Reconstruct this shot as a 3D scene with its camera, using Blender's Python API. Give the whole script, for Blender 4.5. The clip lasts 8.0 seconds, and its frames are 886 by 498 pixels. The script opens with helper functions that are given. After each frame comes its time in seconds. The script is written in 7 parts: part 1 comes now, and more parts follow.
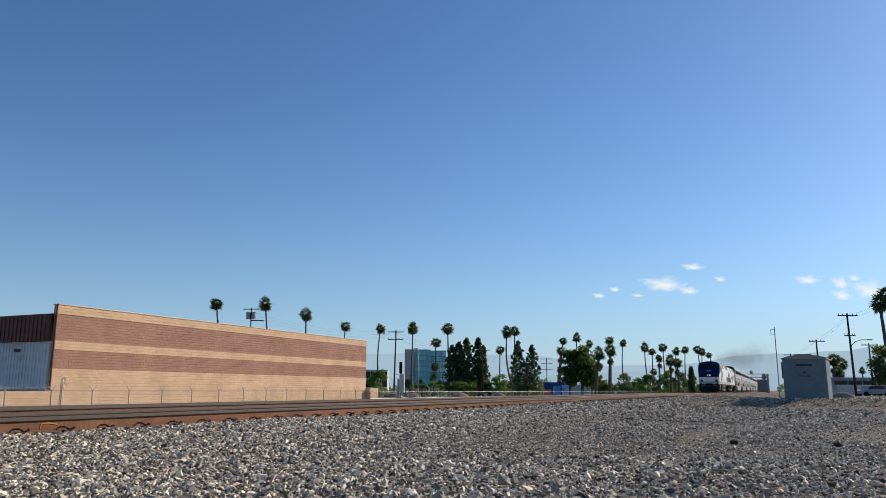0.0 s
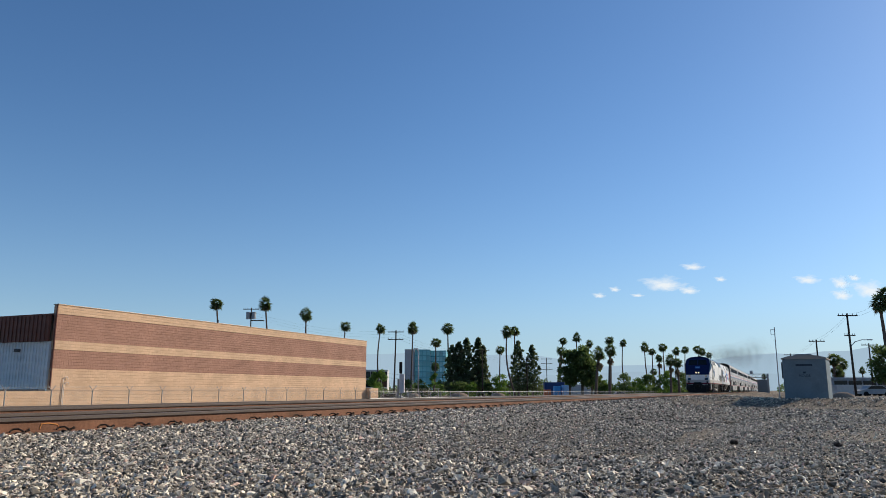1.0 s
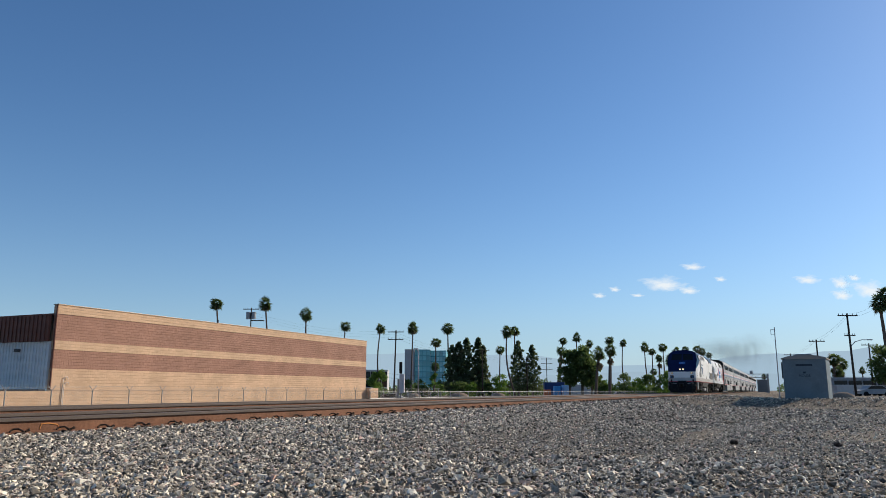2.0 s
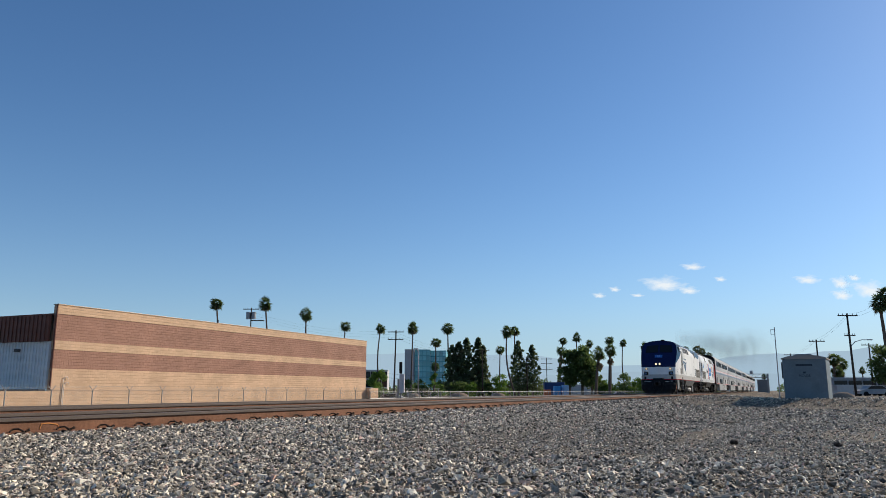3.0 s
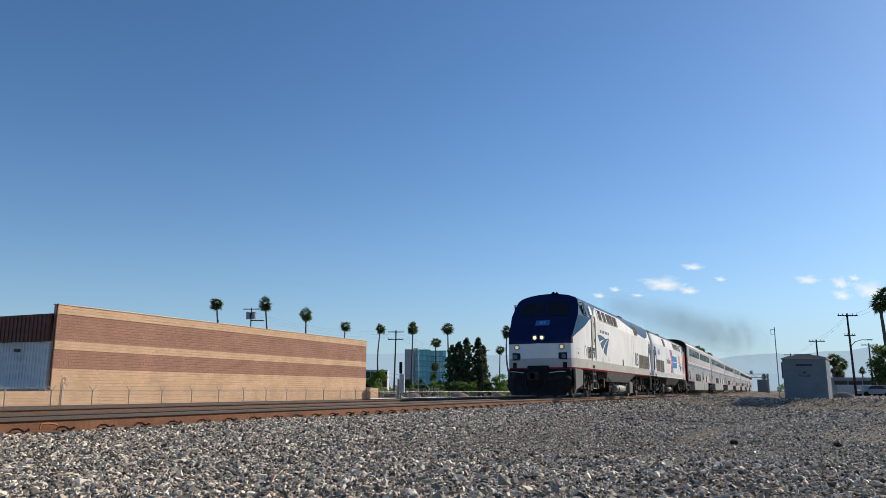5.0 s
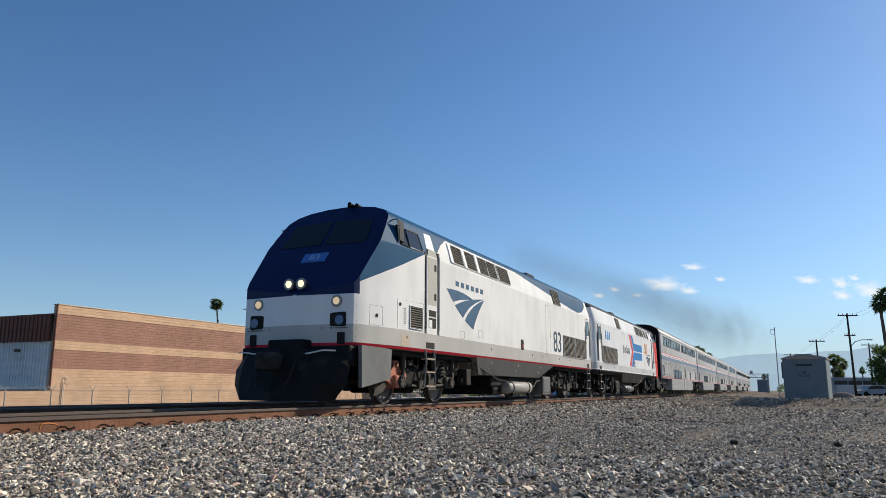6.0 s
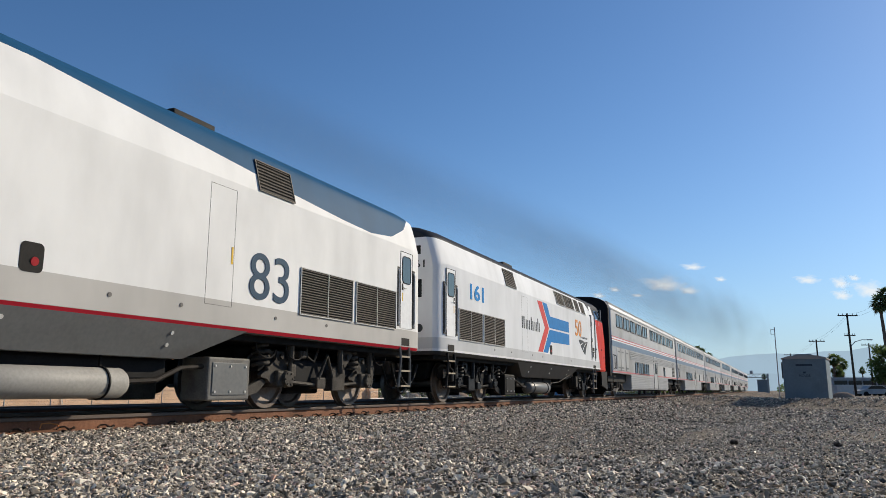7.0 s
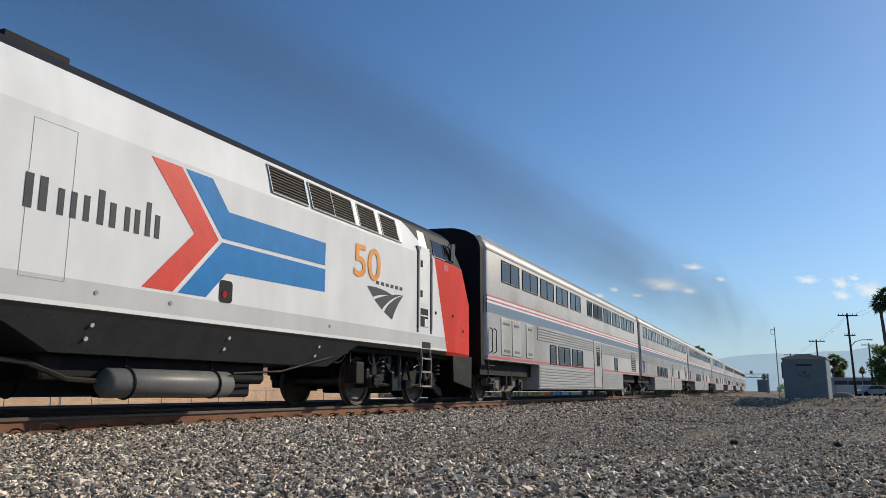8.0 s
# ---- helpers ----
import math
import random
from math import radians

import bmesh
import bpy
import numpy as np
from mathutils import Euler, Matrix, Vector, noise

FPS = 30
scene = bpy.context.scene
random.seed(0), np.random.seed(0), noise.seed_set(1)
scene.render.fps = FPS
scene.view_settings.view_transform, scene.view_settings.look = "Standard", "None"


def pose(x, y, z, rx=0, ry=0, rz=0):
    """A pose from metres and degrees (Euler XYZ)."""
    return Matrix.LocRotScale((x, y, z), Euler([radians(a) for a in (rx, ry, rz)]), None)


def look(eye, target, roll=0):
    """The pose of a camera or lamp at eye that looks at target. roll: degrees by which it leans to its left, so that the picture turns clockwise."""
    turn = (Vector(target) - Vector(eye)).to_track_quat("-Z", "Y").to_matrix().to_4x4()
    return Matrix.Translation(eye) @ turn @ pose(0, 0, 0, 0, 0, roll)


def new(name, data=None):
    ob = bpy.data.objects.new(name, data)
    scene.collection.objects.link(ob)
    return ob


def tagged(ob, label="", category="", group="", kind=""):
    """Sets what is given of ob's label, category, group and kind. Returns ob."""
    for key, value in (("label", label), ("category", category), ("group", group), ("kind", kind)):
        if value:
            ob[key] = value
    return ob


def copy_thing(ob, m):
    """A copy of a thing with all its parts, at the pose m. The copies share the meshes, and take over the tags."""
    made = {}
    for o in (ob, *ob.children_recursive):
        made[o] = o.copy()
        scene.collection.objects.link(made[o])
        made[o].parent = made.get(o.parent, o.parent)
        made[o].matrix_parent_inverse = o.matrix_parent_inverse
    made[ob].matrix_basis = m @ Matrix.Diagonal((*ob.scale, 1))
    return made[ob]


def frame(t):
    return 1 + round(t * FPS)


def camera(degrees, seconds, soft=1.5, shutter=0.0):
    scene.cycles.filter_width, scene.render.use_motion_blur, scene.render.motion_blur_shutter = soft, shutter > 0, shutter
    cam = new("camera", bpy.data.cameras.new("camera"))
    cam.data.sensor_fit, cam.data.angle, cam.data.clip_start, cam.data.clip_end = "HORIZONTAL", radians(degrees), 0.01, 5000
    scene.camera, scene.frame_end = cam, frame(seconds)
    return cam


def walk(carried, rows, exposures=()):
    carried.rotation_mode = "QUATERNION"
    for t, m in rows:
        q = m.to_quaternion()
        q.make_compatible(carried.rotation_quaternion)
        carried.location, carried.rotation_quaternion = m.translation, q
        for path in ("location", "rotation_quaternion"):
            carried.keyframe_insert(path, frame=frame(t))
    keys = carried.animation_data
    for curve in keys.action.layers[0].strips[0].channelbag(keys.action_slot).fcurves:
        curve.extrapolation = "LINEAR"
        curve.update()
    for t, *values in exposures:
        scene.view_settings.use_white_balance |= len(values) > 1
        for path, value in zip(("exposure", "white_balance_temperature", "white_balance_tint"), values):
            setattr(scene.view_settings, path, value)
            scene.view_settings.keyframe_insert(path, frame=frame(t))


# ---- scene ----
cam = camera(61.808, 8.0, soft=0.5)
EYE = (0.0, 0.0, 0.306)
TURN = pose(*EYE, 100.829, 0.0, 23.995)
walk(cam, [(0.0, TURN), (8.0, TURN)], exposures=[(0.0, 0.04, 6500, 7), (5.8, 0.06, 6500, 7), (6.5, 0.10, 6500, 7), (7.0, 0.0, 6500, 7), (8.0, -0.06, 6500, 7)])

# ---- daylight ----
SUN_AZ, SUN_EL = radians(34), radians(27)      # azimuth to the right of the track's far end
SUN_DIR = Vector((math.sin(SUN_AZ) * math.cos(SUN_EL), math.cos(SUN_AZ) * math.cos(SUN_EL), math.sin(SUN_EL)))
world = bpy.data.worlds.new("sky")
scene.world = world
world.use_nodes = True
wn = world.node_tree.nodes
sky = wn.new("ShaderNodeTexSky")
sky.sky_type, sky.sun_disc = "NISHITA", False
sky.sun_elevation, sky.sun_rotation = SUN_EL, SUN_AZ
sky.air_density, sky.dust_density, sky.ozone_density, sky.altitude = 0.95, 0.45, 6.0, 250
wn["Background"].inputs["Strength"].default_value = 0.119
azure = wn.new("ShaderNodeHueSaturation")          # clear dry air
azure.inputs["Hue"].default_value, azure.inputs["Saturation"].default_value = 0.5, 1.05
world.node_tree.links.new(sky.outputs[0], azure.inputs["Color"])
# pale haze that thickens evenly towards the horizon all round
wl = world.node_tree.links
sky_at, sky_xyz, thick, haze = (wn.new("ShaderNodeTexCoord"), wn.new("ShaderNodeSeparateXYZ"), wn.new("ShaderNodeFloatCurve"), wn.new("ShaderNodeMix"))
wl.new(sky_at.outputs["Generated"], sky_xyz.inputs[0])
wl.new(sky_xyz.outputs["Z"], thick.inputs["Value"])
tp = thick.mapping.curves[0].points
tp[0].location, tp[1].location = (0, 0.78), (1, 0.0)
for q in ((0.06, 0.56), (0.14, 0.22), (0.26, 0.06), (0.45, 0.0)):
    tp.new(*q)
thick.mapping.update()
haze.data_type = "RGBA"
haze.inputs["B"].default_value = (3.3, 4.55, 5.65, 1)
wl.new(thick.outputs["Value"], haze.inputs["Factor"])
wl.new(azure.outputs[0], haze.inputs["A"])
wl.new(haze.outputs["Result"], wn["Background"].inputs["Color"])
sun_data = bpy.data.lights.new("sun", "SUN")
sun_data.energy, sun_data.angle, sun_data.color = 4.9, radians(0.55), (1.0, 0.87, 0.70)
sun = new("sun", sun_data)
sun.matrix_world = look((60, 90, 70), Vector((60, 90, 70)) - SUN_DIR)

# ---- materials ----
MATS = {}


def material(name, color, rough=0.6, metal=0.0, vary=0.15, scale=4.0, bump=0.0, bump_scale=40.0, dirt=None, dirt_at=0.55,
             per_object=0.0, per_island=0.0, emit=None, coat=0.0):
    """A surface with grain at two scales: vary mottles the colour, bump gives relief, dirt adds stains."""
    if name in MATS:
        return MATS[name]
    m = MATS[name] = bpy.data.materials.new(name)
    m.use_nodes = True
    nt, n = m.node_tree, m.node_tree.nodes
    b = n["Principled BSDF"]
    b.inputs["Roughness"].default_value, b.inputs["Metallic"].default_value = rough, metal
    b.inputs["Coat Weight"].default_value = coat
    b.inputs["Specular IOR Level"].default_value = 0.12 if rough > 0.3 and metal < 0.5 else 0.5
    tc = n.new("ShaderNodeTexCoord")
    big, small = n.new("ShaderNodeTexNoise"), n.new("ShaderNodeTexNoise")
    big.inputs["Scale"].default_value, small.inputs["Scale"].default_value = scale, scale * 9
    big.inputs["Detail"].default_value, small.inputs["Detail"].default_value = 4, 3
    for x in (big, small):
        nt.links.new(tc.outputs["Object"], x.inputs["Vector"])
    both = n.new("ShaderNodeMath")
    both.operation = "ADD"
    nt.links.new(big.outputs["Fac"], both.inputs[0])
    nt.links.new(small.outputs["Fac"], both.inputs[1])
    value = both.outputs[0]
    span = n.new("ShaderNodeMapRange")
    span.inputs["From Min"].default_value, span.inputs["From Max"].default_value = 0.65, 1.35
    span.inputs["To Min"].default_value, span.inputs["To Max"].default_value = 1 - vary, 1 + vary
    nt.links.new(value, span.inputs["Value"])
    shade = span.outputs["Result"]
    for amount, node, socket in ((per_object, "ShaderNodeObjectInfo", "Random"), (per_island, "ShaderNodeNewGeometry", "Random Per Island")):
        if amount:
            info, r, mul = n.new(node), n.new("ShaderNodeMapRange"), n.new("ShaderNodeMath")
            r.inputs["To Min"].default_value, r.inputs["To Max"].default_value = 1 - amount, 1 + amount
            nt.links.new(info.outputs[socket], r.inputs["Value"])
            mul.operation = "MULTIPLY"
            nt.links.new(shade, mul.inputs[0])
            nt.links.new(r.outputs["Result"], mul.inputs[1])
            shade = mul.outputs[0]
    tint = n.new("ShaderNodeMix")
    tint.data_type, tint.blend_type = "RGBA", "MULTIPLY"
    tint.inputs["Factor"].default_value = 1
    tint.inputs["A"].default_value = (*color, 1)
    nt.links.new(shade, tint.inputs["B"])
    out = tint.outputs["Result"]
    if dirt:
        mask, stain = n.new("ShaderNodeMapRange"), n.new("ShaderNodeMix")
        patch = n.new("ShaderNodeTexNoise")
        patch.inputs["Scale"].default_value, patch.inputs["Detail"].default_value = scale * 0.45, 6
        nt.links.new(tc.outputs["Object"], patch.inputs["Vector"])
        mask.inputs["From Min"].default_value, mask.inputs["From Max"].default_value = dirt_at, dirt_at + 0.2
        nt.links.new(patch.outputs["Fac"], mask.inputs["Value"])
        stain.data_type = "RGBA"
        stain.inputs["B"].default_value = (*dirt, 1)
        nt.links.new(mask.outputs["Result"], stain.inputs["Factor"])
        nt.links.new(out, stain.inputs["A"])
        out = stain.outputs["Result"]
    nt.links.new(out, b.inputs["Base Color"])
    if bump:
        rough_noise, relief = n.new("ShaderNodeTexNoise"), n.new("ShaderNodeBump")
        rough_noise.inputs["Scale"].default_value, rough_noise.inputs["Detail"].default_value = bump_scale, 4
        nt.links.new(tc.outputs["Object"], rough_noise.inputs["Vector"])
        nt.links.new(rough_noise.outputs["Fac"], relief.inputs["Height"])
        relief.inputs["Strength"].default_value, relief.inputs["Distance"].default_value = bump, 0.02
        nt.links.new(relief.outputs["Normal"], b.inputs["Normal"])
    if emit:
        b.inputs["Emission Color"].default_value = (*emit[0], 1)
        b.inputs["Emission Strength"].default_value = emit[1]
    return m


# ---- building blocks ----
def part(name, bm, mat, parent=None, label="", m=None, smooth=False):
    """Links a bmesh as one mesh object under parent."""
    mesh = bpy.data.meshes.new(name)
    bm.to_mesh(mesh)
    bm.free()
    for x in (mat if isinstance(mat, (list, tuple)) else [mat]):
        mesh.materials.append(x)
    if smooth:
        mesh.shade_smooth()
    ob = new(name, mesh)
    if parent:
        ob.parent = parent
    if m is not None:
        ob.matrix_basis = m
    if label:
        tagged(ob, label)
    return ob


def soften(bm, angle=0.6):
    """Rounds the shading over shallow edges and keeps the sharp ones."""
    for f in bm.faces:
        f.smooth = True
    for x in bm.edges:
        x.smooth = len(x.link_faces) == 2 and x.calc_face_angle(3.0) < angle
    return bm


def share(name, src, parent, m, label=""):
    """A further object on the same mesh."""
    ob = new(name, src.data)
    ob.parent = parent
    ob.matrix_basis = m
    if label:
        tagged(ob, label)
    return ob


def thing(name, label, category, group="", m=None, kind=""):
    ob = tagged(new(name), label, category, group, kind)
    if m is not None:
        ob.matrix_basis = m
    return ob


def box(bm, x0, x1, y0, y1, z0, z1, bevel=0.0, mi=0):
    """Adds a box, bevelled where bevel is given."""
    before = set(bm.faces)
    m = Matrix.Translation(((x0 + x1) / 2, (y0 + y1) / 2, (z0 + z1) / 2)) @ Matrix.Diagonal((abs(x1 - x0), abs(y1 - y0), abs(z1 - z0), 1))
    made = bmesh.ops.create_cube(bm, size=1, matrix=m)
    if bevel:
        edges = list({e for v in made["verts"] for e in v.link_edges})
        bmesh.ops.bevel(bm, geom=edges, offset=bevel, segments=2, affect="EDGES", profile=0.5)
    if mi:
        for f in bm.faces:
            if f not in before:
                f.material_index = mi
    return bm


def tube(bm, a, b, r0, r1=None, sides=8, caps=True):
    """Adds a round bar from a to b."""
    a, b = Vector(a), Vector(b)
    d = b - a
    m = Matrix.Translation((a + b) / 2) @ d.to_track_quat("Z", "Y").to_matrix().to_4x4()
    bmesh.ops.create_cone(bm, cap_ends=caps, segments=sides, radius1=r0, radius2=r0 if r1 is None else r1, depth=d.length, matrix=m)
    return bm


def bar(bm, points, r, sides=6):
    """Adds one continuous round bar through the points."""
    pts = [Vector(p) for p in points]
    rings, side = [], None
    for i, p in enumerate(pts):
        t = (pts[min(i + 1, len(pts) - 1)] - p).normalized() + (p - pts[max(i - 1, 0)]).normalized()
        if t.length < 1e-5:
            t = p - pts[i - 1]
        t.normalize()
        side = t.orthogonal() if side is None else side - t * side.dot(t)
        if side.length < 1e-5:
            side = t.orthogonal()
        side.normalize()
        other = t.cross(side)
        rings.append([bm.verts.new(p + (side * math.cos(2 * math.pi * k / sides) + other * math.sin(2 * math.pi * k / sides)) * r) for k in range(sides)])
    for a, b in zip(rings, rings[1:]):
        for k in range(sides):
            bm.faces.new((a[k], a[(k + 1) % sides], b[(k + 1) % sides], b[k]))
    bm.faces.new(rings[0][::-1])
    bm.faces.new(rings[-1])
    return bm


def prism(bm, outline, x0, x1, mi=0):
    """Adds a solid whose (y, z) outline is drawn out from x0 to x1."""
    lo = [bm.verts.new((x0, y, z)) for y, z in outline]
    hi = [bm.verts.new((x1, y, z)) for y, z in outline]
    faces = [bm.faces.new(lo), bm.faces.new(hi[::-1])]
    k = len(outline)
    for i in range(k):
        faces.append(bm.faces.new((lo[i], hi[i], hi[(i + 1) % k], lo[(i + 1) % k])))
    for f in faces:
        f.material_index = mi
    bmesh.ops.recalc_face_normals(bm, faces=faces)
    return bm


def loft(sections, closed=True, caps=True):
    """A skin over rows of points."""
    bm = bmesh.new()
    rows = [[bm.verts.new(p) for p in s] for s in sections]
    k = len(rows[0])
    for a, b in zip(rows, rows[1:]):
        for i in range(k if closed else k - 1):
            j = (i + 1) % k
            bm.faces.new((a[i], a[j], b[j], b[i]))
    if caps:
        bm.faces.new(rows[0][::-1])
        bm.faces.new(rows[-1])
    bmesh.ops.remove_doubles(bm, verts=bm.verts, dist=0.0005)
    bmesh.ops.recalc_face_normals(bm, faces=bm.faces)
    return bm


def soup(name, verts, faces, mat, label="", category="", kind="stuff", parent=None, smooth=False):
    """One mesh from many small pieces (numpy rows)."""
    mesh = bpy.data.meshes.new(name)
    mesh.vertices.add(len(verts))
    mesh.vertices.foreach_set("co", np.asarray(verts, np.float32).ravel())
    faces = np.asarray(faces, np.int32)
    mesh.loops.add(faces.size)
    mesh.loops.foreach_set("vertex_index", faces.ravel())
    mesh.polygons.add(len(faces))
    mesh.polygons.foreach_set("loop_start", np.arange(0, faces.size, faces.shape[1], dtype=np.int32))
    for x in (mat if isinstance(mat, (list, tuple)) else [mat]):
        mesh.materials.append(x)
    mesh.update(calc_edges=True)
    mesh.validate()
    if smooth:
        mesh.shade_smooth()
    else:
        mesh.shade_flat()
    ob = new(name, mesh)
    ob.parent = parent
    return tagged(ob, label, category, kind=kind)


# ---- ground ----
SHED = (1.15, 36.25)
TRACKS = (-8.84, -13.2)


def ground_height(x, y):
    """Service strip level with the rail foot, a low pad under the shed, the bank down to the yard beyond the tracks."""
    z = -0.205
    dip = min(1, max(0, (x + 4.5) / 4.0)) * min(1, max(0, (y - 9) / 12.0))
    z -= 0.20 * dip
    pad = math.hypot((x - SHED[0] - 1.0) / 1.9, (y - SHED[1] - 1.5) / 1.15)
    z += 0.36 * min(1, max(0, (4.6 - pad) / 1.9)) * min(1, max(0, (y - 20) / 5))
    bank = min(1, max(0, (-15.6 - x) / 3.0))
    z -= 1.3 * bank * bank * (3 - 2 * bank)
    if -15.4 < x < -1:
        z += 0.012 * math.sin(y * 0.9 + x) + 0.015 * math.sin(y * 0.31 + x * 1.7)
    return z


def spaced(near, far, step, grow):
    out, v, d = [near], near, step
    while v < far:
        v += d
        d *= grow
        out.append(v)
    return out


xs = sorted({round(v, 3) for v in [-v for v in spaced(0, 4800, 0.5, 1.03) if v < 60] + [-v for v in spaced(60, 4800, 4, 1.3)]
             + [v for v in spaced(0, 4800, 0.5, 1.09)]})
ys = sorted({round(v, 3) for v in spaced(0, 4800, 0.5, 1.03) + [-v for v in spaced(0, 4800, 2, 1.3)]})
grid = np.array([(x, y, ground_height(x, y)) for y in ys for x in xs])
idx = np.arange(len(xs) * len(ys)).reshape(len(ys), len(xs))
quads = np.stack([idx[:-1, :-1], idx[:-1, 1:], idx[1:, 1:], idx[1:, :-1]], -1).reshape(-1, 4)

black = material("underframe_black", (0.011, 0.011, 0.012), 0.65, 0.1, 0.35, 4, dirt=(0.035, 0.03, 0.027), dirt_at=0.55)
dark_glass = material("tinted_glass", (0.012, 0.014, 0.016), 0.06, 0, 0.1, 1)
dark_glass.node_tree.nodes["Principled BSDF"].inputs["Specular IOR Level"].default_value = 0.25

def ground_material():
    m = bpy.data.materials.new("gravel_ground")
    m.use_nodes = True
    nt, n = m.node_tree, m.node_tree.nodes
    b = n["Principled BSDF"]
    b.inputs["Roughness"].default_value = 0.95
    b.inputs["Specular IOR Level"].default_value = 0.2
    tc = n.new("ShaderNodeTexCoord")
    cell = n.new("ShaderNodeTexVoronoi")
    cell.inputs["Scale"].default_value = 24
    big, soil = n.new("ShaderNodeTexNoise"), n.new("ShaderNodeTexNoise")
    big.inputs["Scale"].default_value, big.inputs["Detail"].default_value = 0.35, 5
    soil.inputs["Scale"].default_value, soil.inputs["Detail"].default_value = 0.16, 7
    for x in (cell, big, soil):
        nt.links.new(tc.outputs["Object"], x.inputs["Vector"])
    stone = n.new("ShaderNodeValToRGB")
    stone.color_ramp.elements[0].color, stone.color_ramp.elements[1].color = (0.04, 0.032, 0.025, 1), (0.36, 0.292, 0.22, 1)
    e = stone.color_ramp.elements.new(0.5)
    e.color = (0.15, 0.119, 0.09, 1)
    sep = n.new("ShaderNodeSeparateColor")
    nt.links.new(cell.outputs["Color"], sep.inputs[0])
    nt.links.new(sep.outputs[0], stone.inputs["Fac"])
    mask = n.new("ShaderNodeMapRange")
    mask.inputs["From Min"].default_value, mask.inputs["From Max"].default_value = 0.5, 0.66
    mask.inputs["To Max"].default_value = 0.8
    nt.links.new(soil.outputs["Fac"], mask.inputs["Value"])
    mix = n.new("ShaderNodeMix")
    mix.data_type = "RGBA"
    nt.links.new(mask.outputs["Result"], mix.inputs["Factor"])
    nt.links.new(stone.outputs["Color"], mix.inputs["A"])
    mix.inputs["B"].default_value = (0.17, 0.13, 0.096, 1)
    nt.links.new(mix.outputs["Result"], b.inputs["Base Color"])
    bump = n.new("ShaderNodeBump")
    bump.inputs["Strength"].default_value, bump.inputs["Distance"].default_value = 0.9, 0.05
    bump.invert = True
    nt.links.new(cell.outputs["Distance"], bump.inputs["Height"])
    nt.links.new(bump.outputs["Normal"], b.inputs["Normal"])
    return m


soup("ground", grid, quads, ground_material(), "grey gravel ground with patches of bare soil", "ground", "structure", smooth=True)


def stone_material():
    """Crushed rock: each stone has its own grey, some rusty or pale."""
    m = bpy.data.materials.new("crushed_rock")
    m.use_nodes = True
    nt, n = m.node_tree, m.node_tree.nodes
    b = n["Principled BSDF"]
    b.inputs["Roughness"].default_value = 0.75
    geo, ramp = n.new("ShaderNodeNewGeometry"), n.new("ShaderNodeValToRGB")
    cr = ramp.color_ramp
    cr.elements[0].color, cr.elements[1].color = (0.05, 0.041, 0.031, 1), (0.98, 0.85, 0.66, 1)
    for at, c in ((0.3, (0.222, 0.187, 0.142, 1)), (0.6, (0.51, 0.438, 0.338, 1)), (0.8, (0.79, 0.69, 0.54, 1)), (0.86, (0.58, 0.36, 0.27, 1)), (0.9, (0.92, 0.80, 0.62, 1))):
        cr.elements.new(at).color = c
    nt.links.new(geo.outputs["Random Per Island"], ramp.inputs["Fac"])
    tc, grain, mul = n.new("ShaderNodeTexCoord"), n.new("ShaderNodeTexNoise"), n.new("ShaderNodeMix")
    grain.inputs["Scale"].default_value, grain.inputs["Detail"].default_value = 55, 4
    nt.links.new(tc.outputs["Object"], grain.inputs["Vector"])
    r = n.new("ShaderNodeMapRange")
    r.inputs["From Min"].default_value, r.inputs["From Max"].default_value = 0.3, 0.7
    r.inputs["To Min"].default_value, r.inputs["To Max"].default_value = 0.7, 1.3
    nt.links.new(grain.outputs["Fac"], r.inputs["Value"])
    mul.data_type, mul.blend_type = "RGBA", "MULTIPLY"
    mul.inputs["Factor"].default_value = 1
    nt.links.new(ramp.outputs["Color"], mul.inputs["A"])
    nt.links.new(r.outputs["Result"], mul.inputs["B"])
    nt.links.new(mul.outputs["Result"], b.inputs["Base Color"])
    return m


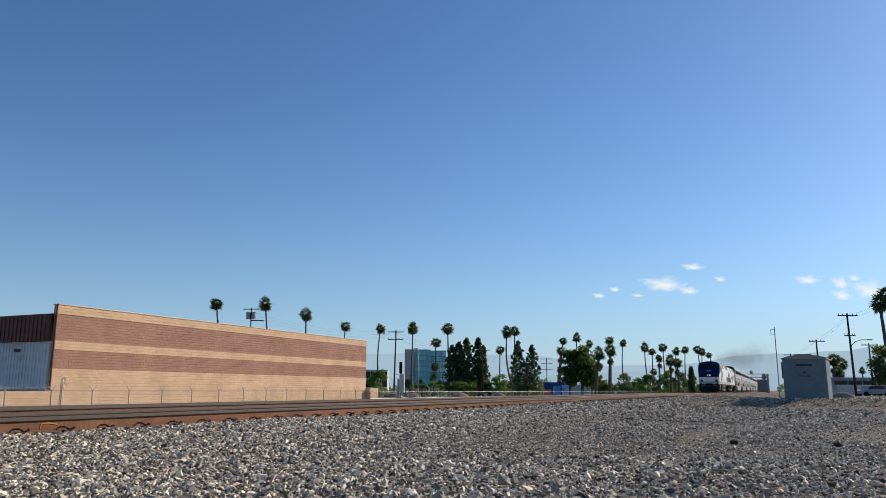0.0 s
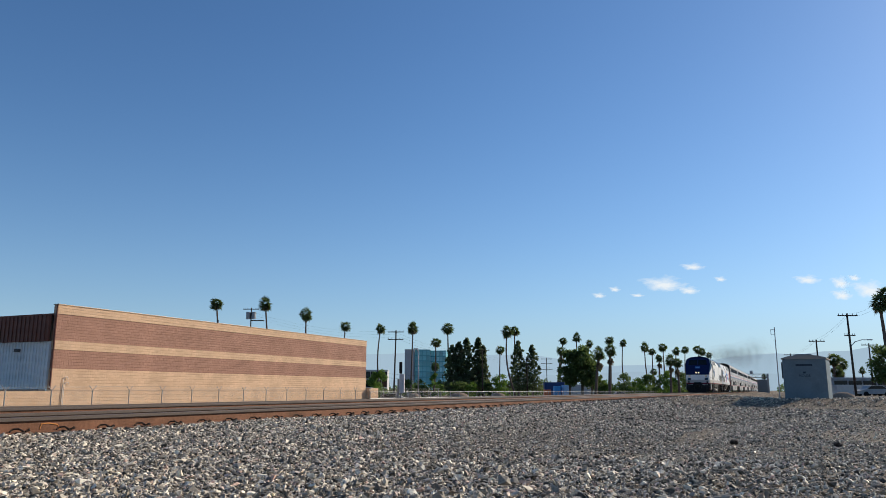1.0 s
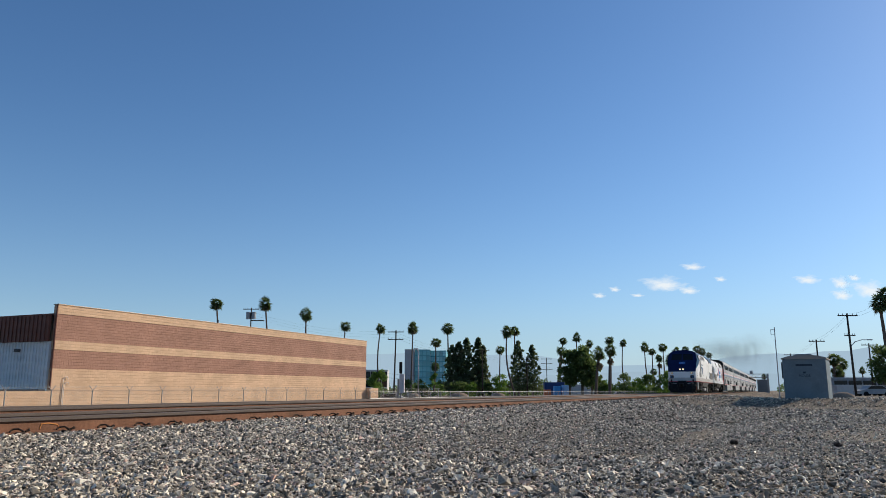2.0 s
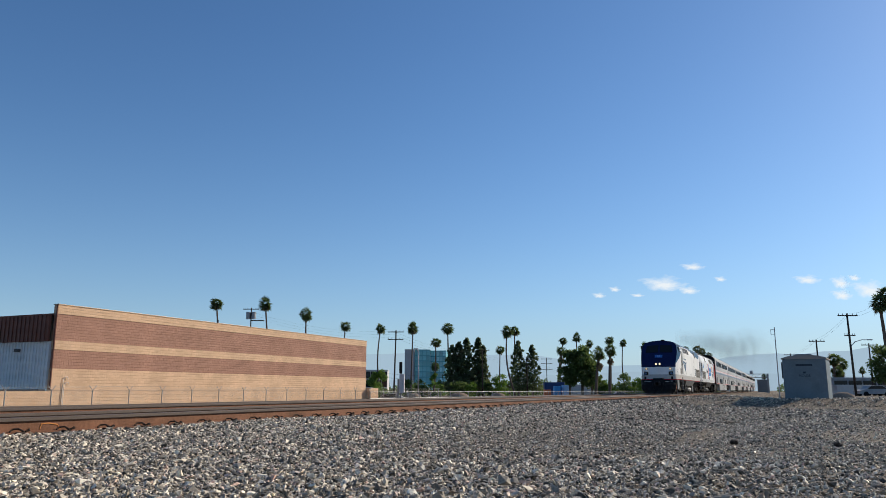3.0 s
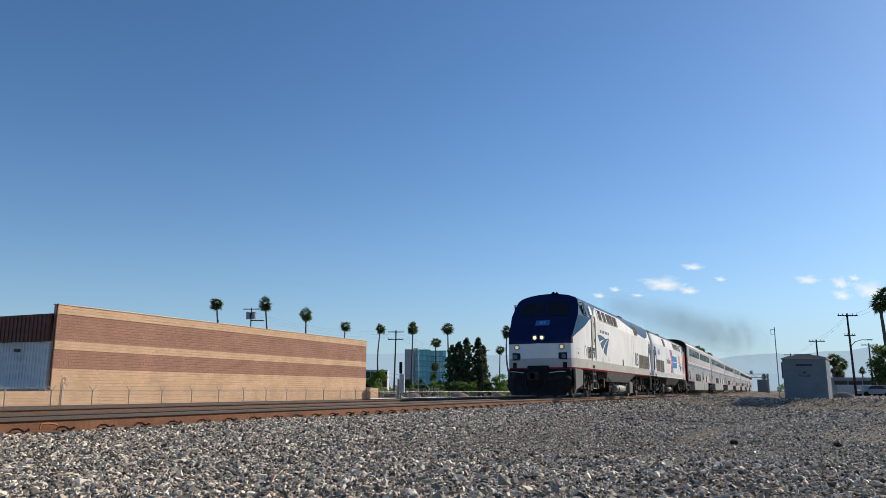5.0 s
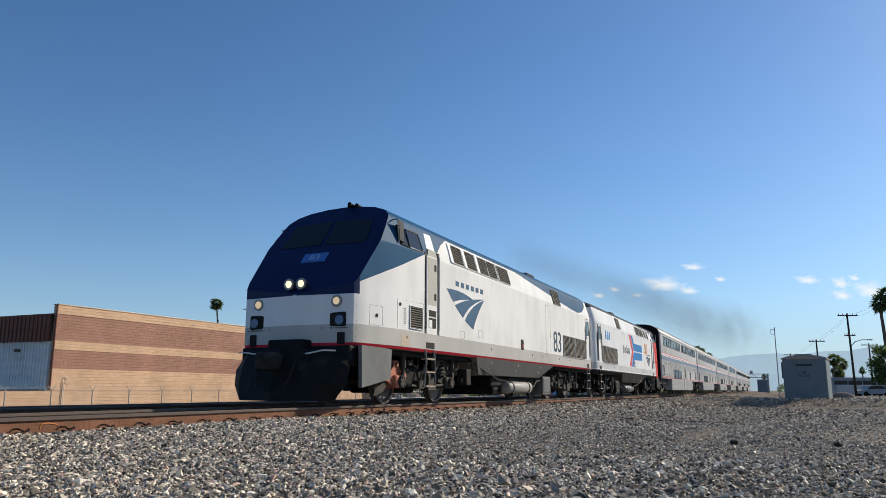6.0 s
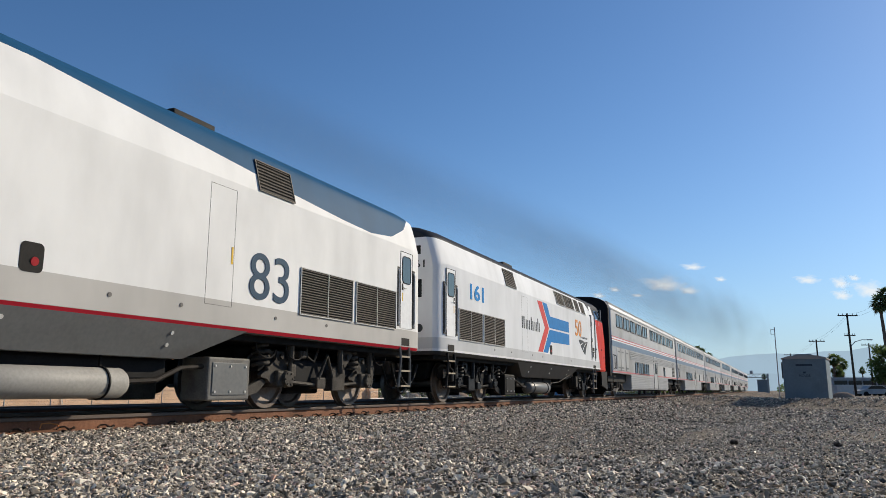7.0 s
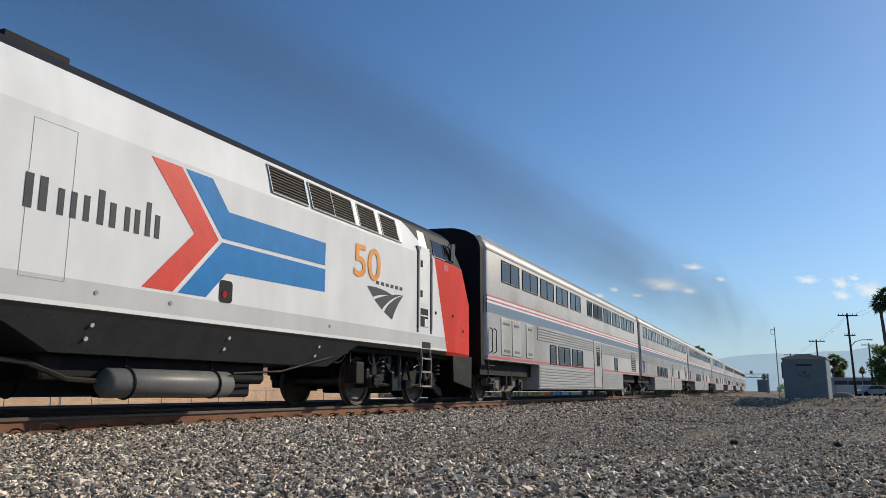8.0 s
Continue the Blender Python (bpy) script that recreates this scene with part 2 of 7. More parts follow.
def stones():
    """Angular ballast stones, dense near the camera's strip of track and thinning out with distance."""
    rng = np.random.default_rng(5)
    shapes = []
    for k in range(44):
        # the last dozen are plainer and serve the far bands
        bm = bmesh.new()
        count = 8 if k < 32 else 6
        pts = rng.normal(size=(count, 3))
        if count == 6:
            pts = np.array([(1, 0, 0), (-1, 0, 0), (0, 1, 0), (0, -1, 0), (0, 0, 1), (0, 0, -1)]) + rng.normal(0, 0.28, (6, 3))
        pts /= np.linalg.norm(pts, axis=1)[:, None]
        pts *= rng.uniform(0.85, 1.15, (count, 1)) * np.array([rng.uniform(1.1, 1.5), rng.uniform(0.7, 1.0), rng.uniform(0.42, 0.72)])
        for p in pts:
            bm.verts.new(p)
        bmesh.ops.convex_hull(bm, input=bm.verts)
        loose = [v for v in bm.verts if not v.link_faces]
        bmesh.ops.delete(bm, geom=loose, context="VERTS")
        bmesh.ops.triangulate(bm, faces=bm.faces)
        bm.verts.index_update()
        shapes.append((np.array([v.co for v in bm.verts]), np.array([[v.index for v in f.verts] for f in bm.faces])))
        bm.free()
    # bands of distance: from, to, stones a square metre, radius
    spots = []
    for d0, d1, dens, rad, lo, hi in ((0.0, 5.0, 260, 0.021, -180, 180), (1.4, 5.5, 4200, 0.0118, -11, 60), (5.5, 9.5, 1900, 0.0148, -11, 60), (9.5, 16, 780, 0.019, -11, 59),
                                      (16, 24, 190, 0.028, -11, 46), (24, 38, 60, 0.034, -11, 30), (38, 60, 8, 0.042, -9, 24)):
        a0, a1 = radians(lo), radians(hi)           # sweep from the far end of the strip round to the tracks
        k = int((a1 - a0) / 2 * (d1 * d1 - d0 * d0) * dens)
        d = np.sqrt(rng.uniform(d0 * d0, d1 * d1, k)) * np.exp(rng.normal(0, 0.03, k))
        a = rng.uniform(a0, a1, k) + rng.normal(0, 0.03, k)
        x, y = -d * np.sin(a), d * np.cos(a)
        keep = (x > -15.8) & (np.abs(x + 8.085) > 0.10) & (np.abs(x + 9.595) > 0.1) & ~((np.abs(x - SHED[0]) < 1.3) & (np.abs(y - SHED[1] - 1) < 1.6))
        thin = np.array([noise.noise((u * 0.16, v * 0.16, 3.0)) for u, v in zip(x, y)])
        keep &= ~((thin > 0.10) & (x > -4) & (y > 4) & (rng.uniform(size=k) < 0.7))
        keep &= ~((x > -3.2 + 0.8 * thin) & (y > 6.5 + 2 * thin) & (y < 23) & (rng.uniform(size=k) < 0.45))
        for u, v in zip(x[keep], y[keep]):
            fines = 0.72 if u > -3.5 and 6 < v < 23 else 1.0
            spots.append((u, v, fines * rad * math.exp(rng.normal(0, 0.27)), d0 > 9))
    V, F, base = [], [], 0
    per = [[] for _ in shapes]
    pick = [int(rng.integers(32, 44)) if far else int(rng.integers(0, 32)) for _, _, _, far in spots]
    for k, s in zip(pick, spots):
        per[k].append(s)
    for (sv, sf), group in zip(shapes, per):
        g = np.array([(u, v, ground_height(u, v), r) for u, v, r, _ in group])
        k = len(g)
        q = rng.normal(size=(k, 4)) * np.array([1, 0.30, 0.30, 1])
        q /= np.linalg.norm(q, axis=1)[:, None]
        w, x, y, z = q.T
        R = np.stack([1 - 2 * (y * y + z * z), 2 * (x * y - z * w), 2 * (x * z + y * w), 2 * (x * y + z * w), 1 - 2 * (x * x + z * z), 2 * (y * z - x * w),
                      2 * (x * z - y * w), 2 * (y * z + x * w), 1 - 2 * (x * x + y * y)], -1).reshape(k, 3, 3)
        v = np.einsum("kij,vj->kvi", R, sv) * g[:, 3][:, None, None]
        v += np.stack([g[:, 0], g[:, 1], g[:, 2] + g[:, 3] * rng.uniform(-0.45, 0.85, k)], -1)[:, None, :]
        V.append(v.reshape(-1, 3))
        F.append((sf[None] + (np.arange(k) * len(sv))[:, None, None]).reshape(-1, 3) + base)
        base += k * len(sv)
    return soup("ballast", np.concatenate(V), np.concatenate(F), stone_material(), "crushed grey railway ballast of angular stones", "gravel")


stones()

# ---- tracks ----
rust = material("rail_rust", (0.20, 0.098, 0.06), 0.75, 0.15, 0.3, 3, 0.3, 90, dirt=(0.10, 0.055, 0.035))
polish = material("rail_head", (0.12, 0.095, 0.082), 0.5, 0.35, 0.15, 5)
concrete = material("tie_concrete", (0.33, 0.31, 0.28), 0.9, 0, 0.2, 6, 0.3, 60)
clip_steel = material("clip_steel", (0.05, 0.035, 0.028), 0.7, 0.3, 0.3, 20)


def rails():
    z0 = -0.186
    foot = [(-0.076, z0), (0.076, z0), (0.076, z0 + 0.012), (0.012, z0 + 0.032), (0.009, -0.05), (-0.009, -0.05), (-0.012, z0 + 0.032), (-0.076, z0 + 0.012)]
    head = [(-0.030, -0.050), (0.030, -0.050), (0.037, -0.042), (0.037, -0.010), (0.028, -0.001), (0, 0.0), (-0.028, -0.001), (-0.037, -0.010), (-0.037, -0.042)]
    tie_bm = bmesh.new()
    box(tie_bm, -1.28, 1.28, -0.13, 0.13, z0 - 0.22, z0 - 0.002, 0.02)
    clip_bm = bmesh.new()
    bar(clip_bm, [(0.06, 0.10, z0 + 0.02), (0.09, 0.13, z0 + 0.05), (0.13, 0.10, z0 + 0.04), (0.12, 0.06, z0 + 0.03)], 0.011)
    bar(clip_bm, [(0.05, -0.09, z0 + 0.03), (0.05, -0.05, z0 + 0.055), (0.095, -0.01, z0 + 0.06), (0.125, 0.03, z0 + 0.03), (0.10, 0.06, z0 + 0.02), (0.06, 0.04, z0 + 0.045)], 0.011)
    box(clip_bm, 0.078, 0.15, -0.045, 0.045, z0 - 0.02, z0 + 0.022, 0.006)
    tie_src = clip_src = None
    for k, tx in enumerate(TRACKS):
        track = thing("track", "railway track of rust-brown rails on buried concrete ties", "railway track", "tracks", kind="structure")
        for side in (-1, 1):
            rx = tx + side * 0.755
            bm = loft([[(rx + a, y, b) for a, b in foot] for y in (-160, 900)])
            rail = part("rail", bm, rust, track, "rusty brown steel rail")
            part("rail_head", loft([[(rx + a, y, b) for a, b in head] for y in (-160, 900)]), polish, rail, "worn shiny rail head")
            if k == 0 or side == 1:
                for i in range(110 if k == 0 and side == 1 else 34):
                    y = 2.95 + i * 0.61
                    for s in (1, -1) if k == 0 and side == 1 and i < 40 else (1,):
                        m = pose(rx, y, 0, 0, 0, 0 if s == 1 else 180)
                        if clip_src is None:
                            clip_src = part("rail_clip", clip_bm, clip_steel, rail, "", m)
                        else:
                            share("rail_clip", clip_src, rail, m)
        for i in range(100 if k == 0 else 40):
            m = pose(tx, 2.95 + i * 0.61, -0.012)
            if tie_src is None:
                tie_src = part("tie", tie_bm, concrete, track, "", m)
            else:
                share("tie", tie_src, track, m)
    # the bond wire's orange spray mark on the near rail
    bm = bmesh.new()
    rx = TRACKS[0] + 0.755 + 0.012
    y0 = 6.32
    bar(bm, [(rx, y0, -0.145), (rx, y0 + 0.02, -0.085), (rx, y0 + 0.12, -0.08), (rx, y0 + 0.24, -0.10), (rx, y0 + 0.28, -0.155)], 0.008)
    tagged(part("bond_wire", bm, material("orange_wire", (0.55, 0.22, 0.07), 0.6)), "orange bond wire looped on the rail web", "wire")


rails()


def debris():
    """Things left lying on the service strip."""
    def lay(x, y):
        return (x, y, ground_height(x, y))
    for nm, lab, pts, r, mat in (
        ("ground_cable", "black cable lying loose on the gravel", ((-3.4, 16.92), (-2.83, 15.49), (-2.29, 14.87), (-1.74, 14.59), (-1.17, 14.86), (-0.51, 15.7)), 0.007, material("cable_black", (0.015, 0.015, 0.016), 0.6)),
        ("stick", "pale dry stick lying on the ballast", ((-3.96, 4.18), (-3.92, 4.31), (-3.87, 4.46)), 0.006, material("dry_stick", (0.55, 0.50, 0.42), 0.8)),
    ):
        tagged(part(nm, bar(bmesh.new(), [Vector(lay(x, y)) + Vector((0, 0, r + 0.008)) for x, y in pts], r), mat), lab, nm.split("_")[-1])
    rng = random.Random(4)
    for x, y in ((-0.43, 7.83), (0.46, 7.84)):
        bm = bmesh.new()
        bmesh.ops.create_icosphere(bm, subdivisions=2, radius=0.036)
        for v in bm.verts:
            v.co *= rng.uniform(0.7, 1.25)
            v.co.z *= 0.7
        ob = part("dark_rock", bm, material("dark_rock", (0.04, 0.032, 0.028), 0.8, 0, 0.3, 20))
        ob.matrix_basis = Matrix.Translation(Vector(lay(x, y)) + Vector((0, 0, 0.025)))
        tagged(ob, "dark brown rock on bare soil", "rock")


debris()

# ---- warehouse ----
YARD = -1.505


def block_material(name, color, mortar, bw=0.40, bh=0.20, flute=0.0):
    """Masonry blocks on a wall that runs along y."""
    m = bpy.data.materials.new(name)
    m.use_nodes = True
    nt, n = m.node_tree, m.node_tree.nodes
    b = n["Principled BSDF"]
    b.inputs["Roughness"].default_value = 0.92
    tc, sep, com = n.new("ShaderNodeTexCoord"), n.new("ShaderNodeSeparateXYZ"), n.new("ShaderNodeCombineXYZ")
    nt.links.new(tc.outputs["Object"], sep.inputs[0])
    nt.links.new(sep.outputs["Y"], com.inputs["X"])
    nt.links.new(sep.outputs["Z"], com.inputs["Y"])
    br = n.new("ShaderNodeTexBrick")
    br.inputs["Scale"].default_value = 1
    br.inputs["Brick Width"].default_value, br.inputs["Row Height"].default_value = bw, bh
    br.inputs["Mortar Size"].default_value, br.inputs["Mortar Smooth"].default_value = 0.012, 0.3
    br.inputs["Color1"].default_value = (*color, 1)
    br.inputs["Color2"].default_value = (color[0] * 0.90, color[1] * 0.885, color[2] * 0.87, 1)
    br.inputs["Mortar"].default_value = (*mortar, 1)
    nt.links.new(com.outputs[0], br.inputs["Vector"])
    st = n.new("ShaderNodeTexNoise")
    st.inputs["Scale"].default_value, st.inputs["Detail"].default_value = 0.5, 8
    nt.links.new(tc.outputs["Object"], st.inputs["Vector"])
    r, mul = n.new("ShaderNodeMapRange"), n.new("ShaderNodeMix")
    r.inputs["From Min"].default_value, r.inputs["From Max"].default_value = 0.3, 0.7
    r.inputs["To Min"].default_value, r.inputs["To Max"].default_value = 0.86, 1.12
    nt.links.new(st.outputs["Fac"], r.inputs["Value"])
    mul.data_type, mul.blend_type = "RGBA", "MULTIPLY"
    mul.inputs["Factor"].default_value = 1
    nt.links.new(br.outputs["Color"], mul.inputs["A"])
    nt.links.new(r.outputs["Result"], mul.inputs["B"])
    nt.links.new(mul.outputs["Result"], b.inputs["Base Color"])
    h = n.new("ShaderNodeMath")
    h.operation = "SUBTRACT"
    h.inputs[0].default_value = 1
    nt.links.new(br.outputs["Fac"], h.inputs[1])
    grit, add = n.new("ShaderNodeTexNoise"), n.new("ShaderNodeMath")
    grit.inputs["Scale"].default_value, grit.inputs["Detail"].default_value = 14, 5
    nt.links.new(tc.outputs["Object"], grit.inputs["Vector"])
    add.operation = "ADD"
    nt.links.new(h.outputs[0], add.inputs[0])
    nt.links.new(grit.outputs["Fac"], add.inputs[1])
    relief = n.new("ShaderNodeBump")
    relief.inputs["Strength"].default_value, relief.inputs["Distance"].default_value = 0.8, 0.03
    nt.links.new(add.outputs[0], relief.inputs["Height"])
    nt.links.new(relief.outputs["Normal"], b.inputs["Normal"])
    return m


tan_block = block_material("tan_block", (0.66, 0.44, 0.285), (0.585, 0.39, 0.25))
brown_block = block_material("brown_fluted_block", (0.415, 0.225, 0.16), (0.30, 0.16, 0.115))
BX, BY0, BY1 = (-44.0, 34.98, 76.69)


def warehouse():
    w = thing("warehouse", "long tan block warehouse with two brown fluted bands", "building")
    zs = [YARD - 0.3, 1.75, 3.02, 3.62, 5.4, 6.01]
    for i, (z0, z1) in enumerate(zip(zs, zs[1:])):
        bm = bmesh.new()
        box(bm, BX - 0.4, BX, BY0, BY1, z0, z1)
        if i in (1, 3):
            bm.free()
            bm = bmesh.new()
            box(bm, BX - 0.4, BX - 0.04, BY0 + 0.04, BY1 - 0.04, z0, z1)
            # upright ribs of the fluted block
            y = BY0
            while y < BY1 - 0.05:
                box(bm, BX - 0.05, BX - 0.034, y, y + 0.095, z0, z1)
                y += 0.133
        part("band" if i in (1, 3) else "wall", bm, brown_block if i in (1, 3) else tan_block, w,
             "brown fluted block band" if i in (1, 3) else "tan split-faced block wall")
    bm = bmesh.new()
    box(bm, BX - 0.45, BX + 0.04, BY0 - 0.04, BY1 + 0.04, zs[-1], zs[-1] + 0.07, 0.015)
    part("coping", bm, material("coping_metal", (0.42, 0.31, 0.22), 0.5, 0.3), w, "tan sheet-metal coping")
    bm = bmesh.new()
    tube(bm, (BX - 1.2, BY0 + 17.2, zs[-1]), (BX - 1.2, BY0 + 17.2, zs[-1] + 0.45), 0.07)
    part("vent_pipe", bm, material("dark_pipe", (0.06, 0.06, 0.065), 0.6), w, "short dark roof vent pipe")
    wp = material("white_pipe", (0.70, 0.66, 0.60), 0.6)
    for dy, z in ((0.85, 1.05), (0.95, 0.70)):
        bm = bar(bmesh.new(), [(BX + 0.07, BY0 + dy, YARD), (BX + 0.07, BY0 + dy, z), (BX + 0.09, BY0 + dy + 0.12, z + 0.16), (BX + 0.09, BY0 + dy + 0.3, z + 0.16), (BX + 0.09, BY0 + dy + 0.36, z)], 0.02)
        part("gooseneck", bm, wp, w, "pale gooseneck pipe on the wall")
    # low metal-clad wing
    wing = thing("metal_wing", "white corrugated metal wing with a brown fascia", "building")
    white, brown = material("white_siding", (0.72, 0.72, 0.70), 0.55, 0.0, 0.08, 1.5, dirt=(0.5, 0.5, 0.48), dirt_at=0.6), material("brown_siding", (0.17, 0.07, 0.05), 0.5, 0, 0.15, 2)
    yf = BY0 - 0.12
    for name, mat, z0, z1, step, depth, back in (("siding", white, 0.41, 3.55, 0.30, 0.05, 0.0), ("fascia", brown, 3.55, 5.35, 0.40, 0.06, -0.25)):
        bm = bmesh.new()
        box(bm, BX - 26, BX - 0.35, yf + back, yf + back + 0.2, z0, z1)
        x = BX - 26
        while x < BX - 0.45:
            box(bm, x, x + step * 0.55, yf + back - depth, yf + back - 0.003, z0 + 0.003, z1 - 0.003)
            x += step
        part(name, bm, mat, wing)
    bm = bmesh.new()
    box(bm, BX - 26, BX - 0.3, yf - 0.5, yf - 0.02, 0.41 - 0.18, 0.41 - 0.02, 0.02)
    part("sill", bm, material("dark_sill", (0.05, 0.04, 0.05), 0.6), wing, "dark ledge")
    bm = bmesh.new()
    box(bm, BX - 26, BX - 0.3, yf - 0.3, yf + 0.2, YARD - 0.3, 0.41 - 0.2)
    part("plinth", bm, material("tan_plinth", (0.50, 0.33, 0.215), 0.9, 0, 0.15, 2, 0.4, 20), wing, "tan block plinth")
    bm = bmesh.new()
    box(bm, BX - 27, BX - 0.3, yf, BY1, 5.35, 5.35 + 0.08)
    part("roof", bm, brown, wing, "brown metal roof edge")
    lx, lz = (-47.2, 3.0)
    bm = bmesh.new()
    box(bm, lx - 0.16, lx + 0.16, yf - 0.36, yf - 0.06, lz - 0.12, lz + 0.1, 0.03)
    part("wall_light", bm, material("light_box", (0.12, 0.11, 0.10), 0.5), wing, "dark wall light box")
    part("end_wall", box(bmesh.new(), BX - 27, BX - 0.41, BY1 - 0.4, BY1, YARD, 5.35 - 0.02), tan_block, w, "tan block end wall")
    part("corner_trim", box(bmesh.new(), BX - 0.12, BX - 0.01, BY0 - 0.05, BY0 - 0.003, 0.41, zs[-1] + 0.02), brown, w, "dark brown metal corner trim")
    tagged(part("low_wall", box(bmesh.new(), BX - 0.3, BX, BY0 - 26, BY0 - 0.01, YARD - 0.3, 0.27), tan_block), "low tan block wall in front of the metal wing", "wall")
    # lower block annex at the far corner
    tagged(part("annex", box(bmesh.new(), BX - 6, BX + 0.6, BY1 + 0.01, BY1 + 1.9, YARD - 0.3, 0.59), tan_block), "low tan block wall at the warehouse corner", "wall")


warehouse()
galv = material("galvanised", (0.32, 0.32, 0.31), 0.5, 0.6, 0.15, 8)


def yard_fence():
    """Chain-link fence with angled barbed-wire arms."""
    f = thing("yard_fence", "chain-link fence with Y-shaped barbed wire arms", "fence")
    fx = -41.0
    src = None
    y0 = 26.58
    n = 22
    for i in range(n):
        if src is None:
            bm = bmesh.new()
            bar(bm, [(0, 0, -0.2), (0, 0, 1.82)], 0.035)
            bar(bm, [(0, 0, 1.80), (0.0, -0.28, 2.13)], 0.02)
            bar(bm, [(0, 0, 1.80), (0.0, 0.28, 2.13)], 0.02)
            src = part("post", bm, galv, f, "", pose(fx, y0 + i * 3.05, YARD))
        else:
            share("post", src, f, pose(fx, y0 + i * 3.05, YARD))
    bm = bmesh.new()
    bar(bm, [(fx, y0, YARD + 1.80), (fx, y0 + (n - 1) * 3.05, YARD + 1.80)], 0.013)
    part("top_rail", bm, material("fence_rail", (0.17, 0.155, 0.14), 0.85), f)
    for k in range(3):
        bm = bmesh.new()
        for s in (-1, 1):
            bar(bm, [(fx + s * 0.02, y0, YARD + 1.9 + k * 0.09), (fx + s * 0.02, y0 + (n - 1) * 3.05, YARD + 1.9 + k * 0.09)], 0.006, 4)
        part("barbed_wire", bm, galv, f)
    bm = bmesh.new()
    y = y0
    while y < y0 + (n - 1) * 3.05:
        bar(bm, [(fx, y, YARD), (fx, y + 1.8, YARD + 1.8)], 0.0035, 3)
        bar(bm, [(fx + 0.008, y + 1.8, YARD), (fx + 0.008, y, YARD + 1.8)], 0.0035, 3)
        y += 0.17
    part("mesh", bm, galv, f, "wire mesh")


yard_fence()

# ---- planting ----
bark = material("palm_bark", (0.13, 0.10, 0.08), 0.95, 0, 0.3, 6, 0.5, 20)
frond = material("palm_frond", (0.085, 0.115, 0.045), 0.55, 0, 0.25, 1.5, per_island=0.45)
dead_frond = material("dead_frond", (0.17, 0.12, 0.07), 0.9, 0, 0.25, 1.5, per_island=0.4)
leaf_dark = material("leaf_dark", (0.065, 0.105, 0.038), 0.6, 0, 0.2, 0.8, per_island=0.5)
leaf_mid = material("leaf_mid", (0.10, 0.17, 0.038), 0.6, 0, 0.2, 0.8, per_island=0.5)
needle = material("needle_dark", (0.07, 0.10, 0.052), 0.65, 0, 0.2, 0.8, per_island=0.5)
wood = material("tree_bark", (0.10, 0.08, 0.06), 0.95, 0, 0.3, 4)


def leafy(m, glow, share_through):
    """Lets sunlight shine through thin leaves."""
    nt, n = m.node_tree, m.node_tree.nodes
    tl, mix = n.new("ShaderNodeBsdfTranslucent"), n.new("ShaderNodeMixShader")
    tl.inputs["Color"].default_value = (*glow, 1)
    mix.inputs["Fac"].default_value = share_through
    nt.links.new(n["Principled BSDF"].outputs[0], mix.inputs[1])
    nt.links.new(tl.outputs[0], mix.inputs[2])
    nt.links.new(mix.outputs[0], n["Material Output"].inputs["Surface"])


leafy(frond, (0.11, 0.16, 0.05), 0.35)
leafy(dead_frond, (0.15, 0.11, 0.06), 0.25)
leafy(leaf_dark, (0.16, 0.23, 0.07), 0.5)
leafy(leaf_mid, (0.17, 0.28, 0.05), 0.45)
leafy(needle, (0.17, 0.21, 0.10), 0.5)


def fan_crown(seed, count=46, dead=16):
    """Fan-palm crown of unit radius: live fans above, a skirt of dead ones below. Returns two lists of triangles."""
    rng = random.Random(seed)
    out = []
    for n, lo, hi in ((count, -62, 86), (dead, -86, -48)):
        tris = []
        for i in range(n):
            az, el = i * 2.399963 + rng.uniform(-0.3, 0.3), math.asin(math.sin(radians(lo)) + (math.sin(radians(hi)) - math.sin(radians(lo))) * (i + 0.5) / n) + radians(rng.uniform(-8, 8))
            d = Vector((math.cos(az) * math.cos(el), math.sin(az) * math.cos(el), math.sin(el)))
            size = rng.uniform(0.66, 1.28) * (1.0 if n == count else 0.85)
            s = d.cross(Vector((0, 0, 1)))
            s = s.normalized() if s.length > 0.05 else Vector((1, 0, 0))
            s = Matrix.Rotation(rng.uniform(-0.8, 0.8), 3, d) @ s
            up = s.cross(d)
            a, b = d * 0.08, d * 0.40 * size
            tris.append((a - s * 0.012, a + s * 0.012, b))
            blades = 8
            for k in range(blades):
                w = radians(-74 + 148 * k / (blades - 1))
                tip = b + (d * math.cos(w) + s * math.sin(w)) * 0.58 * size + up * rng.uniform(-0.06, 0.06) - Vector((0, 0, 0.26 * math.cos(el) * rng.uniform(0.3, 1.5)))
                side = (s * math.cos(w) - d * math.sin(w)) * 0.062
                mid = b.lerp(tip, 0.55)
                tris += [(b, mid - side, mid + side + up * 0.015), (mid - side, tip, mid + side + up * 0.015)]
        out.append(tris)
    return out


def tri_mesh(name, tris, mat):
    v = np.array([tuple(p) for t in tris for p in t])
    mesh = bpy.data.meshes.new(name)
    mesh.from_pydata(v.tolist(), [], [(3 * i, 3 * i + 1, 3 * i + 2) for i in range(len(tris))])
    bm = bmesh.new()
    bm.from_mesh(mesh)
    bmesh.ops.remove_doubles(bm, verts=bm.verts, dist=0.0004)
    bm.to_mesh(mesh)
    bm.free()
    mesh.materials.append(mat)
    return mesh


CROWNS = []
for seed in range(4):
    live, dead = fan_crown(seed)
    CROWNS.append((tri_mesh("crown", live, frond), tri_mesh("skirt", dead, dead_frond)))


